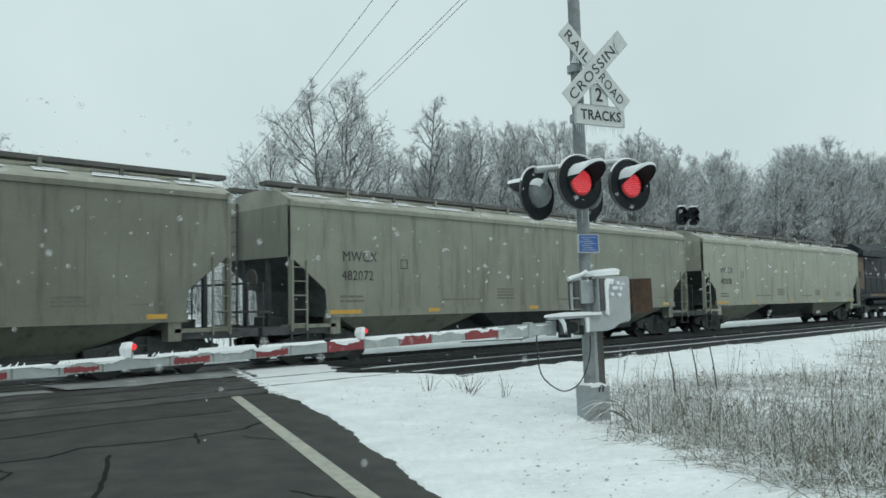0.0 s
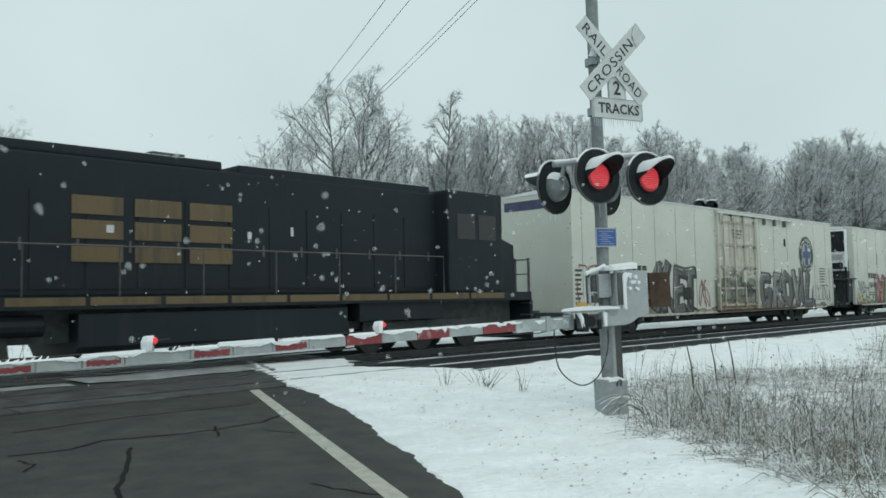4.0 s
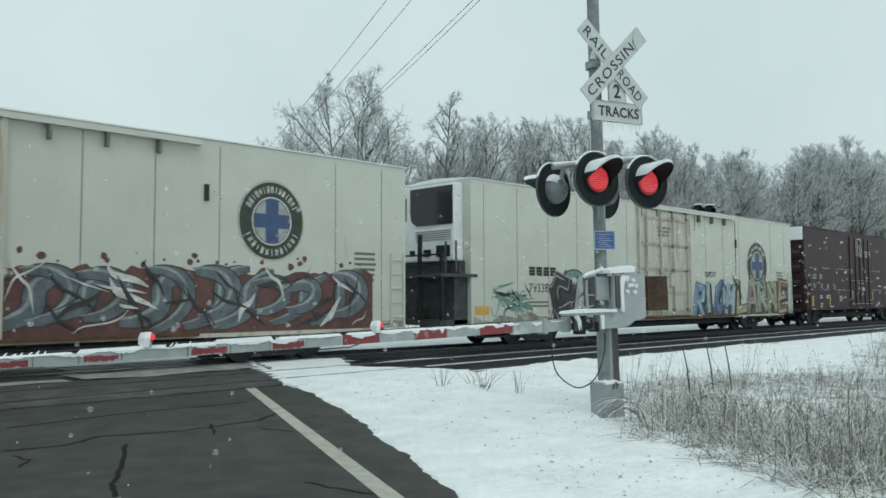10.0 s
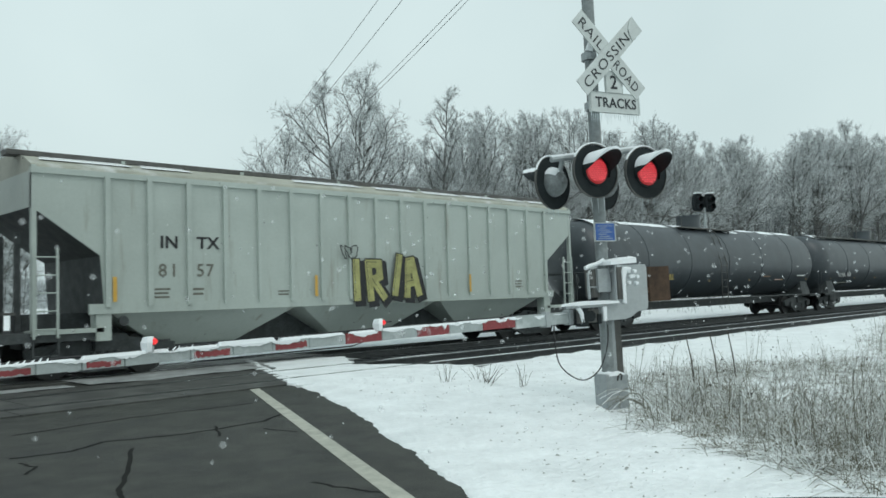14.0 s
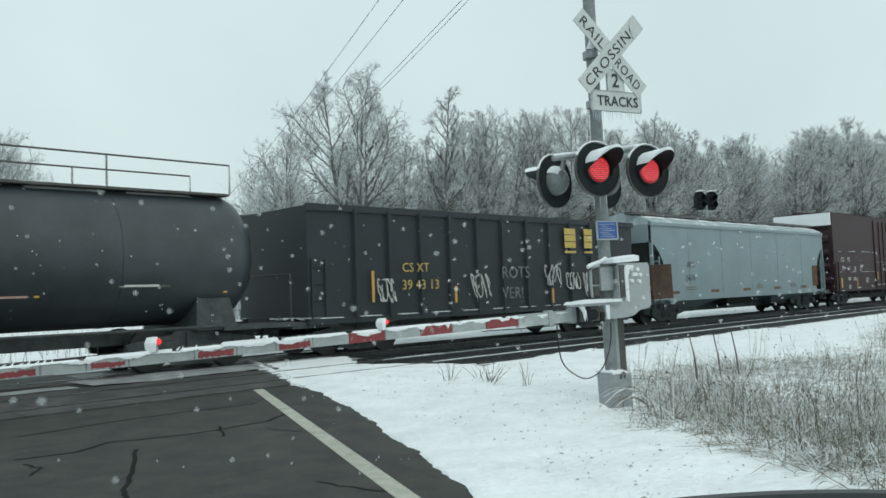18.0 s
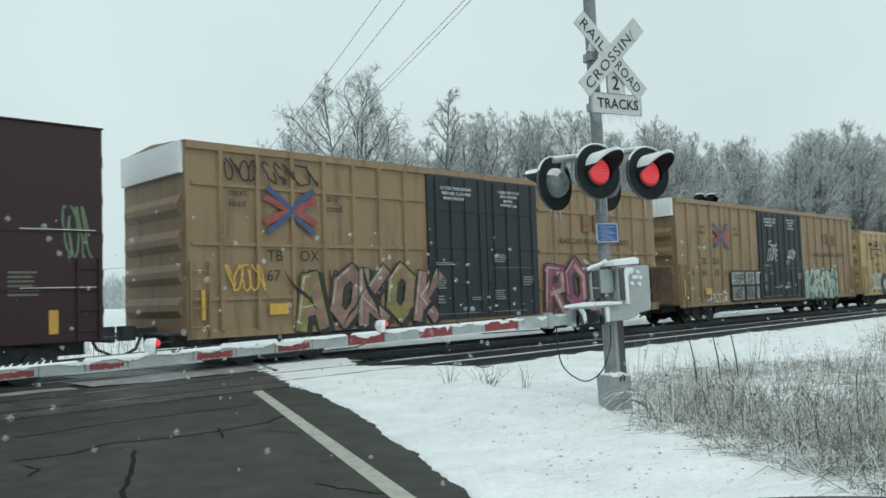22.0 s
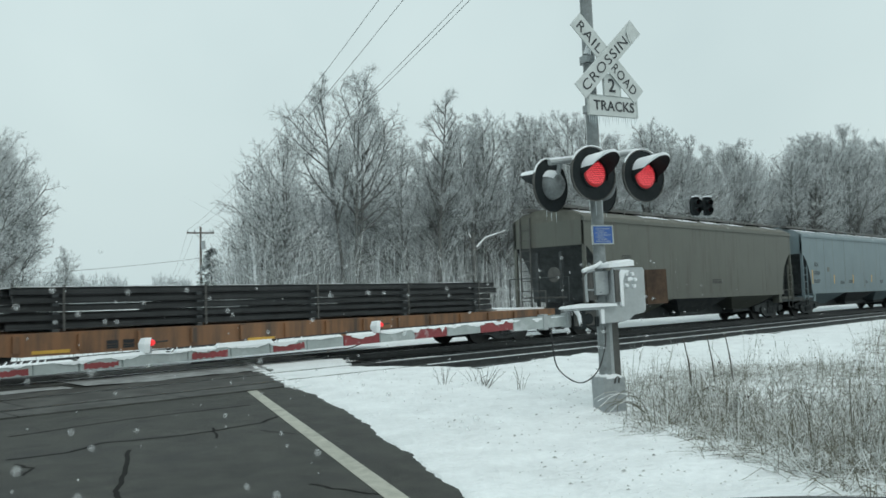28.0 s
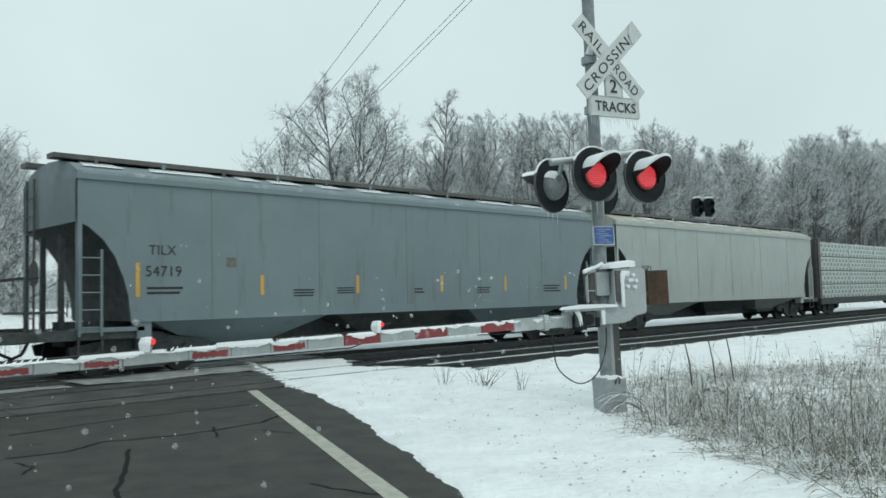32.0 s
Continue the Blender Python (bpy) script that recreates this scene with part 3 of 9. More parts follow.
def flourish(car, x0, x1, z0, z1, dark, pale, y, seed, n):
    """Loose facets, glints and dashes of spray paint over a piece."""
    rnd = random.Random(seed * 7 + 1)
    one, two = Shape(), Shape()
    for k in range(n):
        cx, cz = rnd.uniform(x0, x1), rnd.uniform(z0, z1)
        w, h = rnd.uniform(0.15, 0.55), rnd.uniform(-0.5, 0.5) * (z1 - z0)
        pts = [(cx - w, cz - h), (cx - w * rnd.uniform(-0.8, 0.8), cz + h * 0.6), (cx + w * rnd.uniform(-0.8, 0.8), cz - h * 0.4), (cx + w, cz + h)]
        pts = [(a, min(z1 + 0.15, max(z0, b))) for a, b in pts]
        t = one if k % 5 < 3 else two
        q = swoosh(pts, rnd.uniform(0.015, 0.045) if k % 4 else rnd.uniform(0.05, 0.09), y - 0.00006 * k, 9, 0.15)
        t.add(q.v, q.f)
    part("sprayed_paint", one, dark, car)
    part("sprayed_paint", two, pale, car)


def foliage(car, x0, x1, z0, z1, pale, dark, y, seed, n):
    """Small sprayed leaves, two tones, thinning upwards."""
    rnd = random.Random(seed)
    one, two = Shape(), Shape()
    for k in range(n):
        x, z, q, r = rnd.uniform(x0, x1), z0 + (z1 - z0) * rnd.random() ** 1.6, rnd.uniform(0, 6.283), rnd.uniform(0.05, 0.13)
        u, v = Vector((math.cos(q), math.sin(q))) * r, Vector((-math.sin(q), math.cos(q))) * r * rnd.uniform(0.3, 0.5)
        c, yy = Vector((x, z)), y - 0.00004 * k
        (one if k % 3 else two).add([(p.x, yy, max(0.86, p.y)) for p in (c - u, c + v - u * 0.1, c + u, c - v - u * 0.1)], [(0, 1, 2, 3)])
    part("sprayed_paint", one, pale, car)
    part("sprayed_paint", two, dark, car)


def blotch(car, x0, x1, z0, z1, material, y, seed):
    """A ragged field of sprayed paint with loose spots above it."""
    rnd = random.Random(seed)
    n = 60
    top = [(x0 + (x1 - x0) * k / n, z1 + 0.22 * noise.noise((k * 0.35, seed, 0.0)) + rnd.uniform(-0.07, 0.07)) for k in range(n + 1)]
    s = Shape()
    for (a, b), (c, d) in zip(top, top[1:]):
        s.add([(a, y, z0), (c, y, z0), (c, y, d), (a, y, b)], [(0, 1, 2, 3)])
    for k in range(26):
        cx, cz, r = rnd.uniform(x0, x1), z1 + rnd.uniform(0.1, 0.35), rnd.uniform(0.02, 0.09)
        s.add([(cx + r * rnd.uniform(0.6, 1.4) * math.cos(q), y - 0.0002 - 0.00003 * k, cz + r * rnd.uniform(0.6, 1.2) * math.sin(q)) for q in (0, 1, 2, 3, 4, 5)], [(0, 1, 2, 3, 4, 5)])
    part("sprayed_paint", s, material, car)


def wildstyle(car, x0, x1, z0, z1, fill, line, pale, seed, n=6, y=NEAR - 0.006, field=None):
    """Interlocked flowing strokes: each has a dark outline, a body and a glint."""
    rnd = random.Random(seed)
    if field:
        blotch(car, x0 - 0.3, x1 + 0.3, z0 - 0.05, z1 - 0.15, field, y, seed)
    step, h = (x1 - x0) / n, z1 - z0
    outline, body, glint = [], [], []
    for k in range(n * 2):
        a = x0 + step * (k // 2 + rnd.uniform(-0.1, 0.5))
        if k % 2 == 0:
            pts = [(a - 0.5 * step, z0 + h * rnd.uniform(0.0, 0.2)), (a + step * 0.9, z0 + h * rnd.uniform(0.2, 0.5)), (a - 0.4 * step, z0 + h * rnd.uniform(0.5, 0.9)), (a + step * 0.8, z1 - h * rnd.uniform(0, 0.2))]
        else:
            pts = [(a, z1 - h * rnd.uniform(0.1, 0.5)), (a + 0.9 * step, z1), (a + 1.1 * step, z0 + h * 0.3), (a + 0.1 * step, z0 + h * rnd.uniform(0.0, 0.3))]
        w = rnd.uniform(0.14, 0.22)
        yy = y - 0.002 - 0.0012 * k
        outline.append(swoosh(pts, w + 0.035, yy))
        body.append(swoosh(pts, w, yy - 0.0004))
        glint.append(swoosh([(p[0] - w * 0.35, p[1] + w * 0.4) for p in pts], w * 0.22, yy - 0.0008))
    for shapes, material in ((outline, line), (body, fill), (glint, pale)):
        s = Shape()
        for q in shapes:
            s.add(q.v, q.f)
        part("sprayed_pattern", s, material, car)


def scrawl(car, x0, x1, z0, z1, material, seed, strokes=5, r=0.018, y=NEAR - 0.006):
    """A tag of thin looping strokes."""
    rnd = random.Random(seed)
    s = Shape()
    for k in range(strokes):
        cx = x0 + (x1 - x0) * (k + 0.5) / strokes
        w, ph, n = (x1 - x0) / strokes * rnd.uniform(0.5, 0.8), rnd.uniform(0, 6), rnd.randint(10, 16)
        pts = []
        for i in range(n):
            q = i / (n - 1)
            pts.append((cx + w * math.sin(ph + q * rnd.uniform(5, 6.5)), z0 + (z1 - z0) * (0.5 + 0.48 * math.cos(ph * 1.7 + q * 5.5))))
        for i, ((a, b), (c, d)) in enumerate(zip(pts, pts[1:])):
            v = Vector((c - a, d - b))
            if v.length < 1e-4:
                continue
            p = Vector((-v.y, v.x)).normalized() * r
            e, yy = v.normalized() * r * 0.6, y - 0.00003 * i - 0.0006 * k
            s.add([(a - p.x - e.x, yy, b - p.y - e.y), (c - p.x + e.x, yy, d - p.y + e.y), (c + p.x + e.x, yy, d + p.y + e.y), (a + p.x - e.x, yy, b + p.y - e.y)], [(0, 1, 2, 3)])
    part("scrawl", s, material, car)


def tag(car, s, x0, x1, z0, z1, material, half=0.02, y=NEAR - 0.006, lean=0.15):
    """A word written with a thin cap."""
    shape, step = Shape(), (x1 - x0) / len(s)
    for k, ch in enumerate(s):
        for m, stroke in enumerate(LETTERS[ch]):
            h = (z1 - z0) * (0.85 + 0.3 * ((k * 7) % 3) / 2)
            fat_stroke(shape, [(x0 + k * step + step * 0.82 * a + lean * b, z0 + h * b + 0.04 * math.sin(3 * a + k)) for a, b in stroke], half, y - 0.0006 * k - 0.0003 * m)
    part("scrawl", shape, material, car)


def ladder(car, x0, x1, z0, z1, n, material=STEELBAR, y=NEAR - 0.05, name="ladder"):
    s = Shape()
    for x in (x0, x1):
        s.box(x - 0.02, x + 0.02, y, y + 0.05, z0, z1)
    for i in range(n):
        z = z0 + (z1 - z0) * (i + 0.5) / n
        s.tube([(x0, y + 0.02, z), (x1, y + 0.02, z)], 0.014, 5)
    return part(name, s, material, car)


MOVING = []


def railcar(name, label, at, category="railcar"):
    car = thing(name, label, category, pose(at, TRAIN_Y, 0), group="cars of the train")
    MOVING.append((car, at))
    return car


def brake_gear(car, x, z=0.7):
    part("air_reservoir", Shape().tube([(x, -0.5, z), (x + 1.1, -0.5, z)], 0.2, 12), UNDER, car)
    part("brake_rod", Shape().tube([(x - 2, -0.3, z - 0.1), (x + 3, -0.3, z - 0.1)], 0.025, 6), UNDER, car)


# ---- covered hoppers ----
def covered_hopper(label, at, length, skin, roof_mat, top=4.05, cut="straight", sill=(1.38, 1.60), bays=3, ribs=0, marks=None, dark=UNDER, snow=True, walk_z=4.52):
    car = railcar("covered_hopper", label, at)
    zs = sill[0]
    if cut == "straight":
        left = [(0, 2.84), (1.04, 2.04), (1.10, zs)]
    elif cut == "steep":
        left = [(0, 3.50), (1.28, 2.62), (1.36, zs)]
    else:
        left = [(0.0, 3.28), (0.22, 3.18), (0.50, 2.95), (0.74, 2.62), (0.92, 2.18), (1.02, 1.80), (1.06, zs)]
    ring = [(0, top), *left, *[(length - a, b) for a, b in reversed(left)], (length, top)]
    body = part("body", Shape().prism(ring, "y", NEAR, -NEAR), skin, car, bevel=0.0)
    # sloping end sheets: brake dust, road grime and end shade put into their black
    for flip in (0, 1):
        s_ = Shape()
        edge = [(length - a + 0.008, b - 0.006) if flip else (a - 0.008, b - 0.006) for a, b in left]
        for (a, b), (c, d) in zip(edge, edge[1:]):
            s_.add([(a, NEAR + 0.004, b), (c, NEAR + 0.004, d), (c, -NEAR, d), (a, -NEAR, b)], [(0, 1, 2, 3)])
        part("slope_sheet", s_, UNDER, car, "sloping end sheet with grime and shade in its colour")
    # side sill, eave, roof
    part("side_sill", Shape().box(1.06, length - 1.06, NEAR - 0.035, NEAR + 0.05, zs - 0.03, zs + 0.17), skin, car)
    part("eave", Shape().box(-0.02, length + 0.02, NEAR - 0.05, NEAR + 0.06, top - 0.05, top + 0.06), skin, car)
    rr = [(-1.56, top), (-1.50, top + 0.13), (-1.1, top + 0.30), (-0.6, top + 0.40), (0, top + 0.43), (0.6, top + 0.40), (1.1, top + 0.30), (1.50, top + 0.13), (1.56, top)]
    part("roof", Shape().prism(rr, "x", 0.0, length), roof_mat, car)
    if snow:
        sn, rnd = Shape(), random.Random(int(at))
        x = 0.2
        while x < length - 1:
            w = rnd.uniform(0.5, 2.2)
            if rnd.random() < 0.75:
                sn.add([(x, -1.32, top + 0.235), (x + w, -1.30, top + 0.24), (x + w * 0.9, -0.66, top + 0.42), (x + w * 0.15, -0.62, top + 0.43)], [(0, 1, 2, 3)])
            x += w + rnd.uniform(0.1, 0.6)
        part("roof_snow", sn, CAP, car, "thin settled snow")
    for y in (-0.95, 0.62):
        part("running_board", Shape().box(-0.25, length + 0.25, y, y + 0.36, walk_z, walk_z + 0.09), STEELBAR, car)
    for i in range(12):
        x = 0.6 + i * (length - 1.2) / 11
        part("board_bracket", Shape().box(x - 0.04, x + 0.04, -0.97, -0.90, top + 0.30, walk_z + 0.05), skin if i % 2 else STEELBAR, car)
    part("hatch_trough", Shape().box(0.6, length - 0.6, -0.28, 0.28, top + 0.40, top + 0.53), roof_mat, car)
    # bottom hoppers
    span = (length - 2.9) / bays
    for k in range(bays):
        a = 1.45 + k * span
        b = a + span
        part("hopper_bay", Shape().loft([[(a + 0.05, -1.42, zs), (b - 0.05, -1.42, zs), (b - 0.05, 1.42, zs), (a + 0.05, 1.42, zs)],
                                         [(a + span * 0.30, -0.75, 0.62), (b - span * 0.30, -0.75, 0.62), (b - span * 0.30, 0.75, 0.62), (a + span * 0.30, 0.75, 0.62)]]), skin if k % 2 == 0 or ribs else dark, car)
        part("outlet_gate", Shape().box(a + span * 0.30, b - span * 0.30, -0.8, 0.8, 0.42, 0.62), dark, car)
    # end frames: sill, platform, posts, ladders
    for x0, sgn in ((0.0, 1), (length, -1)):
        X = lambda d: x0 + sgn * d
        part("end_sill", Shape().box(min(X(-0.75), X(1.3)), max(X(-0.75), X(1.3)), -1.5, 1.5, 0.98, 1.16), dark, car)
        part("end_bolster", Shape().box(min(X(0.2), X(2.6)), max(X(0.2), X(2.6)), -0.35, 0.35, 0.75, zs), dark, car)
        for y in (NEAR, -NEAR - 0.09):
            part("corner_post", Shape().box(min(X(0.0), X(0.09)), max(X(0.0), X(0.09)), y - 0.01, y + 0.10, 1.1, top + 0.1), skin, car)
        for y in (-0.55, 0.5):
            part("slope_strut", Shape().box(min(X(0.02), X(0.12)), max(X(0.02), X(0.12)), y, y + 0.1, 1.1, 3.1), dark, car)
        ladder(car, min(X(0.03), X(0.46)), max(X(0.03), X(0.46)), 1.05, 2.75, 5, skin)
        part("corner_step", Shape().box(min(X(0.0), X(0.5)), max(X(0.0), X(0.5)), NEAR - 0.04, NEAR + 0.1, 0.55, 0.59).box(min(X(0.0), X(0.04)), max(X(0.0), X(0.04)), NEAR - 0.03, NEAR, 0.55, 1.0)
             .box(min(X(0.46), X(0.5)), max(X(0.46), X(0.5)), NEAR - 0.03, NEAR, 0.55, 1.0), dark, car)
        part("side_platform", Shape().box(min(X(0), X(1.35)), max(X(0), X(1.35)), NEAR, NEAR + 0.4, 1.12, 1.20), skin, car)
        part("jacking_pad", Shape().box(min(X(1.2), X(1.5)), max(X(1.2), X(1.5)), NEAR, NEAR + 0.3, 0.95, zs), skin, car)
        rail_ = Shape().tube([(X(-0.6), -1.3, 1.15), (X(-0.6), -1.3, 2.2), (X(-0.6), 1.3, 2.2), (X(-0.6), 1.3, 1.15)], 0.02, 6)
        part("end_rail", rail_, dark, car)
        el = Shape()
        for y in (0.75, 1.2):
            el.box(min(X(-0.06), X(-0.02)), max(X(-0.06), X(-0.02)), y, y + 0.04, 1.15, top + 0.2)
        for k in range(8):
            el.tube([(X(-0.05), 0.77, 1.4 + k * 0.36), (X(-0.05), 1.22, 1.4 + k * 0.36)], 0.014, 5)
        part("end_ladder", el, STEELBAR, car)
    part("brake_platform", Shape().box(-0.7, -0.05, -0.8, 0.6, 1.5, 1.55), STEELBAR, car)
    part("brake_wheel", Shape().disc((-0.5, -0.6, 2.3), (1, 0, 0), 0.26, 0.03, 16), STEELBAR, car)
    if ribs:
        for i in range(ribs):
            x = 1.42 + i * (length - 2.84) / (ribs - 1)
            part("side_post", Shape().box(x - 0.055, x + 0.055, NEAR - 0.075, NEAR, zs + 0.1, top), skin, car)
    else:
        for i in range(1, 6):
            x = i * length / 6
            part("weld_seam", Shape().box(x - 0.008, x + 0.008, NEAR - 0.003, NEAR, zs + 0.15, top - 0.05), FAINT, car)
    part("center_sill", Shape().box(1.9, length - 1.9, -0.32, 0.32, 0.36, zs + 0.02), UNDER, car)
    running_gear(car, length, 1.55)
    return car


HOPPER_PRINT = [(1.5, 2.5, 1.72, 1.95, 2), (5.2, 6.9, 1.74, 1.82, 1), (7.6, 8.6, 1.76, 2.12, 4), (10.6, 12.2, 1.70, 1.78, 1), (12.5, 13.4, 1.74, 2.05, 4), (15.6, 16.4, 1.70, 1.95, 3), (17.2, 18.1, 1.72, 1.78, 1)]
SOOTY = paint("sooty_sand_paint", (0.185, 0.195, 0.158), (0.085, 0.086, 0.07), 0.50, var=0.14)
DULL = paint("dull_sand_paint", (0.235, 0.25, 0.205), (0.115, 0.115, 0.092), 0.51, var=0.12)
for at, num, skin in ((-9.6, None, SOOTY), (11.52, "482072", DULL), (32.58, "482078", SAND)):
    car = covered_hopper("weathered sand-coloured covered hopper with a curved roof and running boards", at, 19.5, skin, SAND_ROOF)
    if num:
        text(car, "MWCX", 1.58, 2.76, 0.26, MARK, 0.95)
        text(car, num, 1.56, 2.28, 0.25, MARK, 0.95)
    part("stencil_frame", Shape().bars([(3.6, 3.62, NEAR - 0.006, NEAR, 2.6, 2.85), (3.83, 3.85, NEAR - 0.006, NEAR, 2.6, 2.85), (3.6, 3.85, NEAR - 0.006, NEAR, 2.6, 2.62), (3.6, 3.85, NEAR - 0.006, NEAR, 2.83, 2.85)]), MARK, car)
    small_print(car, HOPPER_PRINT)
    for x in (1.15, 4.6, 9.1, 13.2, 17.5):
        patch(car, x, x + (1.0 if x == 1.15 else 0.45), 1.43, 1.53, TAPE, NEAR - 0.042)

car = covered_hopper("light grey ribbed covered hopper with three bottom bays", 194.4, 16.8, RIBGREY, SAND_ROOF, 4.16, "steep", (1.50, 1.66), 3, ribs=17, walk_z=4.50)
text(car, "IN", 2.52, 2.80, 0.25, MARK, 1.1, NEAR - 0.012, 0.008)
text(car, "TX", 3.36, 2.80, 0.25, MARK, 1.1, NEAR - 0.012, 0.008)
text(car, "81", 2.48, 2.20, 0.27, FAINT, 1.0, NEAR - 0.012, 0.004, 1.3)
text(car, "57", 3.34, 2.20, 0.27, FAINT, 1.0, NEAR - 0.012, 0.004, 1.15)
small_print(car, [(2.4, 2.8, 1.75, 2.0, 3), (3.2, 3.6, 1.8, 2.0, 2), (5.4, 5.8, 1.75, 1.9, 2), (13.9, 14.3, 1.8, 2.05, 3)])
graffiti(car, "IRIA", 7.4, 9.9, 1.6, 2.65, colour("spray_lemon", (0.40, 0.39, 0.15)), MARK, NEAR - 0.078, 0.05, 0.3, seed=4)
scrawl(car, 7.2, 7.7, 2.6, 2.95, MARK, 3, 3, 0.014, NEAR - 0.08)
for x in (1.5, 6.4, 11.8):
    patch(car, x, x + 0.08, 1.7, 2.2, TAPE, NEAR - 0.08)
part("jack_hole", Shape().disc((1.75, NEAR - 0.01, 1.32), (0, 1, 0), 0.10, 0.05, 14), UNDER, car)

car = covered_hopper("pale blue-grey covered hopper with smooth curved sides", 270.1, 16.4, PALEGREY, mat("pale_roof", (0.33, 0.40, 0.42), 0.6, var=0.12, dirt=(0.75, 0.78, 0.8), dirt_at=0.5), 3.93, "curved", (1.10, 1.26), 3, walk_z=4.32)
text(car, "AEX", 2.52, 2.34, 0.24, MARK, 0.9)
text(car, "24670", 2.42, 1.82, 0.23, MARK, 0.85)
small_print(car, [(2.4, 3.4, 1.45, 1.62, 2), (8.6, 9.4, 1.4, 1.6, 3), (12.2, 13.0, 1.4, 1.6, 3)])
for x in (1.2, 4.4, 7.3, 10.4, 13.4):
    patch(car, x, x + 0.7, 1.32, 1.44, ORANGE, NEAR - 0.006)
part("route_box", Shape().box(14.9, 15.5, NEAR - 0.02, NEAR, 1.4, 2.4), RUST, car, "rusty bare patch")

car = covered_hopper("dirty taupe covered hopper with rounded ends", 401.2, 17.0, TAUPE, mat("taupe_roof", (0.12, 0.12, 0.10), 0.7, var=0.2, dirt=(0.6, 0.62, 0.63), dirt_at=0.6), 4.10, "curved", (1.35, 1.52), 3, walk_z=4.50)
text(car, "CEFX", 2.25, 2.76, 0.2, MARK, 0.95)
text(car, "351277", 2.23, 2.32, 0.2, MARK, 0.95)
small_print(car, [(2.3, 3.2, 1.95, 2.1, 2), (9.0, 9.9, 1.9, 2.1, 3)], MARK)
for num, at in (("54709", 419.62), ("54719", 438.40)):
    car = covered_hopper("blue-grey covered hopper with curved end sheets and a grimy underframe", at, 17.3, GREYBLUE, mat("blue_roof", (0.20, 0.25, 0.27), 0.6, var=0.15, dirt=(0.6, 0.63, 0.65), dirt_at=0.58), 4.12, "curved", (1.32, 1.50), 3, walk_z=4.52)
    text(car, "TILX", 1.44, 2.67, 0.2, MARK, 1.0)
    text(car, num, 1.36, 2.22, 0.22, MARK, 1.0)
    small_print(car, [(1.4, 2.2, 1.85, 2.05, 2), (5.0, 5.6, 1.75, 1.95, 3), (6.3, 6.9, 1.8, 1.98, 3), (8.9, 9.3, 1.78, 1.95, 2), (11.4, 12.0, 1.75, 1.95, 3), (14.5, 15.4, 1.75, 2.0, 3)], MARK)
    for x in (1.16, 4.1, 6.9, 9.9, 12.6, 15.6):
        patch(car, x, x + 0.09, 1.8, 2.5 if x < 2 else 2.25, TAPE)
    patch(car, 3.24, 3.48, 2.42, 2.64, FAINT)
car = covered_hopper("pale grey covered hopper with smooth sides", 457.13, 17.5, paint("pale_stone_paint", (0.36, 0.40, 0.385), (0.20, 0.21, 0.195), 0.56), SAND_ROOF, 4.08, "curved", (1.25, 1.42), 3, walk_z=4.48)
text(car, "AGPX", 1.56, 2.44, 0.2, MARK, 0.95)


# ---- box-bodied cars ----
def end_face(car, length, top, skin, corr=True):
    """Corrugated end walls, a brake wheel, a crossover platform."""
    for x0, sgn in ((0.0, -1), (length, 1)):
        if corr:
            for k in range(5):
                z = 1.35 + k * 0.72
                if z < top - 0.8:
                    ring = [(x0, z), (x0 + sgn * 0.09, z + 0.16), (x0 + sgn * 0.09, z + 0.30), (x0, z + 0.46)]
                    part("end_corrugation", Shape().prism(ring if sgn > 0 else ring[::-1], "y", -1.35, 1.35), skin, car)
        part("crossover_platform", Shape().box(min(x0, x0 + sgn * 0.4), max(x0, x0 + sgn * 0.4), -1.3, 1.3, 1.0, 1.05), UNDER, car)
        part("uncoupling_lever", Shape().tube([(x0 + sgn * 0.25, -1.45, 0.95), (x0 + sgn * 0.25, 0.0, 0.95)], 0.018, 5), UNDER, car)


def box_body(car, length, z0, top, skin, roof_mat):
    part("body", Shape().box(0, length, NEAR, -NEAR, z0, top), skin, car, bevel=0.02)
    part("roof", Shape().prism([(NEAR - 0.03, top), (NEAR - 0.03, top + 0.03), (0, top + 0.14), (-NEAR + 0.03, top + 0.03), (-NEAR + 0.03, top)], "x", -0.02, length + 0.02), roof_mat, car)
    part("underframe", Shape().box(0.05, length - 0.05, -0.7, 0.7, 0.55, z0).box(-0.1, length + 0.1, -0.25, 0.25, 0.5, z0).box(4.0, length - 4.0, -0.9, 0.5, 0.36, 0.6), UNDER, car)
    for x in np.arange(3.5, length - 3, 1.9):
        part("cross_bearer", Shape().box(x, x + 0.15, -1.5, 1.5, z0 - 0.2, z0), UNDER, car)


RINGDARK = mat("emblem_ring", (0.040, 0.052, 0.045), 0.65, var=0.3, scale=6)
PALE_FIELD = mat("emblem_field", (0.34, 0.37, 0.36), 0.6, var=0.2, scale=6)


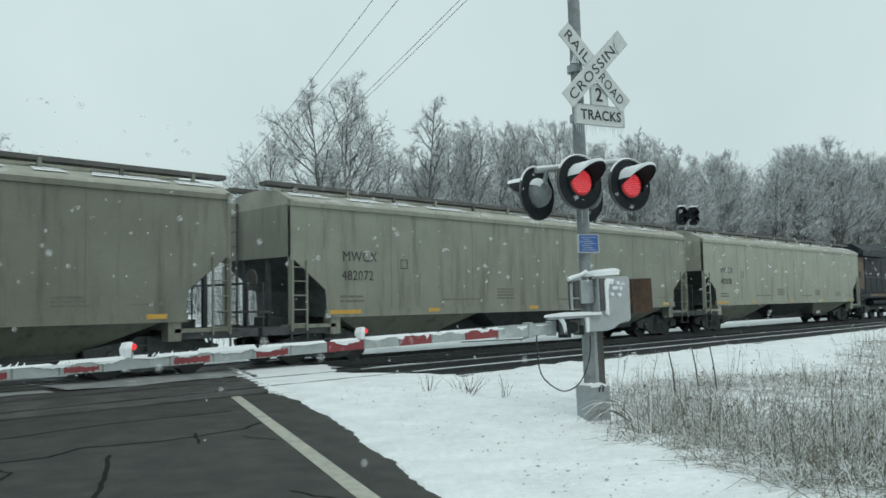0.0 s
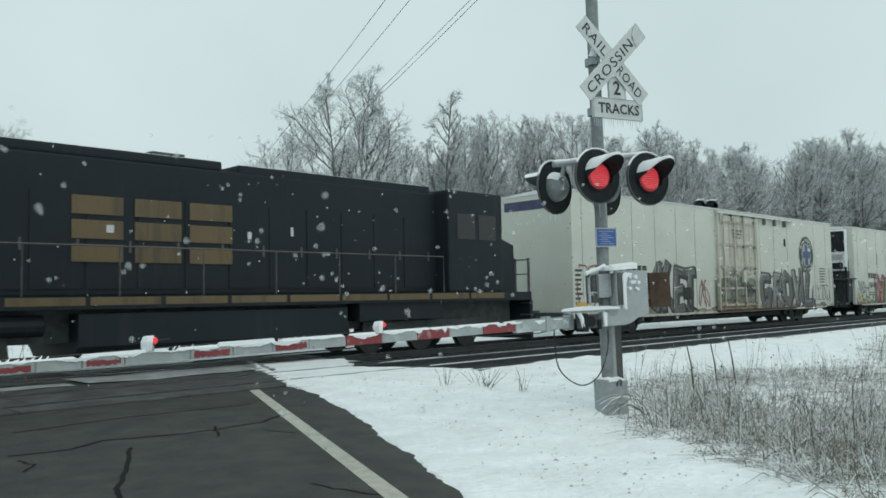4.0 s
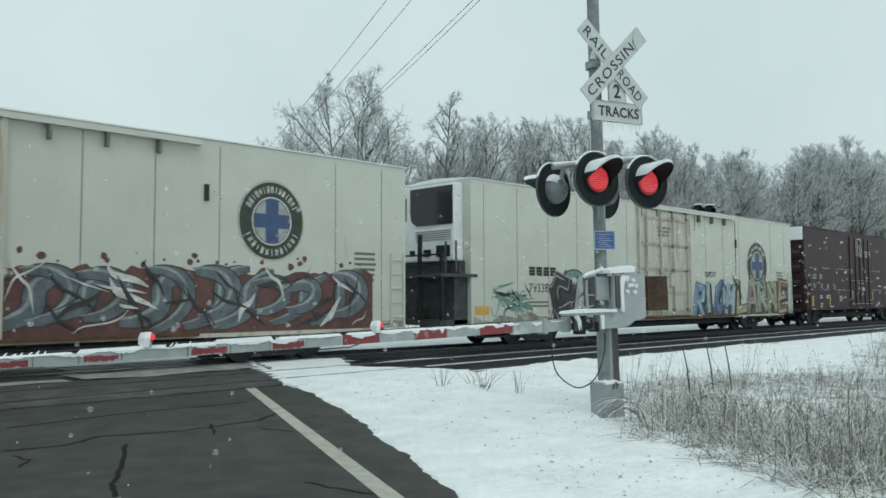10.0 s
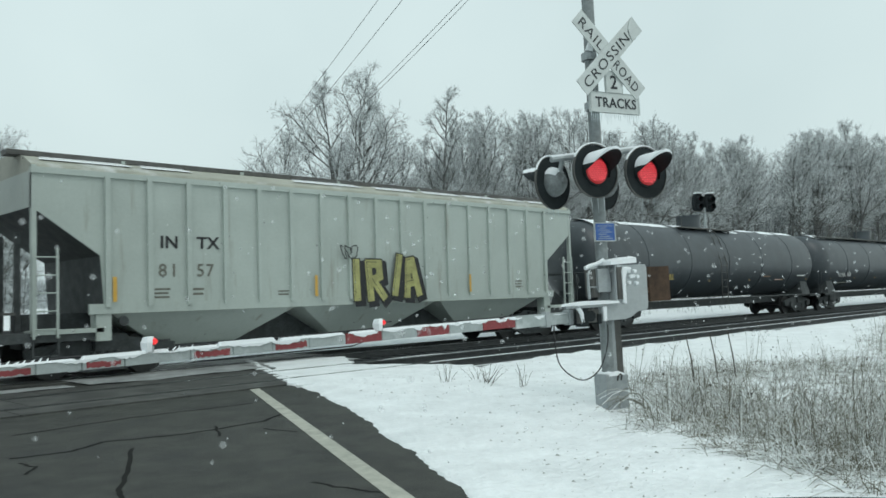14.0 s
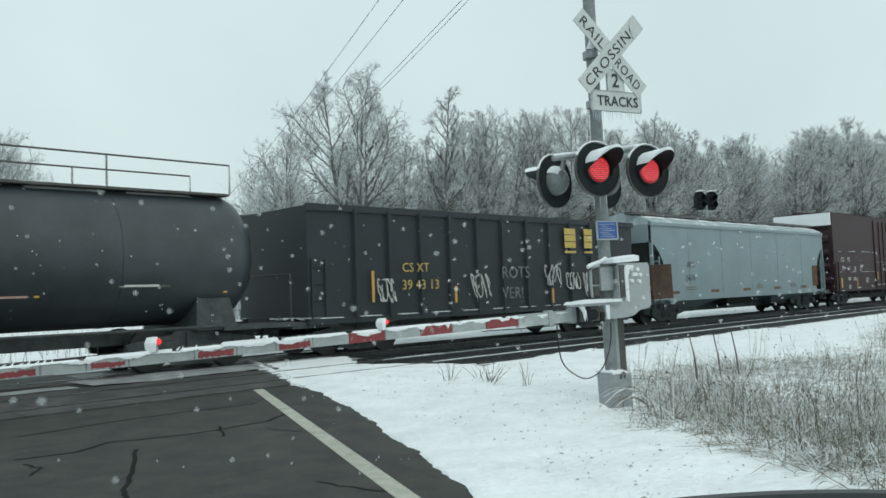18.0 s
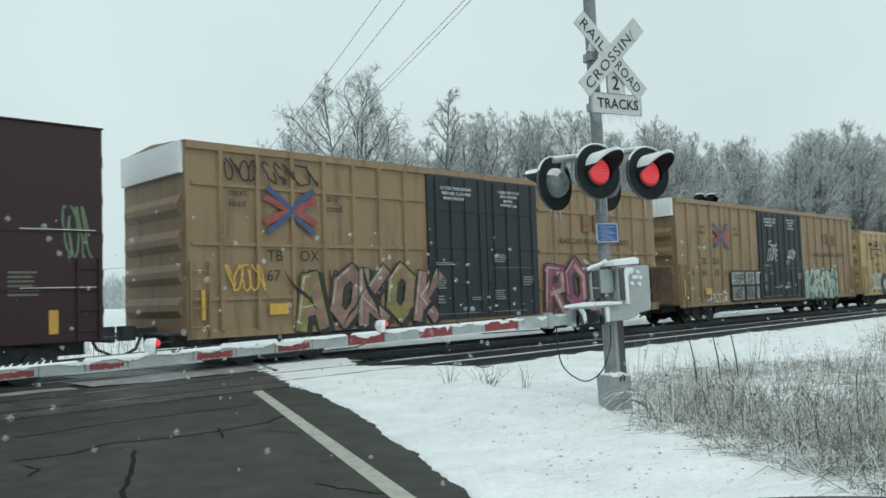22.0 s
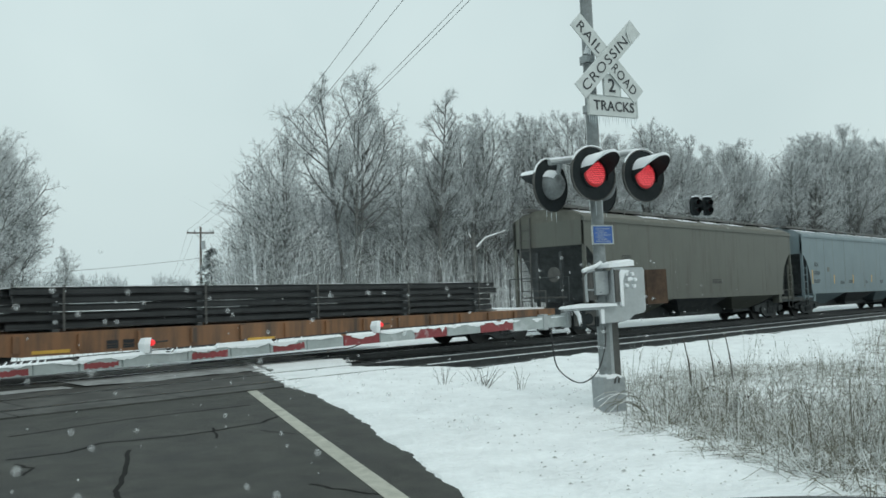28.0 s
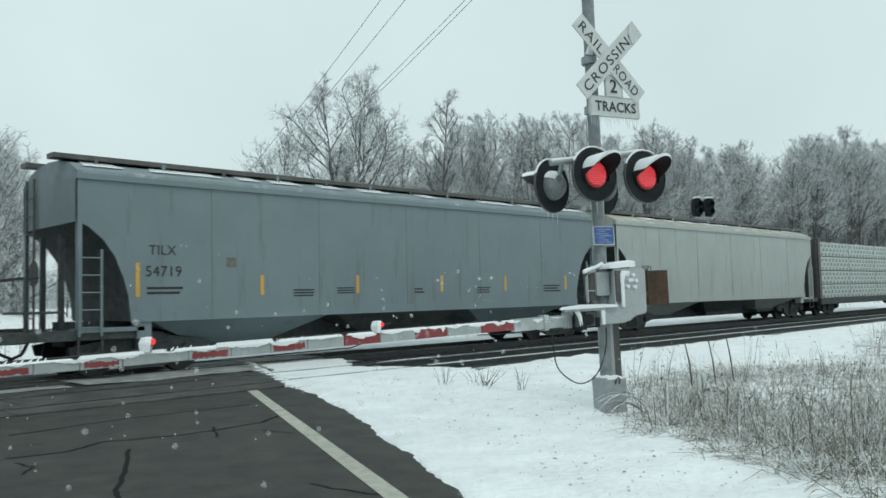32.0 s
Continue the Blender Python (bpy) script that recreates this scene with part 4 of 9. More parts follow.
def roundel(car, x, z, r=0.90):
    """The railway's round emblem as plain shapes: dark ring, pale field, blue cross."""
    y = NEAR - 0.006
    for rr, m, dy, n in ((r, RINGDARK, 0.0, 48), (r * 0.99, REEFER, -0.002, 48), (r * 0.96, RINGDARK, -0.004, 48), (r * 0.60, REEFER, -0.006, 36), (r * 0.56, MARK, -0.008, 36), (r * 0.54, PALE_FIELD, -0.010, 36)):
        part("emblem_disc", Shape().disc((x, y + dy + 0.002, z), (0, -1, 0), rr, 0.003, n), m, car)
    part("emblem_cross", Shape().box(x - r * 0.19, x + r * 0.19, y - 0.015, y - 0.01, z - r * 0.53, z + r * 0.53).box(x - r * 0.53, x + r * 0.53, y - 0.016, y - 0.011, z - r * 0.17, z + r * 0.17), BLUE, car)
    s = Shape()
    rnd = random.Random(int(x * 10))
    for lo, hi, n in ((28, 152, 15), (205, 335, 13)):
        for k in range(n):
            q = radians(lo + (hi - lo) * k / (n - 1))
            u, v = Vector((math.cos(q), math.sin(q))), Vector((-math.sin(q), math.cos(q)))
            c, tall = Vector((x, z)) + u * r * 0.78, r * rnd.uniform(0.07, 0.095)
            for off in (-0.026, 0.026) if k % 3 else (0.0,):
                g = [c + v * r * (off + e * 0.013) + u * f * tall for e, f in ((-1, -1), (1, -1), (1, 1), (-1, 1))]
                s.add([(p.x, y - 0.0095, p.y) for p in g], [(0, 1, 2, 3)])
            if k % 3:
                g = [c + v * r * e * 0.036 + u * (rnd.choice((-0.8, 0.0, 0.8)) * tall + f * r * 0.014) for e, f in ((-1, -1), (1, -1), (1, 1), (-1, 1))]
                s.add([(p.x, y - 0.0100, p.y) for p in g], [(0, 1, 2, 3)])
    part("emblem_legend", s, REEFER, car)


OLDKEEPER = mat("stained_keeper", (0.27, 0.235, 0.17), 0.8, var=0.3, scale=8)
SPLASH = mat("road_splash", (0.24, 0.23, 0.19), 0.8, var=0.4, scale=3, fine=20, dirt=(0.5, 0.51, 0.46), dirt_at=0.45)


def reefer(label, at, length=22.65, unit=True, num="", logo=(18.4, 3.28), door=(9.02, 12.58), nx=2.15):
    car = railcar("refrigerator_car", label, at)
    top, z0 = 5.02, 0.90
    box_body(car, length, z0, top, REEFER, REEFER_ROOF)
    for x in (0.55, 2.08, 3.62, 5.18, 6.72, 8.22, 14.1, 15.6, 17.1, 20.3, 21.8):
        part("panel_joint", Shape().box(x - 0.010, x + 0.010, NEAR - 0.004, NEAR, z0 + 0.1, top - 0.12), SEAM, car)
    blotch(car, 0.1, length - 0.1, z0 + 0.02, 1.08, SPLASH, NEAR - 0.0025, int(at))
    d = part("door", Shape().box(door[0], door[1], NEAR - 0.10, NEAR, 1.0, 4.80), DOORW, car, "off-white plug door with rusty lock bars")
    for z in (1.15, 1.85, 2.75, 3.65, 4.55):
        part("door_rib", Shape().box(door[0] + 0.04, door[1] - 0.04, NEAR - 0.14, NEAR - 0.10, z - 0.045, z + 0.045), DOORBAR, d)
    for f in (0.08, 0.36, 0.62, 0.92):
        x = door[0] + (door[1] - door[0]) * f
        part("lock_bar", Shape().tube([(x, NEAR - 0.17, 1.05), (x, NEAR - 0.17, 4.76)], 0.034, 8), DOORBAR, d)
        part("lock_keeper", Shape().bars([(x - 0.07, x + 0.07, NEAR - 0.2, NEAR - 0.1, z - 0.05, z + 0.05) for z in (1.2, 2.7, 3.6, 4.6)]), DOORW if f < 0.5 else OLDKEEPER, d)
    part("lock_handle", Shape().box(door[0] + 1.95, door[0] + 2.25, NEAR - 0.2, NEAR - 0.1, 2.1, 2.6), DOORW, d)
    for a in (door[0] - 0.12, door[1]):
        part("door_frame", Shape().box(a, a + 0.12, NEAR - 0.12, NEAR, 0.95, 4.9), DOORW, car)
    part("door_track", Shape().box(door[0] - 0.2, door[1] + 4.0, NEAR - 0.16, NEAR, 4.86, 4.96), REEFER, car)
    part("lower_track", Shape().box(door[0] - 0.2, door[1] + 4.0, NEAR - 0.16, NEAR, 0.86, 0.95), RUST, car)
    for k in range(7):
        part("track_bracket", Shape().box(door[0] + k * 1.1, door[0] + k * 1.1 + 0.06, NEAR - 0.14, NEAR, 4.60, 4.86), SEAM, car)
    for k, line in enumerate(("CLOSE AND LOCK", "DOORS BEFORE", "MOVING CAR")):
        text(car, line, door[0] + 1.08 + 0.06 * k, 4.20 - 0.135 * k, 0.085, MARK, 1.0, NEAR - 0.104)
    for k, line in enumerate(("SECURE BOTH", "HANDLES BEFORE", "MOVING CAR")):
        text(car, line, door[0] + 0.98 + 0.05 * k, 2.52 - 0.12 * k, 0.075, FAINT, 1.0, NEAR - 0.104)
    part("stake_handle", Shape().box(16.72, 16.82, NEAR - 0.05, NEAR, 3.75, 4.1), MARK, car)
    part("side_hatch", Shape().box(7.15, 7.75, NEAR - 0.03, NEAR, 1.42, 1.90), MARK, car)
    small_print(car, [(20.9, 21.7, 2.1, 2.9, 6)], FAINT)
    roundel(car, *logo)
    blocks(car, 4, nx, nx + 1.36, 2.36, 2.64, MARK, gap=0.18)
    if num:
        text(car, num, nx - 0.02, 1.84, 0.29, MARK, 0.92)
    small_print(car, [(nx, nx + 1.0, 1.38, 1.62, 2)], FAINT)
    patch(car, 0.15, 0.75, 1.18, 1.42, TAPE)
    part("side_skirt", Shape().box(1.0, length - 1.0, NEAR - 0.02, NEAR + 0.06, 0.78, 0.92), DOORW, car)
    if unit:
        part("refrigeration_unit", Shape().box(-0.42, 0.0, -1.25, 1.42, 2.75, 4.92), REEFER_ROOF, car, bevel=0.06)
        part("unit_cover", Shape().prism([(-1.22, 3.78), (0.30, 3.78), (0.52, 3.92), (0.58, 4.12), (0.58, 4.84), (-1.22, 4.84)], "x", -0.45, -0.40), GLASS, car, "smooth dark cover")
        for k in range(5):
            part("grille_slat", Shape().box(-0.435, -0.42, -1.15, 0.35, 3.36 + k * 0.06, 3.38 + k * 0.06), SEAM, car)
        part("badge_frame", Shape().box(-0.425, -0.42, 0.76, 1.30, 3.96, 4.62), FAINT, car)
        part("badge_mark", Shape().bars([(-0.455, -0.45, 0.92, 0.96, 4.12, 4.42), (-0.455, -0.45, 1.08, 1.12, 4.12, 4.42), (-0.455, -0.45, 0.92, 1.12, 4.10, 4.14)]), MARKW, car)
        part("unit_badge", Shape().box(-0.45, -0.42, 0.85, 1.2, 4.05, 4.5), MARK, car)
        part("control_panel", Shape().box(-0.45, -0.42, -1.1, -0.55, 2.88, 3.2).box(-0.45, -0.42, -0.3, 0.0, 2.9, 3.1).box(-0.45, -0.42, 0.4, 0.6, 2.95, 3.1), BLACK, car)
        part("unit_bay", Shape().box(-0.25, 0.0, -1.3, 1.3, 1.2, 2.75), UNDER, car)
    part("end_deck", Shape().box(-1.25, 0.25, NEAR - 0.02, -NEAR, 2.27, 2.36), UNDER, car) if unit else None
    part("end_platform", Shape().box(-0.55, 0.0, -1.40, 1.40, 0.9, 2.27).box(-1.15, 0.0, -1.40, 1.40, 0.9, 1.05) if unit else Shape().box(-0.5, 0, -1.4, 1.4, 0.9, 1.1), UNDER, car)
    if unit:
        for y in (-1.5, -0.6, 0.5, 1.45):
            part("guard_post", Shape().box(-1.2, -1.1, y - 0.05, y + 0.05, 1.05, 3.45 if y == -0.6 else 2.95), BLACK, car)
        part("guard_rail", Shape().tube([(-1.15, -1.5, 2.9), (-1.15, 1.5, 2.9)], 0.03, 6).tube([(-1.15, -1.5, 2.6), (-1.15, 1.5, 2.6)], 0.03, 6), BLACK, car)
        part("end_ladder", Shape().bars([(-0.5, -0.45, -1.42, -1.38, 2.4, 3.3), (-0.5, -0.45, -1.0, -0.96, 2.4, 3.3)]), STEELBAR, car)
    ladder(car, length - 0.52, length - 0.10, 1.0, 2.85, 5, REEFER)
    running_gear(car, length, 3.6)
    brake_gear(car, 9.5)
    part("fuel_tank", Shape().box(5.2, 6.8, -1.3, -0.5, 0.45, 0.9, 0.1), UNDER, car)
    return car


SILVER = colour("spray_silver", (0.42, 0.45, 0.44))
CHARCOAL = colour("spray_charcoal", (0.035, 0.037, 0.036))
LEAF = colour("spray_leaf_green", (0.15, 0.23, 0.14))
CORAL = colour("spray_coral", (0.38, 0.13, 0.10))
TEAL = colour("spray_teal", (0.07, 0.32, 0.29))
AQUA = colour("spray_aqua", (0.30, 0.42, 0.38))
BRICKRED = colour("spray_brick", (0.25, 0.075, 0.06))
PINK = colour("spray_pink", (0.47, 0.30, 0.26))
SKYBLUE = colour("spray_blue", (0.16, 0.28, 0.42))
OLIVE = colour("spray_olive", (0.33, 0.33, 0.20))
CHALK = colour("spray_white", (0.60, 0.61, 0.58))

WHITECAR = "white refrigerator car with a round emblem and "
car = reefer(WHITECAR + "dark graffiti", 76.15, unit=False, num="793829", logo=(19.3, 3.43), door=(10.07, 13.55), nx=3.12)
patch(car, -0.03, 0.0, 1.0, 5.0, REEFER, NEAR, "end_panel")
part("end_band", Shape().box(-0.012, 0.0, -1.4, 1.4, 4.55, 4.85), colour("navy_band", (0.05, 0.055, 0.12)), car, "dark blue band")
small_print(car, [(0.1, 0.5, 1.2, 2.6, 9)], CHARCOAL)
patch(car, 2.95, 4.58, 0.98, 2.80, REEFER, NEAR - 0.014, "number_panel")
blocks(car, 4, 3.12, 4.5, 2.42, 2.70, MARK, NEAR - 0.022, gap=0.18)
text(car, "793829", 3.06, 1.86, 0.31, MARK, 0.9, NEAR - 0.022)
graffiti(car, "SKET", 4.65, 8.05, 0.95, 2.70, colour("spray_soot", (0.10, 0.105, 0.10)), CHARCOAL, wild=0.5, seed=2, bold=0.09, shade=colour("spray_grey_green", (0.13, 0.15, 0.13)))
scrawl(car, 0.3, 2.9, 1.1, 2.7, BRICKRED, 5, 5, 0.03)
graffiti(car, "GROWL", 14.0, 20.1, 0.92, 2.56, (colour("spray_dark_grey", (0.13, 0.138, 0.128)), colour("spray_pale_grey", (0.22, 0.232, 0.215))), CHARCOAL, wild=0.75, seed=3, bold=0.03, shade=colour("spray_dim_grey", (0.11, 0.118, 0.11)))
MOSS = colour("spray_moss", (0.20, 0.225, 0.175))
blotch(car, 9.75, 13.6, 1.02, 2.25, MOSS, NEAR - 0.1035, 12)
blotch(car, 10.3, 12.0, 1.45, 2.1, colour("spray_slate", (0.15, 0.185, 0.165)), NEAR - 0.1045, 13)
blotch(car, 9.9, 13.4, 1.02, 1.22, colour("spray_rusty", (0.26, 0.13, 0.055)), NEAR - 0.1055, 14)
for a, b, c, d in ((10.35, 10.75, 1.45, 1.62), (12.98, 13.32, 1.5, 1.78), (10.4, 10.7, 1.9, 2.0)):
    patch(car, a, b, c, d, CHARCOAL, NEAR - 0.110, "sprayed_patch")
for a, b, c, d in ((10.15, 11.0, 1.30, 2.05), (11.1, 11.7, 1.25, 1.55), (11.85, 12.6, 1.45, 2.1), (12.75, 13.4, 1.2, 1.45)):
    blotch(car, a, b, c, d - 0.15, colour("spray_deep_moss", (0.09, 0.105, 0.085)), NEAR - 0.112, int(a * 10))
    blotch(car, a + 0.08, b - 0.08, c + 0.1, d - 0.22, MOSS, NEAR - 0.116, int(a * 10) + 1)
scrawl(car, 12.2, 12.9, 1.7, 2.0, MARK, 16, 5, 0.02, NEAR - 0.21)
scrawl(car, 8.4, 9.2, 1.1, 2.2, BRICKRED, 8, 3, 0.03)
scrawl(car, 20.3, 22.0, 1.2, 2.0, MARK, 18, 4, 0.018)

car = reefer(WHITECAR + "red and green lettering", 102.05, num="794042", logo=(18.4, 3.43))
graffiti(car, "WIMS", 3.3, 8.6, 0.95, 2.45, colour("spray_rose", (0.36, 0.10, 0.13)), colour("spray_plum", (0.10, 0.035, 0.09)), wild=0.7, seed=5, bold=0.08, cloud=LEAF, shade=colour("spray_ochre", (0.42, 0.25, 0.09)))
blotch(car, 12.9, 21.7, 0.93, 1.45, LEAF, NEAR - 0.004, 61)
AMBER = colour("spray_amber", (0.50, 0.25, 0.09))
graffiti(car, "SETMP!", 13.0, 21.7, 0.95, 2.55, (CORAL, colour("spray_salmon", (0.43, 0.18, 0.13)), CORAL, colour("spray_apricot", (0.44, 0.22, 0.11)), colour("spray_rose_red", (0.36, 0.10, 0.11)), CORAL), colour("spray_slate_green", (0.05, 0.06, 0.055)), y=NEAR - 0.008, wild=0.7, seed=6, bold=0.08, shade=AMBER)
FERN = colour("spray_fern", (0.075, 0.12, 0.065))
foliage(car, 0.2, 3.6, 0.93, 1.9, LEAF, FERN, NEAR - 0.008, 7, 170)
foliage(car, 8.8, 13.2, 0.93, 1.30, LEAF, FERN, NEAR - 0.21, 62, 190)
foliage(car, 12.0, 13.2, 1.2, 2.1, LEAF, FERN, NEAR - 0.215, 63, 90)
foliage(car, 20.9, 22.3, 0.95, 2.2, LEAF, FERN, NEAR - 0.035, 64, 90)
scrawl(car, 0.5, 1.6, 1.5, 2.2, MARK, 9, 5, 0.014)
patch(car, 0.95, 1.55, 0.98, 1.22, TAPE, name="notice")
part("rust_run", Shape().box(3.62, 3.72, NEAR - 0.005, NEAR, 3.1, 3.75), RUST, car)

car = reefer(WHITECAR + "faded silver graffiti", 127.18, num="794074", logo=(18.45, 3.43))
blotch(car, 0.25, 3.1, 1.18, 1.82, AQUA, NEAR - 0.005, 81)
blotch(car, 0.4, 3.4, 0.95, 1.20, BRICKRED, NEAR - 0.009, 82)
graffiti(car, "BUFF", 3.7, 6.4, 0.98, 1.85, colour("spray_tan", (0.45, 0.24, 0.15)), BRICKRED, wild=0.3, seed=9, bold=0.10, cloud=None)
scrawl(car, 0.35, 0.85, 4.0, 4.7, MARK, 12, 3, 0.035)
scrawl(car, 0.7, 1.5, 3.3, 4.0, MARK, 22, 4, 0.035)
tag(car, "NISP", 2.1, 3.85, 2.02, 2.40, CHARCOAL, 0.024)
scrawl(car, 4.3, 5.3, 2.0, 2.5, CHARCOAL, 13, 5, 0.03)
scrawl(car, 5.0, 6.2, 1.2, 2.0, SILVER, 19, 5, 0.025)
scrawl(car, 6.2, 8.6, 1.7, 2.5, MARK, 14, 7, 0.016)
wildstyle(car, 12.7, 21.2, 0.98, 2.42, colour("spray_steel", (0.12, 0.145, 0.165)), CHARCOAL, colour("spray_ash", (0.27, 0.30, 0.31)), 10, 7, field=colour("spray_maroon", (0.13, 0.055, 0.05)))
flourish(car, 12.7, 21.2, 1.0, 2.3, CHARCOAL, CHALK, NEAR - 0.030, 11, 34)

car = reefer(WHITECAR + "silver blue graffiti", 152.40, num="793380", logo=(18.87, 3.06, 1.03), nx=2.64)
JADE = colour("spray_jade", (0.16, 0.28, 0.25))
blotch(car, 3.85, 8.2, 0.93, 2.15, CHARCOAL, NEAR - 0.0030, 91)
for a, b, c in ((4.3, 5.6, 2.36), (6.0, 6.9, 2.32), (7.4, 8.35, 2.30)):
    q = swoosh([(a, c - 0.35), (a + 0.05, c + 0.22), (b - 0.1, c + 0.25), (b, c - 0.25)], 0.13, NEAR - 0.0034, 14, 0.6)
    part("sprayed_paint", q, JADE, car)
    part("sprayed_paint", swoosh([(a, c - 0.25), (a + 0.02, c + 0.36), (b - 0.05, c + 0.39), (b, c - 0.15)], 0.022, NEAR - 0.0037, 14, 0.6), MARK, car)
graffiti(car, "CNTK", 3.8, 8.25, 0.95, 2.38, (CHARCOAL, SILVER, CHARCOAL, CHARCOAL), (SILVER, CHARCOAL, SILVER, SILVER), wild=0.5, seed=14, bold=0.12)
flourish(car, 3.9, 8.3, 1.0, 2.3, CHARCOAL, SILVER, NEAR - 0.030, 19, 9)
flourish(car, 1.3, 2.6, 1.25, 2.0, JADE, MARK, NEAR - 0.007, 20, 22)
flourish(car, 8.4, 8.95, 1.2, 2.3, colour("spray_dusk_blue", (0.08, 0.12, 0.17)), MARK, NEAR - 0.007, 21, 12)
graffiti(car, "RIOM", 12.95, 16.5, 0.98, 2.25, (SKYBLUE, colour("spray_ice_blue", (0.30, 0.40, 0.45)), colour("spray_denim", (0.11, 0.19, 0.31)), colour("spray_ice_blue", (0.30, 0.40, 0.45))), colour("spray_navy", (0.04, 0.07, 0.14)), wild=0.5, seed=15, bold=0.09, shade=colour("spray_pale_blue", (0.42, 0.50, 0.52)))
blotch(car, 12.9, 22.0, 0.93, 1.35, colour("spray_shadow", (0.10, 0.11, 0.12)), NEAR - 0.003, 77)
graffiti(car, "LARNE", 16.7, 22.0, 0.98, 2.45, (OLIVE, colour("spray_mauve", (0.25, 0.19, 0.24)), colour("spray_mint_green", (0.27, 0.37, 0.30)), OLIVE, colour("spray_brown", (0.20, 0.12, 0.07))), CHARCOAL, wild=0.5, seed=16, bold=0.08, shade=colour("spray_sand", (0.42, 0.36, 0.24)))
scrawl(car, 0.9, 2.5, 1.1, 1.9, colour("spray_mint", (0.22, 0.34, 0.30)), 17, 6, 0.02)
scrawl(car, 14.0, 14.9, 2.5, 2.72, MARK, 21, 4, 0.02)
part("rust_run", Shape().bars([(16.74, 16.80, NEAR - 0.006, NEAR, 2.6, 4.85), (13.2, 13.24, NEAR - 0.006, NEAR, 4.3, 4.8), (13.6, 13.63, NEAR - 0.006, NEAR, 4.45, 4.8)]), RUST, car)


def coer(label, at, num):
    car = railcar("high_cube_boxcar", label, at, "boxcar")
    L, top = 15.75, 5.04
    box_body(car, L, 1.0, top, MAROON, MAROON)
    end_face(car, L, top, MAROON)
    part("end_cap", Shape().box(-0.10, 0.0, -1.5, 1.5, 4.45, 5.06), CAP, car, "snow-dusted pale end panel")
    for z in (2.02, 3.12):
        part("side_seam", Shape().box(0.05, L - 0.05, NEAR - 0.02, NEAR, z - 0.02, z + 0.02), MAROON, car)
        part("seam_snow", Shape().bars([(a, a + 0.4 + 0.5 * ((k * 7) % 3), NEAR - 0.03, NEAR, z + 0.02, z + 0.032) for k, a in enumerate(np.arange(0.6, L - 1.2, 1.7))]), CAP, car)
    d = part("door", Shape().box(6.2, 9.6, NEAR - 0.06, NEAR, 1.15, 4.85), MAROON, car, "maroon plug door with yellow marks")
    part("door_bar", Shape().bars([(x, x + 0.05, NEAR - 0.11, NEAR - 0.06, 1.2, 4.8) for x in (6.9, 7.6, 8.3, 9.0)]), MAROON, d)
    part("door_outline", Shape().bars([(6.25, 9.55, NEAR - 0.075, NEAR - 0.06, 1.28, 1.30), (6.25, 9.55, NEAR - 0.075, NEAR - 0.06, 2.56, 2.575)]), MARKW, d)
    part("door_handle", Shape().box(7.9, 8.1, NEAR - 0.14, NEAR - 0.06, 2.0, 2.2), MARKW, d)
    for s, x, z in (("CO", 0.98, 2.60), ("ER", 1.90, 2.60), (num[:2], 1.03, 2.14), (num[2:4], 1.96, 2.12), (num[4:], 2.81, 2.11)):
        text(car, s, x, z, 0.235, MARKW, 0.92)
    small_print(car, [(1.9, 2.35, 1.6, 1.8, 2), (2.7, 3.2, 1.6, 1.8, 2), (1.95, 2.3, 1.15, 1.4, 3), (4.6, 5.1, 1.45, 1.75, 4), (3.2, 3.8, 1.15, 1.25, 1), (0.9, 1.4, 1.05, 1.12, 1)], MARKW)
    for k, line in enumerate(("CLOSE AND LOCK", "DOORS BEFORE", "MOVING CAR")):
        text(car, line, 8.42 + 0.05 * k, 4.12 - 0.13 * k, 0.08, MARKW, 1.0, NEAR - 0.065, 0.002)
    small_print(car, [(6.3, 6.5, 3.0, 3.2, 3), (7.3, 8.6, 2.4, 2.46, 1), (7.4, 7.7, 2.1, 2.3, 2)], MARKW, NEAR - 0.065)
    small_print(car, [(13.0, 13.4, 1.9, 2.4, 6), (14.0, 14.6, 1.9, 2.4, 6)], FAINT)
    for x, z0, z1 in ((0.88, 1.22, 1.72), (3.2, 1.22, 1.70), (6.3, 1.56, 2.02), (9.5, 1.5, 1.98), (12.62, 1.20, 1.66), (14.72, 1.17, 1.62)):
        patch(car, x, x + (0.17 if x < 1 or x > 14 else 0.09), z0, z1, TAPE, NEAR - 0.085 if 6 < x < 10 else NEAR - 0.007)
    part("stencil_frame", Shape().bars([(3.78, 3.80, NEAR - 0.006, NEAR, 2.1, 2.36), (3.99, 4.01, NEAR - 0.006, NEAR, 2.1, 2.36), (3.78, 4.01, NEAR - 0.006, NEAR, 2.1, 2.12), (3.78, 4.01, NEAR - 0.006, NEAR, 2.34, 2.36)]), MARKW, car)
    running_gear(car, L, 2.2)
    brake_gear(car, 6.0)
    ladder(car, 0.08, 0.5, 1.0, 2.6, 4, MAROON)
    ladder(car, L - 0.5, L - 0.08, 1.0, 2.6, 4, MAROON)
    return car


car = coer("dark maroon high boxcar with white stencils and a white scrawl", 176.66, "101336")
scrawl(car, 6.95, 7.85, 3.85, 4.8, CHALK, 31, 3, 0.022, NEAR - 0.12)
car = coer("dark maroon high boxcar with white stencils and yellow marks", 288.0, "101309")
scrawl(car, 10.9, 11.9, 1.6, 2.3, LEAF, 33, 5, 0.02)
scrawl(car, 15.0, 15.5, 2.6, 3.6, LEAF, 34, 4, 0.02)


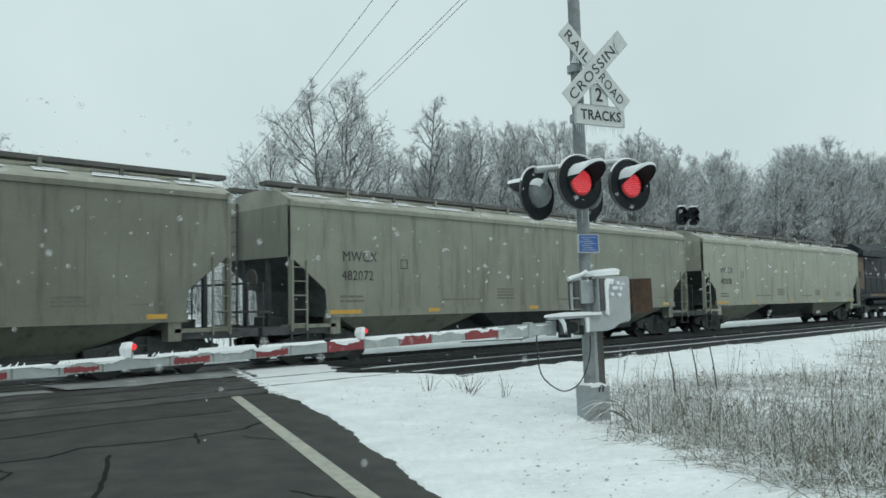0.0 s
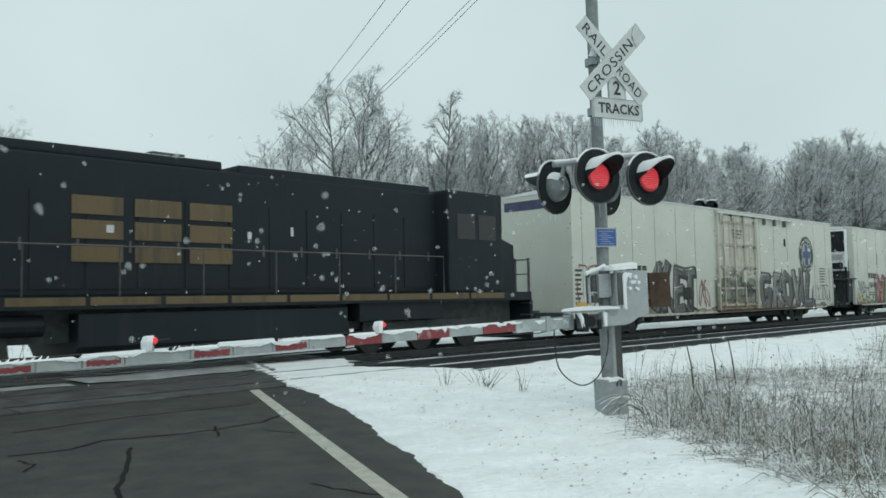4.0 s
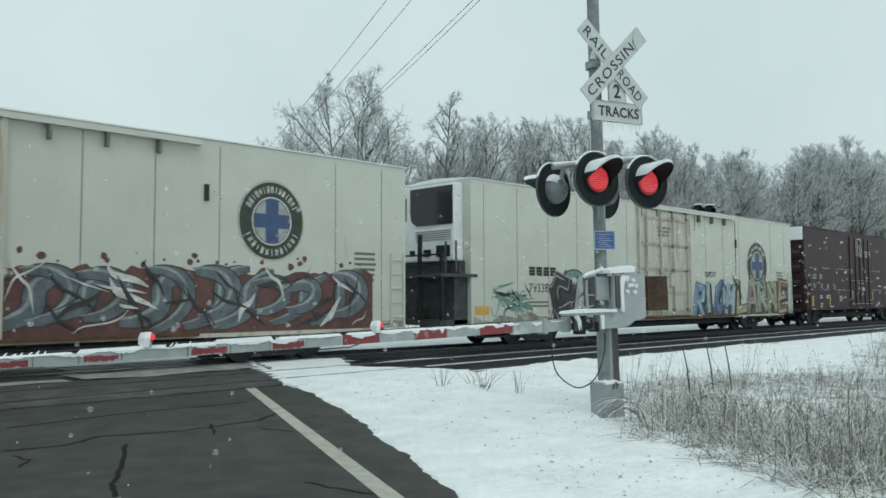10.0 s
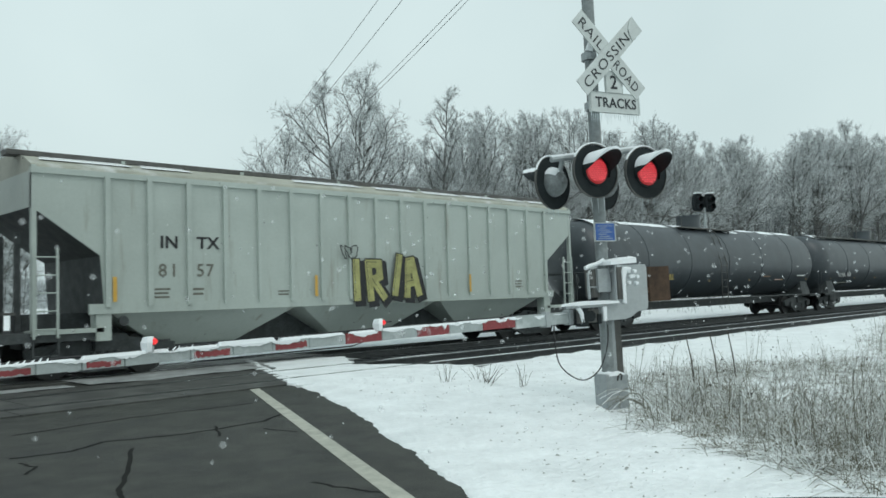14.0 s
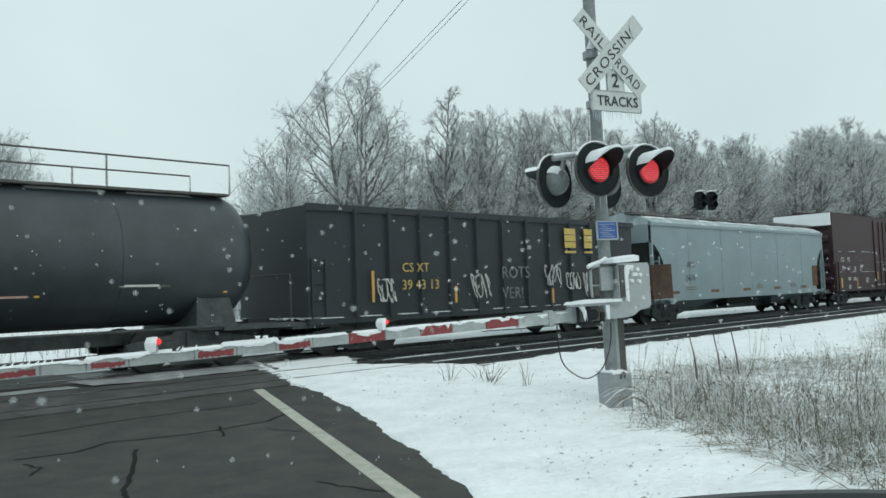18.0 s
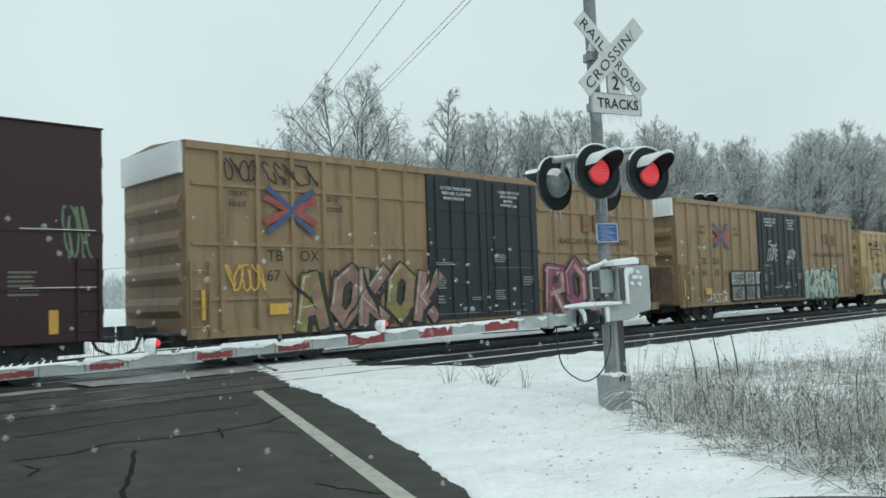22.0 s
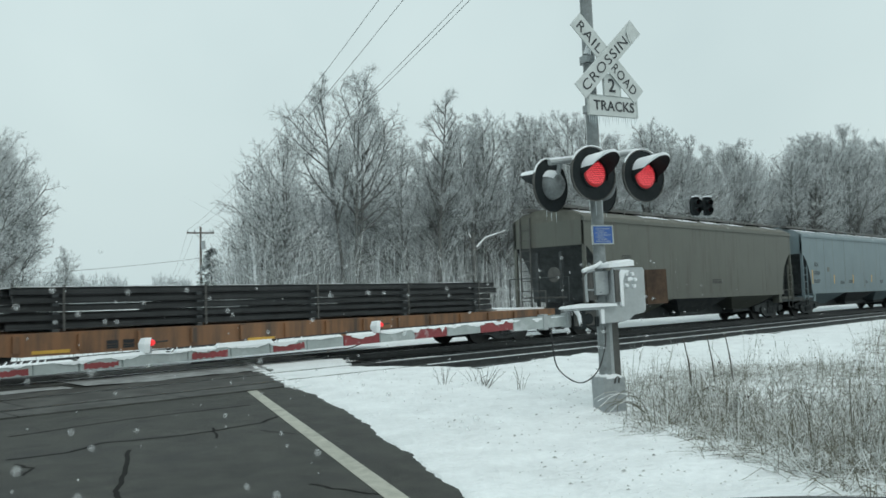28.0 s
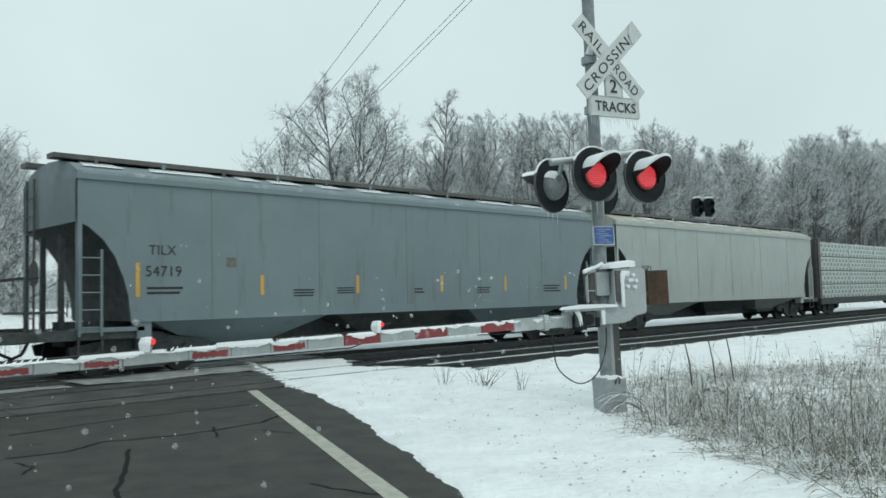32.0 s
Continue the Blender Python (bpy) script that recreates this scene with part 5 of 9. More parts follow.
def ribbed_boxcar(label, at, L, top, skin, ribs, door, door_mat, cross=()):
    car = railcar("ribbed_boxcar", label, at, "boxcar")
    box_body(car, L, 0.98, top, skin, skin)
    end_face(car, L, top, skin)
    part("side_sill", Shape().box(0, L, NEAR - 0.04, NEAR, 0.90, 1.08), skin, car)
    part("top_chord", Shape().box(0, L, NEAR - 0.07, NEAR, top - 0.14, top), skin, car)
    for x in ribs:
        part("side_post", Shape().prism([(x - 0.075, NEAR), (x - 0.045, NEAR - 0.075), (x + 0.045, NEAR - 0.075), (x + 0.075, NEAR)], "z", 1.05, top - 0.10), skin, car)
    for z in cross:
        for x0, x1 in ((0.12, door[0] - 0.1), (door[1] + 0.1, L - 0.12)):
            part("cross_rib", Shape().box(x0, x1, NEAR - 0.045, NEAR, z - 0.04, z + 0.04), skin, car)
    half = (door[0] + door[1]) / 2
    for a, b in ((door[0], half - 0.02), (half + 0.02, door[1])) if door[1] - door[0] > 4 else ((door[0], door[1]),):
        d = part("door", Shape().box(a, b, NEAR - 0.07, NEAR, 1.0, top - 0.12), door_mat, car, "dark sliding door")
        for k in range(4):
            x = a + (b - a) * (k + 0.5) / 4
            part("door_bar", Shape().tube([(x, NEAR - 0.10, 1.05), (x, NEAR - 0.10, top - 0.2)], 0.02, 6), door_mat, d)
        for z in (2.0, 3.0, 4.0):
            part("door_rib", Shape().box(a + 0.05, b - 0.05, NEAR - 0.09, NEAR - 0.07, z - 0.03, z + 0.03), door_mat, d)
    part("door_track", Shape().box(door[0] - 0.1, min(L, door[1] + 2.2), NEAR - 0.13, NEAR, 0.86, 0.92), STEELBAR, car)
    running_gear(car, L, 2.75)
    brake_gear(car, L / 2 - 1)
    ladder(car, 0.06, 0.5, 0.95, 2.55, 4, skin, NEAR - 0.09)
    ladder(car, L - 0.5, L - 0.06, 0.95, 2.55, 4, skin, NEAR - 0.09)
    return car


def crossed_arrows(car, x, z, w, h, y):
    """The pool's emblem: two crossing bands."""
    red = colour("emblem_red", (0.36, 0.08, 0.075))
    for m, dy, half, curves in ((red, 0.0, 0.075, ((-0.5, 0.28, -0.02, 0.0), (-0.5, -0.28, -0.02, 0.0), (0.5, 0.28, 0.06, 0.0), (0.5, -0.28, 0.06, 0.0))),
                                (BLUE, 0.003, 0.065, ((-0.45, 0.5, 0.04, 0.0), (-0.45, -0.5, 0.04, 0.0), (0.45, 0.5, 0.06, 0.12), (0.45, -0.5, 0.06, -0.12)))):
        s = Shape()
        for k, (x0, z0, x1, z1) in enumerate(curves):
            dy += 0.0004
            d = Vector(((x1 - x0) * w, (z1 - z0) * h)).normalized()
            n = Vector((-d.y, d.x)) * half
            p, q = (x + x0 * w, z + z0 * h), (x + x1 * w, z + z1 * h)
            s.add([(p[0] - n.x, y - dy, p[1] - n.y), (q[0] - n.x, y - dy, q[1] - n.y), (q[0] + n.x, y - dy, q[1] + n.y), (p[0] + n.x, y - dy, p[1] + n.y)], [(0, 1, 2, 3)])
        part("emblem_band", s, m, car)


TRIBS = (0.82, 1.75, 2.7, 3.62, 4.54, 5.40, 6.28, 12.75, 13.68, 14.62, 15.55, 16.45, 17.35, 18.2)
for at, num, pale in ((305.52, "67 15 19", False), (326.0, "66 81 83", True)):
    car = ribbed_boxcar("ochre high boxcar with a black double door and large graffiti", at, 18.85, 5.02, OCHRE, TRIBS, (7.1, 11.82), BLACKCAR, () if pale else (1.75, 2.95, 4.2))
    part("end_cap", Shape().box(-0.10, 0.0, -1.45, 1.5, 4.40, 5.04), CAP, car, "snow-dusted pale end panel")
    y = NEAR - 0.080
    crossed_arrows(car, 2.64 if not pale else 3.5, 3.72, 1.45, 1.0, y)
    text(car, "any\nroad", 3.68 if not pale else 4.55, 3.98, 0.17, MARK, 1.0, y)
    text(car, "next\nload", 1.0 if not pale else 1.7, 3.98, 0.17, MARK, 1.0, y)
    for word, x in (("TB", 1.95), ("OX", 2.85), (num[:2], 1.93), (num[3:5], 2.85), (num[6:], 3.62)) if not pale else (("TB", 1.72), ("OX", 2.67), ("6", 0.95), ("68", 1.75), ("18", 2.80), ("3", 3.68)):
        text(car, word, x, 2.58 if word in ("TB", "OX") else 2.12, 0.26, MARK, 0.98, y)
    tx = 14.25 if not pale else 14.5
    blocks(car, 3, tx, tx + 1.75, 3.60, 4.12, colour("faded_brown", (0.235, 0.115, 0.07)), y, 0.2)
    text(car, "RAILCAR POOLING EXPERTS", 12.95 if not pale else 13.2, 3.20 if not pale else 3.0, 0.19, MARK, 1.10, y)
    for k, line in enumerate(("CLOSE THIS DOOR", "BEFORE CLOSING", "MAIN DOOR")):
        text(car, line, 7.55 + 0.06 * k, 4.52 - 0.13 * k, 0.085, MARKW, 1.15, NEAR - 0.125, 0.002)
    for k, line in enumerate(("CLOSE AND LOCK", "BOTH DOORS", "BEFORE", "MOVING CAR")):
        text(car, line, 9.95 + (0.0, 0.12, 0.25, 0.12)[k], 4.55 - 0.12 * k, 0.08, MARKW, 1.0, NEAR - 0.125, 0.002)
    small_print(car, [(7.3, 8.1, 2.5, 2.6, 2), (7.35, 7.7, 1.85, 2.2, 5), (7.35, 7.65, 1.45, 1.7, 3), (8.7, 9.1, 1.5, 1.62, 2), (9.7, 10.2, 1.5, 1.8, 5), (9.7, 10.3, 2.6, 2.85, 4), (11.0, 11.5, 1.9, 2.2, 4)], DIMWHITE, NEAR - 0.125)
    small_print(car, [(7.2, 9.3, 1.14, 1.17, 1), (9.6, 11.6, 1.14, 1.17, 1), (9.6, 11.6, 2.42, 2.44, 1)], DIMWHITE, NEAR - 0.125)
    patch(car, 2.0, 2.5, 1.35, 1.6, TAPE, y, "notice")
    for x in (0.3, 6.5, 12.1, 16.7):
        patch(car, x, x + 0.09, 1.3, 1.95, TAPE, y)
    if not pale:
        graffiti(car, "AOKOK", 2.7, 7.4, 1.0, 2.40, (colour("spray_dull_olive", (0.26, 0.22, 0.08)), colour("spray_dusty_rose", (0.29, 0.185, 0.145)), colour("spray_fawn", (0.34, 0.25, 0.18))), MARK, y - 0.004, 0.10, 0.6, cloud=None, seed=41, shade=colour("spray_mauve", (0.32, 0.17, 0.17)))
        graffiti(car, "ROBOK", 12.05, 17.8, 0.98, 2.62, colour("spray_wine", (0.25, 0.075, 0.13)), MARK, y - 0.004, 0.09, 0.15, seed=42, shade=PINK)
        scrawl(car, 0.9, 1.7, 4.3, 4.75, MARK, 43, 4, 0.02, y)
        scrawl(car, 1.9, 3.4, 4.3, 4.75, MARK, 44, 5, 0.02, y)
        scrawl(car, 0.9, 1.9, 1.9, 2.5, TAPE, 45, 5, 0.02, y)
    else:
        for a, b in ((4.2, 5.45), (5.5, 6.45), (6.5, 6.95)):
            patch(car, a, b, 1.0, 2.32, MARK, y - 0.004, "sprayed_patch")
            patch(car, a + 0.06, b - 0.05, 1.72, 2.26, colour("spray_grey", (0.29, 0.315, 0.29)), y - 0.008, "sprayed_patch")
            patch(car, a + 0.10, b - 0.07, 1.06, 1.62, colour("spray_mid_grey", (0.21, 0.225, 0.205)), y - 0.008, "sprayed_patch")
        tag(car, "SEP", 4.4, 5.3, 1.80, 2.10, MARK, 0.022, y - 0.012)
        tag(car, "SS", 5.62, 6.2, 1.78, 2.14, MARK, 0.022, y - 0.012)
        tag(car, "BE", 4.5, 5.1, 1.15, 1.5, MARK, 0.018, y - 0.012)
        scrawl(car, 5.6, 6.3, 1.15, 1.55, MARK, 57, 3, 0.02, y - 0.012)
        graffiti(car, "KROW", 12.15, 15.9, 1.0, 2.35, colour("spray_pale_green", (0.46, 0.52, 0.42)), colour("spray_bottle", (0.06, 0.13, 0.13)), y - 0.004, 0.09, 0.8, seed=47, shade=TEAL, cloud=colour("spray_bone", (0.42, 0.44, 0.36)))
        text(car, "HICCUP", 2.35, 1.02, 0.38, CHALK, 0.75, y)
        tag(car, "DOME", 7.75, 8.85, 2.75, 3.35, CHALK, 0.018, NEAR - 0.13)
        scrawl(car, 8.0, 8.7, 3.42, 3.62, CHALK, 48, 1, 0.018, NEAR - 0.13)
        tag(car, "DOME", 9.95, 10.85, 2.95, 3.25, CHALK, 0.017, NEAR - 0.13)
        scrawl(car, 9.9, 10.5, 2.85, 2.95, CHALK, 49, 2, 0.017, NEAR - 0.13)
        text(car, "BULK", 17.9, 1.1, 0.2, CHALK, 0.8, y)

RRIBS = (0.9, 1.78, 2.66, 3.54, 4.42, 5.3, 9.9, 10.7, 11.5, 12.3, 13.1, 14.0, 14.9)
for at, num, first in ((346.1, "40 104", True), (363.08, "41 335", False)):
    car = ribbed_boxcar("yellow ribbed boxcar with a black sliding door and bold graffiti" if first else "yellow ribbed boxcar with a black sliding door and whitish tags", at, 15.75, 4.42, YELLOWBOX, RRIBS, (6.32, 9.24), BLACKCAR)
    part("roof_ridge", Shape().prism([(-1.5, 4.45), (0, 4.66), (1.5, 4.45)], "x", 0.0, 15.75), mat("dull_roof", (0.40, 0.33, 0.20), 0.7, var=0.2, dirt=(0.72, 0.74, 0.74), dirt_at=0.55), car)
    y = NEAR - 0.080
    s = Shape()
    for a, b, z0, z1 in ((1.2, 1.75, 3.7, 3.8), (1.2, 1.3, 3.62, 3.9), (2.0, 2.6, 3.62, 3.72), (2.0, 2.6, 3.84, 3.92), (2.5, 2.6, 3.62, 3.92), (3.0, 3.1, 3.62, 3.92), (3.65, 3.78, 3.55, 4.0),
                         (3.95, 4.05, 3.3, 3.85), (4.0, 4.4, 3.3, 3.4), (4.3, 4.4, 3.3, 3.6), (4.8, 5.3, 3.3, 3.38), (4.8, 5.3, 3.52, 3.6), (4.8, 4.9, 3.3, 3.6), (5.2, 5.3, 3.3, 3.6)):
        s.box(a, b, y, y + 0.003, z0, z1)
    part("emblem_block", s, MARK, car)
    part("emblem_outline", Shape().bars([(a, b, y, y + 0.003, c, d) for a, b, c, d in ((1.3, 3.2, 3.44, 3.5), (1.3, 1.36, 2.94, 3.5), (1.3, 1.95, 2.94, 3.0), (1.9, 1.96, 2.94, 3.25), (1.9, 2.6, 3.2, 3.25), (2.55, 2.6, 2.94, 3.25), (2.55, 2.62, 2.94, 3.0), (3.14, 3.2, 3.1, 3.5), (2.6, 3.2, 3.1, 3.15))]), MARK, car)
    text(car, "RB OX", 2.04, 2.52, 0.2, MARK, 0.95, y)
    text(car, num, 2.16, 2.20, 0.19, MARK, 0.95, y)
    text(car, "next\nload", 12.35, 3.60, 0.12, MARK, 1.0, y)
    crossed_arrows(car, 13.5, 3.55, 0.55, 0.5, y)
    text(car, "any\nroad", 14.2, 3.52, 0.12, MARK, 1.0, y)
    for x in (0.3, 5.7, 10.3):
        patch(car, x, x + 0.09, 1.3, 1.95, TAPE, y)
    if first:
        wildstyle(car, 3.9, 10.9, 1.0, 2.95, TEAL, MARK, AQUA, 51, 5, y - 0.012)
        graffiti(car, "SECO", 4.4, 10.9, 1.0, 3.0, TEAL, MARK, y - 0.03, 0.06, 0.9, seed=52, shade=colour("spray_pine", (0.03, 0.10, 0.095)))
        flourish(car, 3.9, 11.0, 1.0, 2.9, MARK, CHALK, y - 0.05, 51, 40)
        part("sprayed_ring", Shape().disc((3.45, y - 0.01, 1.5), (0, -1, 0), 0.62, 0.003, 28), CHARCOAL, car)
        part("sprayed_ring", Shape().disc((3.45, y - 0.016, 1.5), (0, -1, 0), 0.30, 0.003, 24), SILVER, car)
        for cx, cz, r, m, dy in ((12.2, 2.35, 0.56, MARK, 0), (12.2, 2.35, 0.50, CHALK, 0.004), (12.2, 2.25, 0.28, MARK, 0.008), (12.2, 2.18, 0.2, PINK, 0.012), (11.85, 2.95, 0.18, CHALK, 0.002), (12.55, 2.95, 0.18, CHALK, 0.002), (12.2, 1.45, 0.42, CHALK, 0.002)):
            part("sprayed_disc", Shape().disc((cx, y - 0.01 - dy, cz), (0, -1, 0), r, 0.002, 24), m, car)
        scrawl(car, 1.2, 2.9, 1.2, 2.1, CHALK, 52, 6, 0.05, y)
        scrawl(car, 14.3, 15.3, 1.1, 3.2, MARK, 53, 7, 0.02, y)
        small_print(car, [(0.95, 1.6, 1.3, 1.7, 4), (13.0, 13.6, 1.3, 1.6, 4)], FAINT, y)
    else:
        scrawl(car, 9.9, 15.4, 1.1, 2.2, CHALK, 54, 12, 0.06, y)
        scrawl(car, 10.2, 15.2, 1.3, 2.1, MARK, 55, 9, 0.03, y)
        scrawl(car, 0.8, 5.6, 1.2, 1.9, SILVER, 56, 9, 0.03, y)


# ---- tank cars ----
TANKBLACK = mat("tank_black_paint", (0.048, 0.058, 0.066), 0.42, var=0.2, scale=1.5, fine=20, dirt=(0.085, 0.095, 0.10), dirt_at=0.6)
def tank_car(label, at, length, num, ink, full_rail):
    car = railcar("tank_car", label, at)
    r, zc, n = 1.50, 2.68, 40
    ring = lambda x, rr: [(x, rr * math.cos(2 * math.pi * k / n), zc + rr * math.sin(2 * math.pi * k / n)) for k in range(n)]
    prof = [(0.0, 0.12), (0.04, 0.5), (0.12, 0.82), (0.26, 1.12), (0.46, 1.34), (0.70, 1.46), (0.95, 1.50)]
    rings = [ring(x, rr) for x, rr in prof] + [ring(length * k / 8, r) for k in range(1, 8)] + [ring(length - x, rr) for x, rr in reversed(prof)]
    part("tank", Shape().loft(rings), TANKBLACK, car, smooth=True)
    for k in range(1, 6):
        x = length * k / 6
        part("tank_band", Shape().loft([ring(x - 0.03, r + 0.012), ring(x + 0.03, r + 0.012)]), TANKBLACK, car, smooth=True)
    snow = Shape()
    rnd = random.Random(int(at))
    for k in range(9):
        x = 0.7 + k * (length - 1.6) / 9
        w = rnd.uniform(1.2, 2.0)
        rows = [[(x + w * i / 5, (r + 0.012) * math.cos(q), zc + (r + 0.012) * math.sin(q)) for i in range(6)] for q in (radians(a + rnd.uniform(-3, 3)) for a in (232 - 180, 100, 112, 122))]
        rows = [[(x + w * i / 5 + rnd.uniform(-.08, .08), -(r + 0.012) * math.cos(radians(a)), zc + (r + 0.012) * math.sin(radians(a))) for i in range(6)] for a in (96, 84, 72, 62 + rnd.uniform(-7, 5))]
        snow.add([p for row in rows for p in row], [(j * 6 + i, j * 6 + i + 1, (j + 1) * 6 + i + 1, (j + 1) * 6 + i) for j in range(3) for i in range(5)])
    part("top_snow", snow, CAP, car, "settled snow along the top")
    part("underframe", Shape().box(-0.9, length + 0.9, -0.3, 0.3, 0.72, 1.05), UNDER, car)
    for x in (-0.75, length - 1.2):
        part("end_platform", Shape().box(x, x + 1.95, -1.48, 1.48, 1.02, 1.12), UNDER, car)
    for x in (1.3, length - 1.3):
        part("saddle", Shape().loft([[(x - 0.5, -1.35, 1.05), (x + 0.5, -1.35, 1.05), (x + 0.5, 1.35, 1.05), (x - 0.5, 1.35, 1.05)], [(x - 0.4, -1.2, 1.75), (x + 0.4, -1.2, 1.75), (x + 0.4, 1.2, 1.75), (x - 0.4, 1.2, 1.75)]]), UNDER, car)
    part("running_pipe", Shape().tube([(1.2, -1.45, 1.12), (length - 1.2, -1.45, 1.12)], 0.035, 8), UNDER, car)
    for x in (-0.6, length + 0.6):
        part("end_rail", Shape().tube([(x, -1.4, 1.1), (x, -1.4, 2.25), (x, 1.4, 2.25), (x, 1.4, 1.1)], 0.022, 6), UNDER, car)
    part("brake_wheel", Shape().disc((-0.5, -0.7, 2.0), (1, 0, 0), 0.25, 0.03, 14).box(-0.5, -0.44, -0.74, -0.66, 1.1, 2.0), UNDER, car)
    mid = length * (0.505 if full_rail else 0.465)
    dome = part("manway_housing", Shape().disc((mid, 0, zc + r - 0.06), (0, 0, 1), 0.50, 0.46, 24), TANKBLACK, car, smooth=True)
    part("housing_lid", Shape().disc((mid, 0, zc + r + 0.40), (0, 0, 1), 0.53, 0.05, 24), TANKBLACK, dome)
    a, b = (0.9, length - 0.7) if full_rail else (mid - 2.3, mid + 2.3)
    part("walkway", Shape().box(a, b, -0.95, -0.62, zc + r - 0.16, zc + r - 0.11).box(a, b, 0.62, 0.95, zc + r - 0.16, zc + r - 0.11), STEELBAR, car)
    for y in (-0.95, 0.95):
        rail_ = Shape()
        cut = ((a, mid - 0.9), (mid + 0.9, b)) if full_rail else ((a, b),)
        for p, q in cut:
            rail_.tube([(p, y, zc + r - 0.12), (p, y, zc + r + 0.50), (q, y, zc + r + 0.50), (q, y, zc + r - 0.12)], 0.020, 6)
            m = max(2, int((q - p) / 2.4))
            for k in range(1, m):
                x = p + (q - p) * k / m
                rail_.tube([(x, y, zc + r - 0.12), (x, y, zc + r + 0.50)], 0.018, 6)
        part("hand_rail", rail_, STEELBAR, car)
    ld = Shape()
    for x in (mid - 0.25, mid + 0.25):
        ld.tube([(x, -1.56, 1.1), (x, -1.58, 2.6), (x, -1.25, 3.6), (x, -0.95, 4.06)], 0.02, 6)
    for k in range(9):
        z = 1.3 + k * 0.3
        yy = -1.57 if z < 2.6 else -1.57 + (z - 2.6) * 0.36
        ld.tube([(mid - 0.25, yy, z), (mid + 0.25, yy, z)], 0.014, 5)
    if not full_rail:
        part("side_ladder", ld, STEELBAR, car)

    def on_tank(z):
        return -math.sqrt(max(0.01, r * r - (z - zc) ** 2)) - 0.012

    nx = 2.15 if full_rail else 2.95
    text(car, num, nx, 1.95, 0.25, ink, 1.0, on_tank(2.05) - 0.03, spacing=1.2 if full_rail else 1.05)
    small_print(car, [(nx, nx + 1.9, 1.62, 1.80, 2)], FAINT, on_tank(1.65) - 0.005)
    for x in (1.35, 4.9, 8.2, 11.9, 15.4, length - 1.1):
        patch(car, x, x + 0.10, 1.85, 2.4, TAPE, on_tank(1.85) - 0.01)
    patch(car, 13.2, 14.0, 2.0, 2.25, ORANGE, on_tank(2.0) - 0.01, "notice")
    patch(car, 14.6, 15.3, 1.85, 2.15, PINK, on_tank(1.85) - 0.01, "notice")
    patch(car, 17.0, 18.1, 2.0, 2.5, STEELBAR, on_tank(2.0) - 0.01, "data_plate")
    small_print(car, [(17.05, 18.05, 2.02, 2.48, 5)], MARKW, on_tank(2.0) - 0.014)
    pl = Shape().box(-0.16, 0.16, -0.004, 0.004, -0.16, 0.16).move(Matrix.Translation((length - 1.45, on_tank(1.4) - 0.02, 1.35)) @ Matrix.Rotation(radians(45), 4, "Y"))
    part("placard", pl, colour("placard_red", (0.5, 0.10, 0.09)), car)
    running_gear(car, length, 1.7)
    return car


tank_car("glossy black tank car with a fenced, snowy top platform", 212.9, 19.4, "UTLX 658382", MARKY, False)
tank_car("glossy black tank car with a long top handrail and white stencils", 233.1, 20.5, "GLNX 369", MARKW, True)

# ---- open hopper, black ----
car = railcar("open_hopper", "black ribbed open hopper with yellow blocks and chalky tags", 254.6)
L, top = 14.2, 3.86
ring = [(0, top), (0, 1.2), (1.3, 1.15), (L - 1.5, 1.15), (L - 1.45, 2.2), (L - 0.1, 2.35), (L, top)]
part("near_side", Shape().prism(ring, "y", NEAR, NEAR + 0.06), BLACKCAR, car)
part("far_side", Shape().prism(ring, "y", -NEAR - 0.06, -NEAR), BLACKCAR, car)
part("left_end", Shape().box(0.0, 0.08, NEAR + 0.06, -NEAR - 0.06, 1.2, top), BLACKCAR, car)
part("right_end", Shape().box(L - 0.1, L, NEAR + 0.06, -NEAR - 0.06, 2.3, top), BLACKCAR, car)
part("floor", Shape().add([(0.1, -1.48, 2.5), (2.5, -1.48, 1.1), (L - 3, -1.48, 1.1), (L - 0.2, -1.48, 2.5), (0.1, 1.48, 2.5), (2.5, 1.48, 1.1), (L - 3, 1.48, 1.1), (L - 0.2, 1.48, 2.5)],
                           [(0, 1, 5, 4), (1, 2, 6, 5), (2, 3, 7, 6)]), UNDER, car)
part("coal_load", Shape().box(0.2, L - 0.2, -1.47, 1.47, 3.0, 3.3), UNDER, car)
for y in (NEAR - 0.06, -NEAR - 0.04):
    part("top_chord", Shape().box(-0.03, L + 0.03, y, y + 0.10, top - 0.12, top + 0.04), BLACKCAR, car)
part("side_sill", Shape().box(0, L, NEAR - 0.05, NEAR + 0.1, 1.02, 1.16), BLACKCAR, car)
part("sill_snow", Shape().bars([(a, a + 0.7, NEAR - 0.06, NEAR, 1.16, 1.175) for a in np.arange(0.3, L - 1, 1.25)]), CAP, car)
for i in range(11):
    x = 1.45 + i * 1.12
    part("side_post", Shape().prism([(x - 0.08, NEAR), (x - 0.05, NEAR - 0.10), (x + 0.05, NEAR - 0.10), (x + 0.08, NEAR)], "z", 1.1, top - 0.05), BLACKCAR, car)
for x in (L - 1.0, L - 0.5, L - 0.03):
    part("end_post", Shape().box(x - 0.05, x + 0.05, NEAR, NEAR + 0.1, 1.1, 2.4), BLACKCAR, car)
for x0, x1 in ((-0.4, 1.0), (L - 1.4, L + 0.4)):
    part("end_sill", Shape().box(x0, x1, -1.45, 1.45, 0.95, 1.1), UNDER, car)
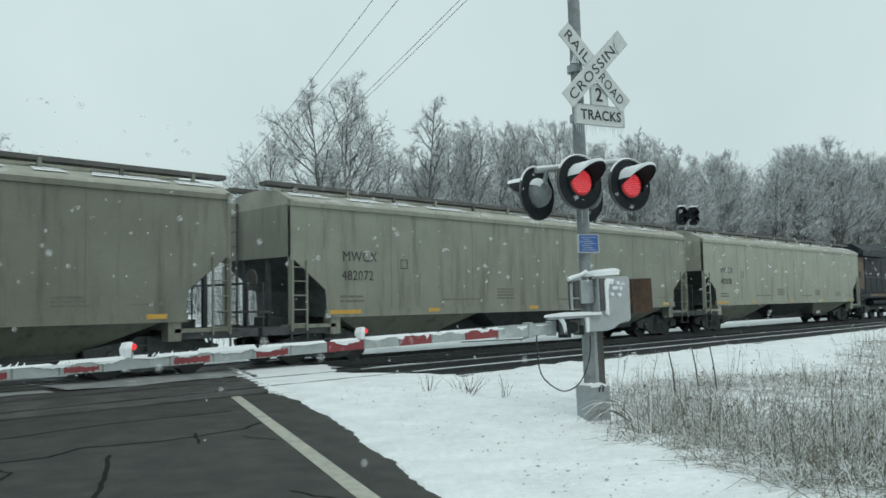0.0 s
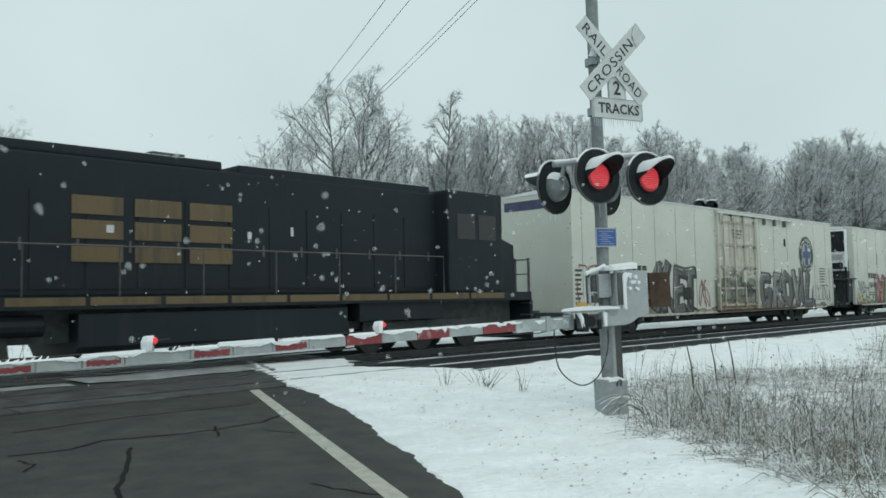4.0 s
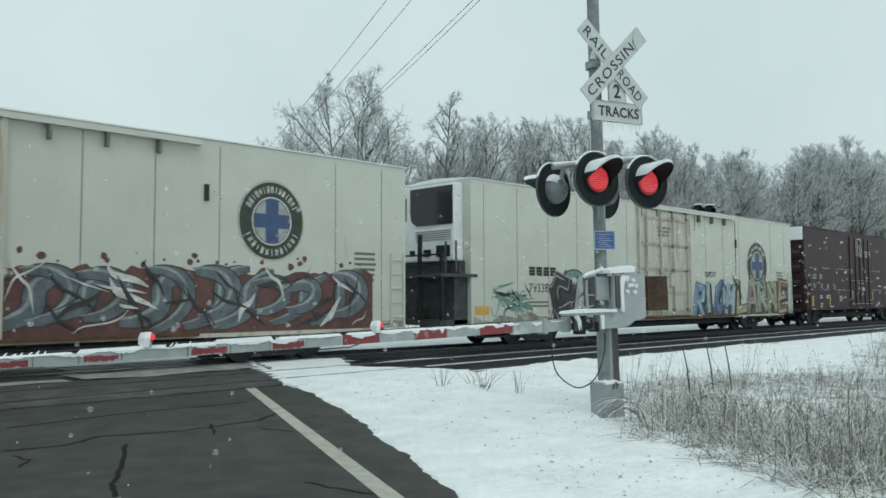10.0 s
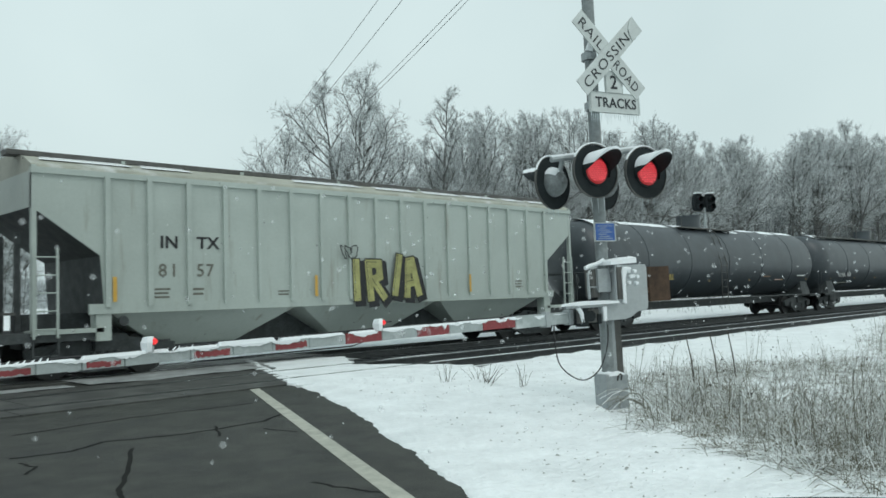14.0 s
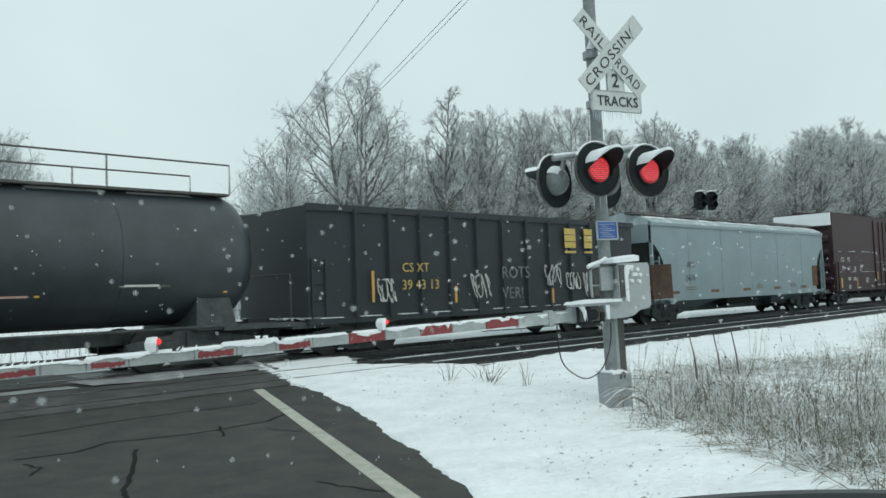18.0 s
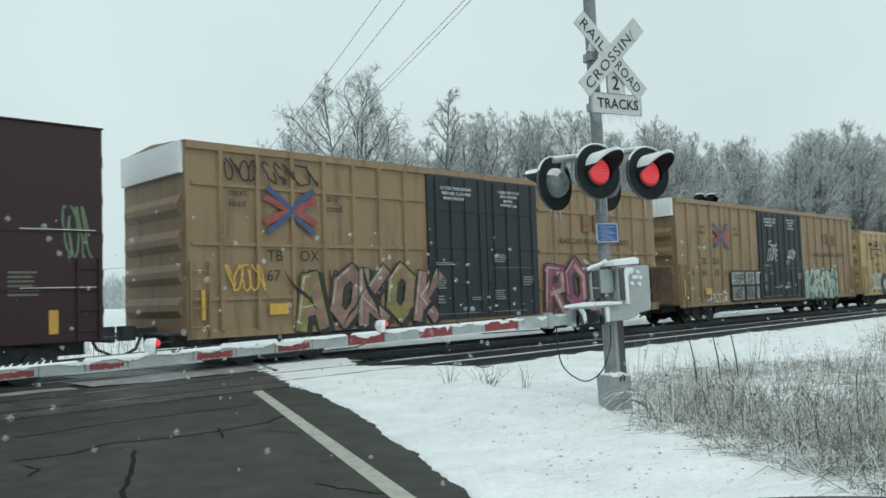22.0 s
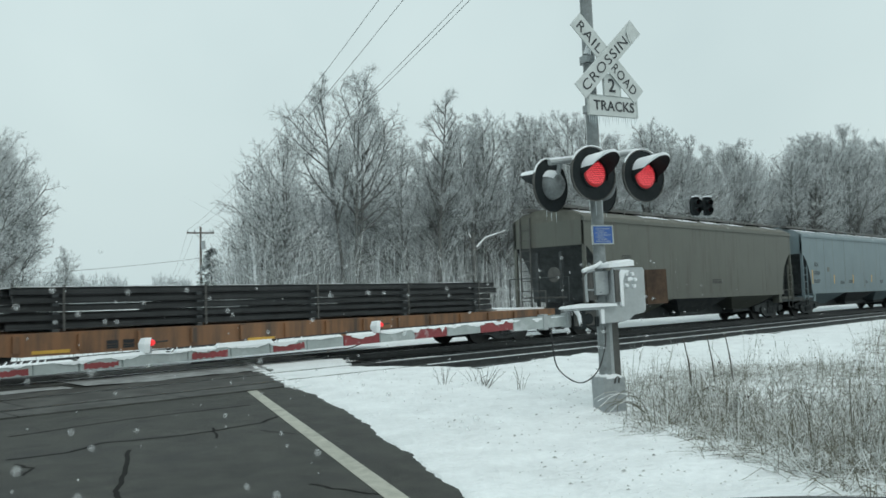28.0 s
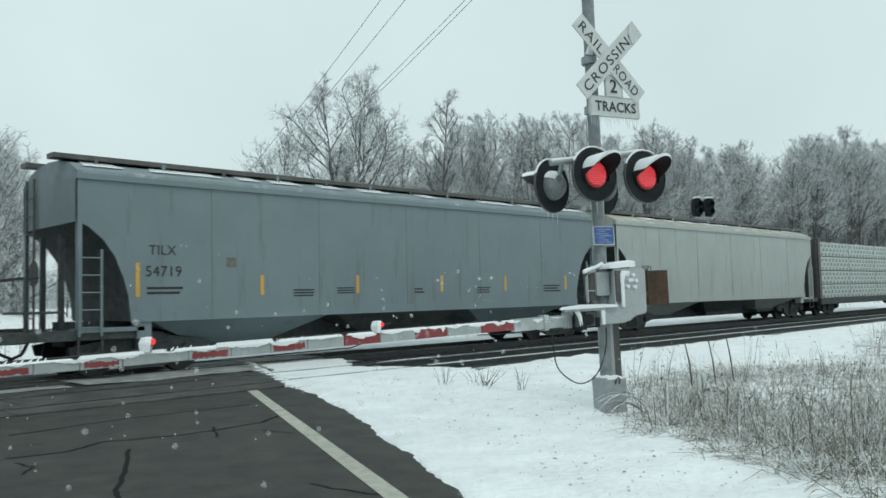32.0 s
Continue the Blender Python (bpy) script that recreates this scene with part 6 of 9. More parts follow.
for k in range(3):
    a = 2.4 + k * 3.2
    part("hopper_bay", Shape().loft([[(a, -1.3, 1.1), (a + 3, -1.3, 1.1), (a + 3, 1.3, 1.1), (a, 1.3, 1.1)], [(a + 1, -0.8, 0.5), (a + 2, -0.8, 0.5), (a + 2, 0.8, 0.5), (a + 1, 0.8, 0.5)]]), UNDER, car)
y = NEAR - 0.106
for x0, x1 in ((10.05, 10.65), (11.12, 11.58), (12.05, 12.62)):
    blocks(car, 1, x0, x1, 3.0, 3.6, MARKY, y, 0.0)
    patch(car, x0, x1, 2.83, 2.90, MARKY, y, "emblem_bar")
text(car, "CS XT", 2.95, 2.27, 0.24, MARKY, 1.0, y)
text(car, "39 43 13", 2.92, 1.80, 0.26, MARKY, 1.0, y)
for x, z0, z1 in ((1.9, 1.5, 2.3), (4.9, 1.4, 1.85), (9.3, 1.25, 1.7), (12.58, 1.5, 2.35)):
    patch(car, x, x + 0.08, z0, z1, TAPE, y)
RUBBED = colour("rubbed_chalk", (0.16, 0.17, 0.165))
text(car, "ROTS", 6.9, 2.05, 0.36, RUBBED, 1.0, y)
text(car, "VER!", 6.9, 1.45, 0.34, RUBBED, 1.0, y)
for k, (a, b, z0, z1) in enumerate(((2.1, 2.7, 1.5, 2.1), (9.0, 9.75, 1.8, 2.45), (10.1, 10.8, 1.65, 2.2), (11.0, 11.7, 1.4, 2.2), (12.0, 12.5, 1.7, 2.3), (5.6, 6.4, 1.5, 2.2))):
    scrawl(car, a, b, z0, z1, CHALK, 60 + k, 4, 0.018, y)
part("centre_sill", Shape().box(1.2, L - 1.2, -0.35, 0.35, 0.42, 1.12), UNDER, car)
running_gear(car, L, 2.0)
ladder(car, 0.1, 0.5, 1.0, 2.6, 4, BLACKCAR)

# ---- locomotive ----
loco = railcar("diesel_locomotive", "grimy dark navy freight locomotive with a dull orange end", 53.0, "locomotive")
part("frame_deck", Shape().box(-0.5, 21.0, -1.52, 1.52, 1.55, 1.80), NAVY, loco)
part("sill_stripe", Shape().bars([(1.2 + k * 1.55, 2.65 + k * 1.55, -1.535, -1.52, 1.62, 1.78) for k in range(12)]), GOLD, loco, "broken dull gold stripe")
part("underframe", Shape().box(0.1, 20.6, -0.95, 0.95, 0.9, 1.56), UNDER, loco)
part("long_hood", Shape().box(0.75, 17.4, -1.0, 1.0, 1.8, 4.55), NAVY, loco, bevel=0.05)
part("hood_end", Shape().box(0.70, 1.75, -1.03, 1.03, 2.1, 3.95), ORANGE, loco, "dull orange hood end")
part("end_emblem", Shape().box(0.85, 1.25, -1.036, -1.03, 2.75, 3.15), NAVY, loco)
part("radiator_wing", Shape().loft([[(0.2, -1.52, 4.02), (0.2, 1.52, 4.02), (0.2, 1.52, 4.35), (0.2, 0.9, 4.72), (0.2, -0.9, 4.72), (0.2, -1.52, 4.35)], [(5.0, -1.52, 4.02), (5.0, 1.52, 4.02), (5.0, 1.52, 4.45), (5.0, 1.0, 4.85), (5.0, -1.0, 4.85), (5.0, -1.52, 4.45)]]), NAVY, loco)
part("radiator_grille", Shape().bars([(0.6 + k * 0.35, 0.82 + k * 0.35, -1.53, -1.52, 4.1, 4.35) for k in range(12)]), UNDER, loco)
part("dynamic_brake_hump", Shape().box(5.2, 10.6, -0.95, 0.95, 4.55, 4.75), NAVY, loco, bevel=0.05)
part("exhaust_stack", Shape().box(9.2, 10.0, -0.3, 0.3, 4.75, 4.92), UNDER, loco)
part("equipment_blower", Shape().box(11.0, 17.2, -0.98, 0.98, 4.5, 4.72), NAVY, loco, bevel=0.05)
part("roof_snow", Shape().box(5.3, 10.5, -0.8, 0.8, 4.755, 4.775).box(11.1, 17, -0.85, 0.85, 4.725, 4.74), CAP, loco)
for k in range(14):
    x = 2.1 + k * 1.08
    part("hood_door", Shape().box(x, x + 1.0, -1.02, -1.0, 1.95, 3.85), NAVY, loco)
    part("door_latch", Shape().box(x + 0.88, x + 0.93, -1.035, -1.02, 2.7, 2.95), STEELBAR, loco)
cab = part("cab", Shape().box(17.4, 19.7, -1.5, 1.5, 1.8, 4.62), NAVY, loco, bevel=0.06)
part("cab_window", Shape().box(17.75, 18.5, -1.51, -1.5, 3.3, 4.0), GLASS, cab)
part("cab_window", Shape().box(18.65, 19.4, -1.51, -1.5, 3.3, 4.0), GLASS, cab)
part("windshield", Shape().box(19.7, 19.71, -1.2, 1.2, 3.5, 4.2), GLASS, cab)
part("nose", Shape().loft([[(19.7, -1.2, 1.8), (19.7, 1.2, 1.8), (19.7, 1.2, 3.5), (19.7, -1.2, 3.5)], [(20.9, -0.95, 1.8), (20.9, 0.95, 1.8), (20.9, 0.9, 3.25), (20.9, -0.9, 3.25)]]), NAVY, loco)
part("air_horn", Shape().tube([(18.0, 0, 4.7), (18.7, 0, 4.75)], 0.06, 8), STEELBAR, loco)
y = -1.045
gold = Shape()
for a in (7.2, 8.5, 9.75):
    gold.bars([(a, a + 1.05, y, y + 0.01, z, z + 0.36) for z in (2.5, 2.97, 3.44)])
part("emblem_block", gold, GOLD, loco, "faded gold lettering blocks")
part("number_tag", Shape().bars([(7.9, 8.05, y - 0.01, y, 3.1, 3.25), (11.2, 11.3, y - 0.01, y, 3.1, 3.25), (12.4, 12.47, y - 0.01, y, 3.2, 3.4)]), MARKW, loco)
part("fuel_tank", Shape().prism([(-1.45, 1.45), (-1.45, 0.75), (-1.1, 0.35), (1.1, 0.35), (1.45, 0.75), (1.45, 1.45)], "x", 7.2, 13.8), NAVY, loco)
part("battery_box", Shape().box(14.2, 17.2, -1.45, -0.9, 1.1, 1.55), NAVY, loco)
part("air_reservoir", Shape().tube([(2.2, -1.2, 1.25), (6.6, -1.2, 1.25)], 0.2, 12), NAVY, loco)
for x, s in ((-0.45, -1), (20.95, 1)):
    part("pilot", Shape().box(min(x, x + 0.12), max(x, x + 0.12), -1.5, 1.5, 0.15, 1.55), NAVY, loco)
    for yy in (-1.45, -0.9, -0.35, 0.4, 0.95, 1.4):
        part("rail_post", Shape().box(x - 0.02, x + 0.05, yy - 0.03, yy + 0.03, 1.8, 2.85), STEELBAR, loco)
    part("end_rail", Shape().tube([(x, -1.45, 2.8), (x, 1.45, 2.8)], 0.022, 6).tube([(x, -1.45, 2.35), (x, 1.45, 2.35)], 0.018, 6), STEELBAR, loco)
    for k in range(4):
        part("step", Shape().box(x - 0.05, x + 0.5 if s < 0 else x + 0.1, -1.55, -1.15, 0.35 + k * 0.36, 0.39 + k * 0.36), STEELBAR, loco)
hr = Shape().tube([(0.6, -1.48, 1.8), (0.6, -1.48, 2.8), (17.2, -1.48, 2.8), (17.2, -1.48, 1.8)], 0.018, 6)
for k in range(1, 9):
    hr.tube([(0.6 + k * 1.85, -1.48, 1.8), (0.6 + k * 1.85, -1.48, 2.8)], 0.015, 5)
part("side_hand_rail", hr, STEELBAR, loco)
side3 = Shape()
for yy in (-1.12, 0.98):
    side3.prism([(-2.3, 0.85), (2.3, 0.85), (2.35, 0.45), (1.9, 0.42), (1.2, 0.62), (0.5, 0.62), (0, 0.42), (-0.5, 0.62), (-1.2, 0.62), (-1.9, 0.42), (-2.35, 0.45)], "y", yy, yy + 0.14)
side3.box(-2.0, 2.0, -0.9, 0.9, 0.75, 1.0)
side3 = side3.mesh("truck", UNDER)
for xc in (3.7, 16.9):
    tr = part("truck", side3, UNDER, loco, "three-axle locomotive truck")
    tr.location = (xc, 0, 0)
    for dx in (-1.85, 0, 1.85):
        w = part("wheelset", WHEEL_ME, WHEEL, tr)
        w.location = (dx, 0, 0.0)
for x, turn in ((-1.0, 0), (21.55, 180)):
    c = part("coupler", COUPLER_ME, UNDER, loco)
    c.location, c.rotation_euler = (x, 0, 0), (0, 0, radians(turn))

# ---- flat car with stacked track rails ----
flat = railcar("flat_car", "weathered orange flat car with a snowy deck", 379.95, "flat car")
part("deck", Shape().box(0, 19.5, -1.5, 1.5, 1.08, 1.18), DECK, flat)
part("side_sill", Shape().prism([(0, 1.18), (0, 0.95), (2.2, 0.85), (3.4, 0.62), (16.1, 0.62), (17.3, 0.85), (19.5, 0.95), (19.5, 1.18)], "y", NEAR, NEAR + 0.12), DECK, flat)
part("far_sill", Shape().prism([(0, 1.18), (0, 0.95), (2.2, 0.85), (3.4, 0.62), (16.1, 0.62), (17.3, 0.85), (19.5, 0.95), (19.5, 1.18)], "y", -NEAR - 0.12, -NEAR), DECK, flat)
part("centre_sill", Shape().box(-0.1, 19.6, -0.3, 0.3, 0.6, 1.08), UNDER, flat)
for i in range(16):
    part("stake_pocket", Shape().box(0.9 + i * 1.18, 1.02 + i * 1.18, NEAR - 0.06, NEAR, 0.78, 1.14), DECK, flat)
for i, x in enumerate((0.35, 3.6, 8.2, 12.8, 18.6)):
    patch(flat, x, x + 0.7, 0.86 if i in (0, 4) else 0.7, 1.0 if i in (0, 4) else 0.82, TAPE)
blocks(flat, 3, 5.0, 5.9, 0.74, 0.98, MARK)
part("deck_snow", Shape().box(0.3, 2.6, -1.35, 1.3, 1.18, 1.22).box(16.9, 19.2, -1.35, 1.3, 1.18, 1.23), CAP, flat, "snow on the open deck")
for x in (0.25, 19.25):
    part("hand_rail", Shape().tube([(x, -1.4, 1.15), (x, -1.4, 1.75), (x + (0.0), -0.3, 1.75), (x, -0.3, 1.15)], 0.02, 6), STEELBAR, flat)
running_gear(flat, 19.5, 1.9)
load = railcar("rail_stack", "stack of dark steel track rails chained to a flat car", 379.95, "rail load")
PLATE = mat("dark_mill_steel", (0.034, 0.037, 0.039), 0.55, 0.2, var=0.3, scale=4)
rnd = random.Random(77)
for row in range(5):
    for k in range(9):
        a, b = 2.9 + rnd.uniform(-0.5, 0.5) + 0.15 * row, 16.6 + rnd.uniform(-0.6, 0.6)
        yy, zz = -1.35 + k * 0.30, 1.24 + row * 0.165
        part("steel_rail", Shape().prism([(yy - 0.07, zz), (yy + 0.07, zz), (yy + 0.02, zz + 0.03), (yy + 0.02, zz + 0.10), (yy + 0.05, zz + 0.14), (yy - 0.05, zz + 0.14), (yy - 0.02, zz + 0.10), (yy - 0.02, zz + 0.03)], "x", a, b), PLATE, load)
for x in (4.0, 7.0, 10.0, 13.0, 15.8):
    part("timber_spacer", Shape().bars([(x, x + 0.12, -1.48, 1.4, 1.18 + 0.165 * j, 1.235 + 0.165 * j) for j in range(5)]), TIE, load)
    part("tie_down", Shape().box(x + 0.2, x + 0.24, -1.47, -1.45, 1.2, 2.08), STEELBAR, load)
part("load_snow", Shape().bars([(3.5 + k * 2.2, 4.6 + k * 2.2, -1.2, 0.9, 2.045, 2.06) for k in range(6)]), CAP, load)

# ---- bulkhead flat with wrapped lumber ----
beam = railcar("bulkhead_flat_car", "dark flat car with tall end frames", 475.75, "flat car")
part("deck", Shape().box(0, 21.5, -1.5, 1.5, 0.95, 1.12), UNDER, beam)
part("side_sill", Shape().box(0, 21.5, NEAR, NEAR + 0.1, 0.75, 1.1), UNDER, beam)
for x in (0.0, 21.2):
    part("bulkhead", Shape().box(x, x + 0.3, -1.5, 1.5, 1.1, 4.15), STEELBAR, beam)
    for k in range(5):
        part("bulkhead_rib", Shape().box(x - 0.05, x, -1.4 + k * 0.65, -1.28 + k * 0.65, 1.1, 4.1), STEELBAR, beam)
running_gear(beam, 21.5, 2.2)
lumber = railcar("lumber_stack", "stacked lumber packs in white wrap with green print", 475.75, "lumber load")
WRAP = mat("white_wrap", (0.44, 0.48, 0.46), 0.45, var=0.12, scale=3)
PRINT = mat("green_print", (0.10, 0.17, 0.15), 0.5, var=0.2, scale=6)
for i in range(5):
    for j in range(4):
        pk = part("lumber_pack", Shape().box(0.45 + i * 4.15, 4.5 + i * 4.15, -1.42, 1.42, 1.14 + j * 0.72, 1.82 + j * 0.72), WRAP, lumber)
        if i < 3:
            s = Shape()
            for a in range(8):
                for b in range(3):
                    q = 0.58 + i * 4.15 + a * 0.49 + 0.2 * (b % 2)
                    w_ = 1.16 + j * 0.72 + b * 0.22
                    s.box(q, min(q + 0.27, 4.48 + i * 4.15), -1.428, -1.42, w_, w_ + 0.055)
                    s.box(q + 0.03, min(q + 0.24, 4.48 + i * 4.15), -1.428, -1.42, w_ + 0.075, w_ + 0.13)
            part("wrap_print", s, PRINT, pk)


# ---- crossing surface and road details ----
def quad_strip(points, width, z, thick=0.0015):
    s = Shape()
    for (x0, y0), (x1, y1) in zip(points, points[1:]):
        d = Vector((x1 - x0, y1 - y0)).normalized() * width / 2
        q = [(x0 + d.y, y0 - d.x), (x0 - d.y, y0 + d.x), (x1 - d.y, y1 + d.x), (x1 + d.y, y1 - d.x)]
        s.add([(a, b, z + h) for h in (0, thick) for a, b in q], [(3, 2, 1, 0), (4, 5, 6, 7), (0, 1, 5, 4), (1, 2, 6, 5), (2, 3, 7, 6), (3, 0, 4, 7)])
    return s


def frayed(points, n, wob, seed):
    rnd = random.Random(seed)
    out = []
    for (x0, y0), (x1, y1) in zip(points, points[1:]):
        out += [(x0 + (x1 - x0) * i / n + rnd.uniform(-wob, wob), y0 + (y1 - y0) * i / n + rnd.uniform(-wob, wob)) for i in range(n)]
    return out + [points[-1]]


CRACKS = (([(2.64, 8.79), (3.20, 8.68), (3.66, 8.97), (4.25, 8.73), (4.78, 8.69), (5.50, 8.75), (5.96, 9.08)], 0.09),
          ([(3.17, 10.34), (4.60, 10.56), (5.83, 10.45), (6.36, 10.42)], 0.08),
          ([(3.65, 8.29), (3.13, 7.20), (2.80, 6.58), (2.64, 6.14)], 0.07),
          ([(2.65, 8.47), (2.67, 8.14), (2.50, 7.84)], 0.05),
          ([(4.96, 8.94), (4.60, 8.22)], 0.05),
          ([(3.91, 5.52), (3.97, 5.07), (4.05, 4.80)], 0.05),
          ([(5.18, 8.25), (5.29, 7.73)], 0.04))
for k, (pts, w) in enumerate(CRACKS):
    tagged(part("tar_seal", quad_strip(frayed(pts, 5, 0.022, k), w * 0.62, -0.0295), CRACK, None), "black tar seal along a crack in the asphalt", "road repair", kind="structure")

for yc in (NEAR_Y, TRAIN_Y):
    cross = thing("crossing_surface", "worn concrete panels beside the rails, wet and grimy", "crossing panel", kind="structure")
    for y0, y1 in ((yc - 1.55, yc - 0.84), (yc - 0.66, yc + 0.66), (yc + 0.84, yc + 1.55)):
        left = 4 + 0.476 * (y0 - 4.72) - 8.6
        for i in range(4):
            a = left + i * 2.45
            part("panel", Shape().box(a, a + 2.43, y0, y1, -0.16, -0.008, 0.015), CONCRETE, cross)

SLUSH = mat("grey_slush", (0.36, 0.375, 0.375), 0.6, var=0.35, scale=3, fine=30, bump=0.01, dirt=(0.08, 0.083, 0.08), dirt_at=0.5)
for k, (y0, y1, x0, x1, z_, m_) in enumerate(((15.25, 16.75, 6.0, 12.4, -0.004, SLUSH), (15.4, 16.0, -8.0, 5.8, -0.018, SLUSH), (17.35, 18.35, 6.5, 13.0, -0.004, SLUSH), (18.80, 21.6, 6.5, 16.5, -0.004, CAP))):
    sh, xs_ = Shape(), np.arange(x0, x1, 0.25)
    for i, a in enumerate(xs_):
        sh.v += [(a, y0 + 0.30 * noise.noise((a * 0.9, k, 1.0)) * (0.5 if k == 2 else 1.0) + 0.12 * noise.noise((a * 3.1, k, 2.0)), z_), (a, y1 + 0.30 * noise.noise((a * 0.8, k, 5.0)), z_ + 0.002)]
        if i:
            sh.f.append((2 * i - 2, 2 * i, 2 * i + 1, 2 * i - 1))
    tagged(part("slush", sh, m_, None), "grey slush lying on the crossing between the tracks", "slush", kind="structure")

rnd = random.Random(5)


def snow_mound(x, y, w, d, h, seed, z=-0.2):
    """A low ragged heap of snow."""
    r = random.Random(seed)
    rings, n = [], 18
    base = [1 + r.uniform(-0.22, 0.22) for _ in range(n)]
    for f, zz in ((1.0, 0.0), (0.86, 0.55), (0.6, 0.88), (0.3, 1.0)):
        rings.append([(x + w * f * base[k] * math.cos(2 * math.pi * k / n), y + d * f * base[k] * math.sin(2 * math.pi * k / n), z + h * zz) for k in range(n)])
    return solid("snow_patch", Shape().loft(rings), SNOW, "ragged patch of settled snow beside the rails", "snow", "structure", True)


for k, (x, y, w, d, h) in enumerate(((9.6, 14.9, 0.9, 0.40, 0.19), (10.5, 15.6, 1.2, 0.50, 0.16), (9.6, 12.1, 0.9, 0.5, 0.2), (14.6, 15.75, 1.6, 0.35, 0.08), (18.5, 15.7, 2.2, 0.3, 0.06), (24, 15.7, 2.6, 0.28, 0.06), (10.6, 16.4, 1.2, 0.3, 0.14),
                                     (13.0, 19.9, 2.4, 0.5, 0.1), (20, 20.0, 3.0, 0.5, 0.1), (29, 20.0, 4.0, 0.5, 0.1))):
    snow_mound(x, y, w, d, h, k)
for y, x0, wide in ((NEAR_Y - 0.98, 11.4, 0.07), (NEAR_Y + 0.70, 12.2, 0.035)):
    tagged(part("rail_snow", quad_strip([(x_, y + 0.025 * noise.noise((x_ * 0.9, y, 0.0))) for x_ in np.arange(x0, 90, 0.5)], wide, -0.165, 0.012), CAP, None), "thin line of snow along a rail", "snow", kind="structure")
for y, wide, stuff_ in ((NEAR_Y - 0.75, 0.06, CAP), (NEAR_Y + 0.75, 0.06, mat("old_snow", (0.42, 0.45, 0.46), 0.8, var=0.35, scale=4))):
    tagged(part("rail_snow", quad_strip([(x_, y) for x_ in np.arange(12.2, 140, 0.8)], wide, 0.001, 0.012), stuff_, None), "snow lying on the unused rail", "snow", kind="structure")
tagged(part("bed_slush", quad_strip([(x_, NEAR_Y + 0.1 * noise.noise((x_ * 0.4, 3.0, 0.0))) for x_ in np.arange(12.5, 120, 0.6)], 0.55, -0.164, 0.01), mat("grey_slush", (0.17, 0.18, 0.185), 0.7, var=0.4, scale=3, fine=20), None), "grey slush between the rails", "slush", kind="structure")


def snow_sheet(x0, x1, y0, y1, z, seed):
    """A thin sheet of trodden snow with ragged ends, between the rails."""
    r = random.Random(seed)
    n = 12
    low = [(x0 + (x1[0] - x0) * k / n, y0 + r.uniform(-0.03, 0.03)) for k in range(n + 1)]
    high = [(x0 + 0.45 * (y1 - y0) + (x1[1] - x0 - 0.45 * (y1 - y0)) * k / n, y1 + r.uniform(-0.03, 0.03)) for k in range(n, -1, -1)]
    right = [(x1[0] + (x1[1] - x1[0]) * f + r.uniform(-0.2, 0.2), y0 + (y1 - y0) * f) for f in (0.15, 0.3, 0.45, 0.6, 0.75, 0.9)]
    left = [(high[-1][0] + (x0 - high[-1][0]) * f + r.uniform(-0.1, 0.1), y1 + (y0 - y1) * f) for f in (0.15, 0.3, 0.45, 0.6, 0.75, 0.9)]
    ring = low + right + high + left
    return solid("snow_patch", Shape().prism(ring, "z", -0.2, z), SNOW, "trodden snow lying between the rails", "snow", "structure")


snow_sheet(7.9, (12.2, 11.8), 11.55, 12.70, 0.010, 1)
snow_sheet(8.6, (11.7, 11.2), 12.90, 14.24, 0.004, 2)
snow_sheet(9.4, (11.3, 12.4), 14.42, 16.3, 0.008, 3)

# ---- the crossing signal: local x along the sign's face, y away from the road user ----
POST = pose(8.819, 5.880, 0.014, -0.847, -1.105, -15.570)
LENS_ON = glow("lit_red_lens", (1.0, 0.02, 0.03), 0.20, (0.16, 0.01, 0.012))
LENS_OFF = mat("dull_red_lens", (0.05, 0.010, 0.012), 0.25, var=0.2, scale=30)
HOUSING = mat("cast_housing", (0.20, 0.22, 0.225), 0.5, 0.2, var=0.3, scale=7, fine=40)
LED = glow("led_dot", (1.0, 0.11, 0.14), 0.85)
BLUESIGN = mat("sign_blue", (0.035, 0.11, 0.36), 0.45, var=0.12, scale=9)
REDTAPE = mat("red_sheeting", (0.24, 0.035, 0.04), 0.45, var=0.18, scale=14, dirt=(0.62, 0.64, 0.65), dirt_at=0.56)
WHITETAPE = mat("white_sheeting", (0.36, 0.40, 0.40), 0.5, var=0.14, scale=7, dirt=(0.62, 0.65, 0.66), dirt_at=0.55)
ICE = mat("ice", (0.62, 0.70, 0.72), 0.15, var=0.05)
CABLE = mat("black_cable", (0.02, 0.02, 0.022), 0.6, var=0.1)

signal = thing("crossing_signal", "grey steel crossing signal post with crossbuck, red flashers and gate machine", "crossing signal", POST)
MASTGREY = mat("weathered_mast", (0.25, 0.275, 0.28), 0.6, 0.2, var=0.25, scale=5, fine=30, dirt=(0.12, 0.13, 0.13), dirt_at=0.52)
part("mast", Shape().tube([(-0.12, 0, 0.3), (-0.04, 0, 6.2)], 0.078, 18), MASTGREY, signal, smooth=True)
for z in (4.36, 3.72):
    part("mast_collar", Shape().tube([(-0.09, 0, z), (-0.09, 0, z + 0.09)], 0.10, 16), GALV, signal)
part("mast_snow", Shape().tube([(-0.13, -0.05, 4.46), (-0.10, -0.06, 4.62)], 0.055, 10, 0.02), CAP, signal, smooth=True)


